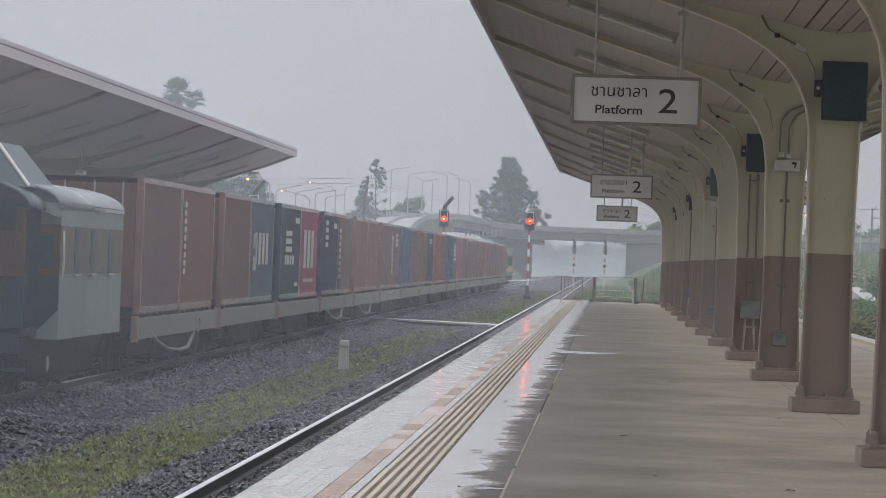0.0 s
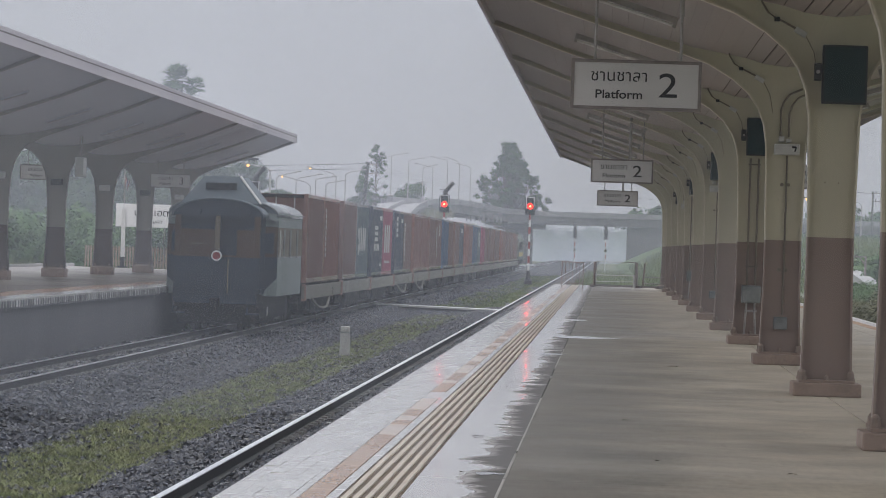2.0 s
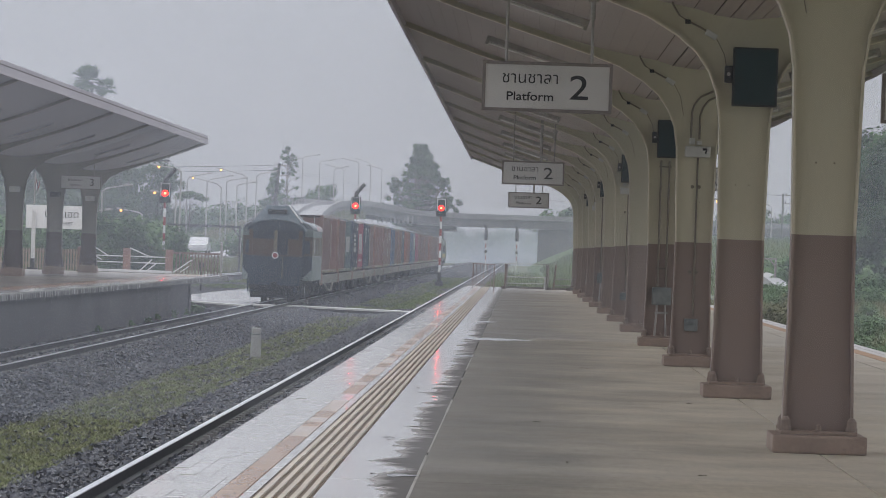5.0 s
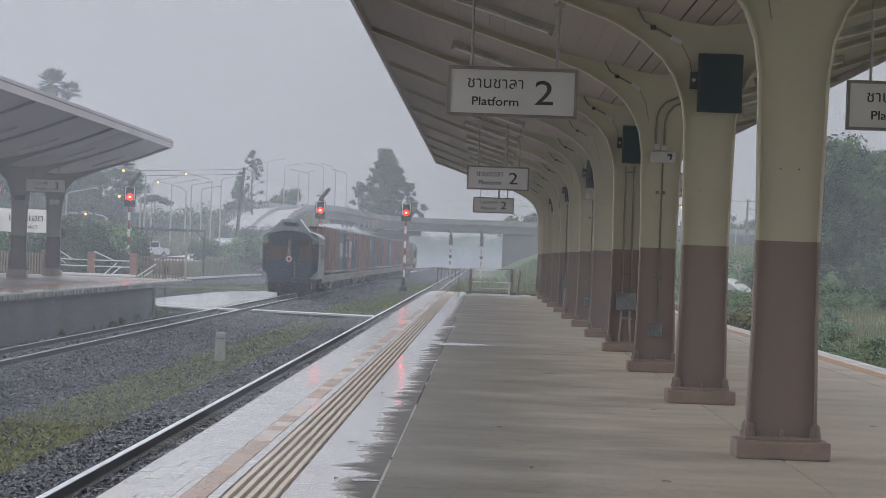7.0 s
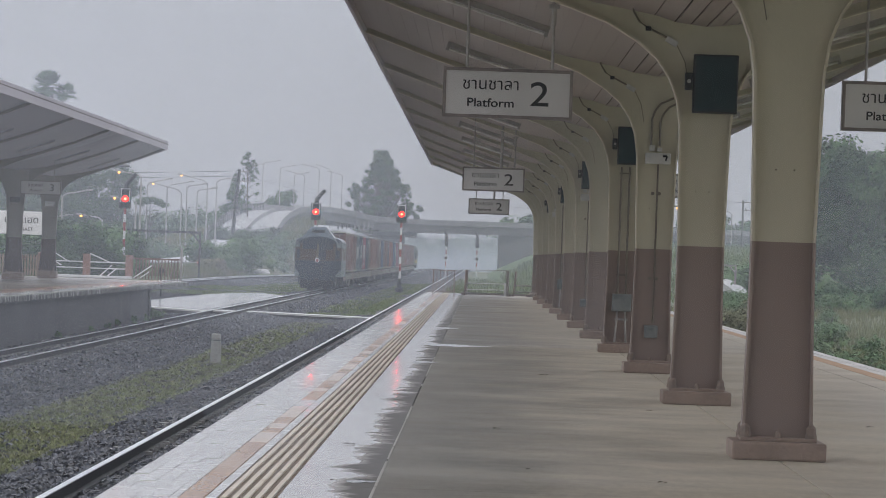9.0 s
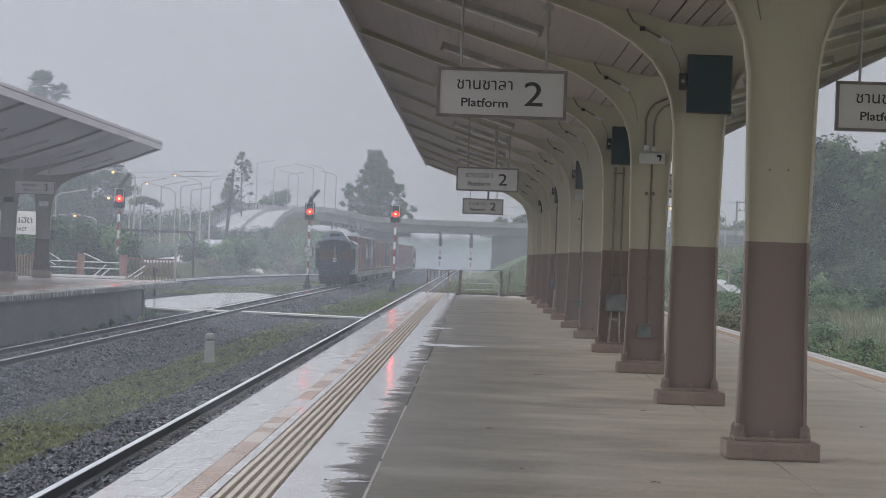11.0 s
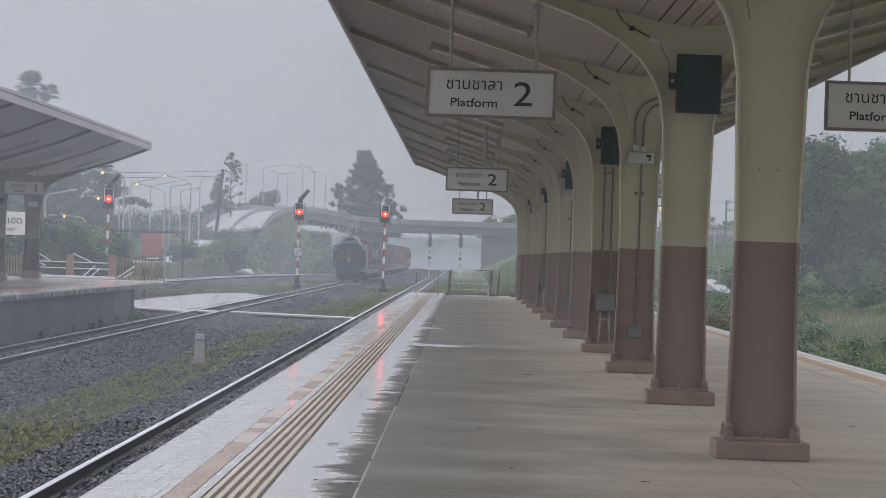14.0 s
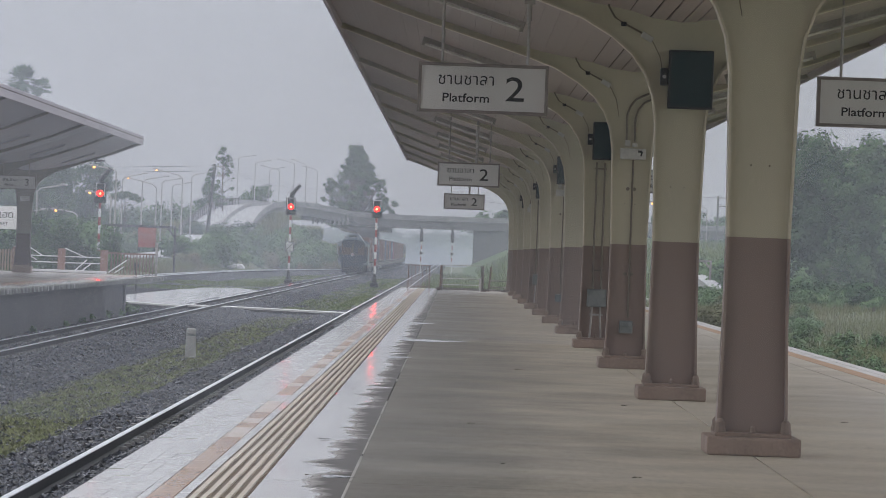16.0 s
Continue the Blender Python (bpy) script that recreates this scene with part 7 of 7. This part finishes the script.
# ---- rain mist: thin veils of drizzle hanging over the line ----
def mist(name, density, thick_low, west, tint=(0.447, 0.482, 0.537)):
    m = bpy.data.materials.new(name)
    m.use_nodes = True
    n, l = m.node_tree.nodes, m.node_tree.links
    n.clear()
    out = n.new("ShaderNodeOutputMaterial")
    clear = n.new("ShaderNodeBsdfTransparent")
    up = n.new("ShaderNodeCombineXYZ")
    up.inputs[2].default_value = 1.0
    d = n.new("ShaderNodeBsdfDiffuse")
    d.inputs["Color"].default_value = (*tint, 1)
    t = n.new("ShaderNodeBsdfTranslucent")
    t.inputs["Color"].default_value = (*tint, 1)
    both = n.new("ShaderNodeAddShader")
    l.new(d.outputs[0], both.inputs[0])
    l.new(t.outputs[0], both.inputs[1])
    pos = n.new("ShaderNodeNewGeometry").outputs["Position"]
    ns = n.new("ShaderNodeTexNoise")
    ns.inputs["Scale"].default_value = .045
    ns.inputs["Detail"].default_value = 3
    l.new(pos, ns.inputs["Vector"])
    sep = n.new("ShaderNodeSeparateXYZ")
    l.new(pos, sep.inputs[0])
    low = n.new("ShaderNodeMapRange")
    low.interpolation_type = "SMOOTHSTEP"
    low.inputs[1].default_value, low.inputs[2].default_value = -2, 13
    low.inputs[3].default_value, low.inputs[4].default_value = density + thick_low, density
    l.new(sep.outputs[2], low.inputs[0])
    amp = n.new("ShaderNodeMapRange")
    amp.inputs[1].default_value, amp.inputs[2].default_value = .3, .7
    amp.inputs[3].default_value, amp.inputs[4].default_value = .75, 1.25
    l.new(ns.outputs[0], amp.inputs[0])
    mul = n.new("ShaderNodeMath")
    mul.operation = "MULTIPLY"
    l.new(low.outputs[0], mul.inputs[0])
    l.new(amp.outputs[0], mul.inputs[1])
    side = n.new("ShaderNodeMapRange")
    side.interpolation_type = "SMOOTHSTEP"
    side.inputs[1].default_value, side.inputs[2].default_value = -9.0, -1.0
    side.inputs[3].default_value, side.inputs[4].default_value = west, 1.0
    l.new(sep.outputs[0], side.inputs[0])
    mul2 = n.new("ShaderNodeMath")
    mul2.operation = "MULTIPLY"
    l.new(mul.outputs[0], mul2.inputs[0])
    l.new(side.outputs[0], mul2.inputs[1])
    mx = n.new("ShaderNodeMixShader")
    l.new(mul2.outputs[0], mx.inputs[0])
    l.new(clear.outputs[0], mx.inputs[1])
    l.new(both.outputs[0], mx.inputs[2])
    l.new(mx.outputs[0], out.inputs["Surface"])
    return m


for y, dens, low, half, z0, west in ((21.0, .05, 0, 40, -1.0, 1.1), (54, .085, 0, 70, -1.5, 1.5), (118, .075, .0, 120, -1.7, 1.4), (205, .07, .0, 200, -1.7, 1.0), (292, .012, .07, 290, -1.7, 1.0), (372, .11, .0, 350, -1.7, 1.0), (520, .03, .0, 520, -1.7, 1.0), (770, .06, .48, 760, -1.7, 1.0)):
    nx = 14
    vs, fs = [], []
    for j, z in enumerate((z0, 20, 60, 140 if y > 100 else 60.5)):
        for i in range(nx + 1):
            x = -half + 2 * half * i / nx
            vs.append((x, y + 2.5 * noise.noise(Vector((x * .07, z * .1, y))), z))
    for j in range(3):
        for i in range(nx):
            a = j * (nx + 1) + i
            fs.append((a, a + 1, a + nx + 2, a + nx + 1))
    mv = link("mist_veil", vs, fs, mist("drizzle_mist", dens, low, west))
    tagged(mv, "thin grey veil of drizzle mist over the railway", "mist", "mist veils", "stuff")


def motions():
    for ob, y, z in RUN:
        walk(ob, [(t, pose(FAR_TRACK, y + SPEED * t, z)) for t in (0.0, 8.0, 16.0)])
    walk(white_car, [(0.0, pose(-26.4, 385, .9, 0, 0, -92)), (2.5, pose(-26.6, 356, .36, 0, 0, -88)), (4.0, pose(-28.2, 340, .1, 0, 0, -85)), (4.5, pose(-29.0, 334, .03, 0, 0, -87)), (7.0, pose(-30.7, 327, -.04, 0, 0, -120)), (8.0, pose(-34, 323, -.07, 0, 0, -155)), (9.5, pose(-44, 318, -.12, 0, 0, -172)), (16.0, pose(-88, 312, -.2, 0, 0, -175))])
    walk(red_truck, [(0.0, pose(-88, 312, -.2, 0, 0, 4)), (10.0, pose(-42, 318.5, -.12, 0, 0, 8)), (11.4, pose(-34, 323, -.07, 0, 0, 20)), (12.0, pose(-30.9, 325, -.04, 0, 0, 44)), (12.5, pose(-29.8, 327, -.02, 0, 0, 58)), (13.2, pose(-29.3, 330, .0, 0, 0, 76)), (14.0, pose(-28.9, 335, .05, 0, 0, 92)), (15.0, pose(-29.9, 351, .2, 0, 0, 94)), (16.0, pose(-31.7, 370, .3, 0, 0, 95))])


motions()
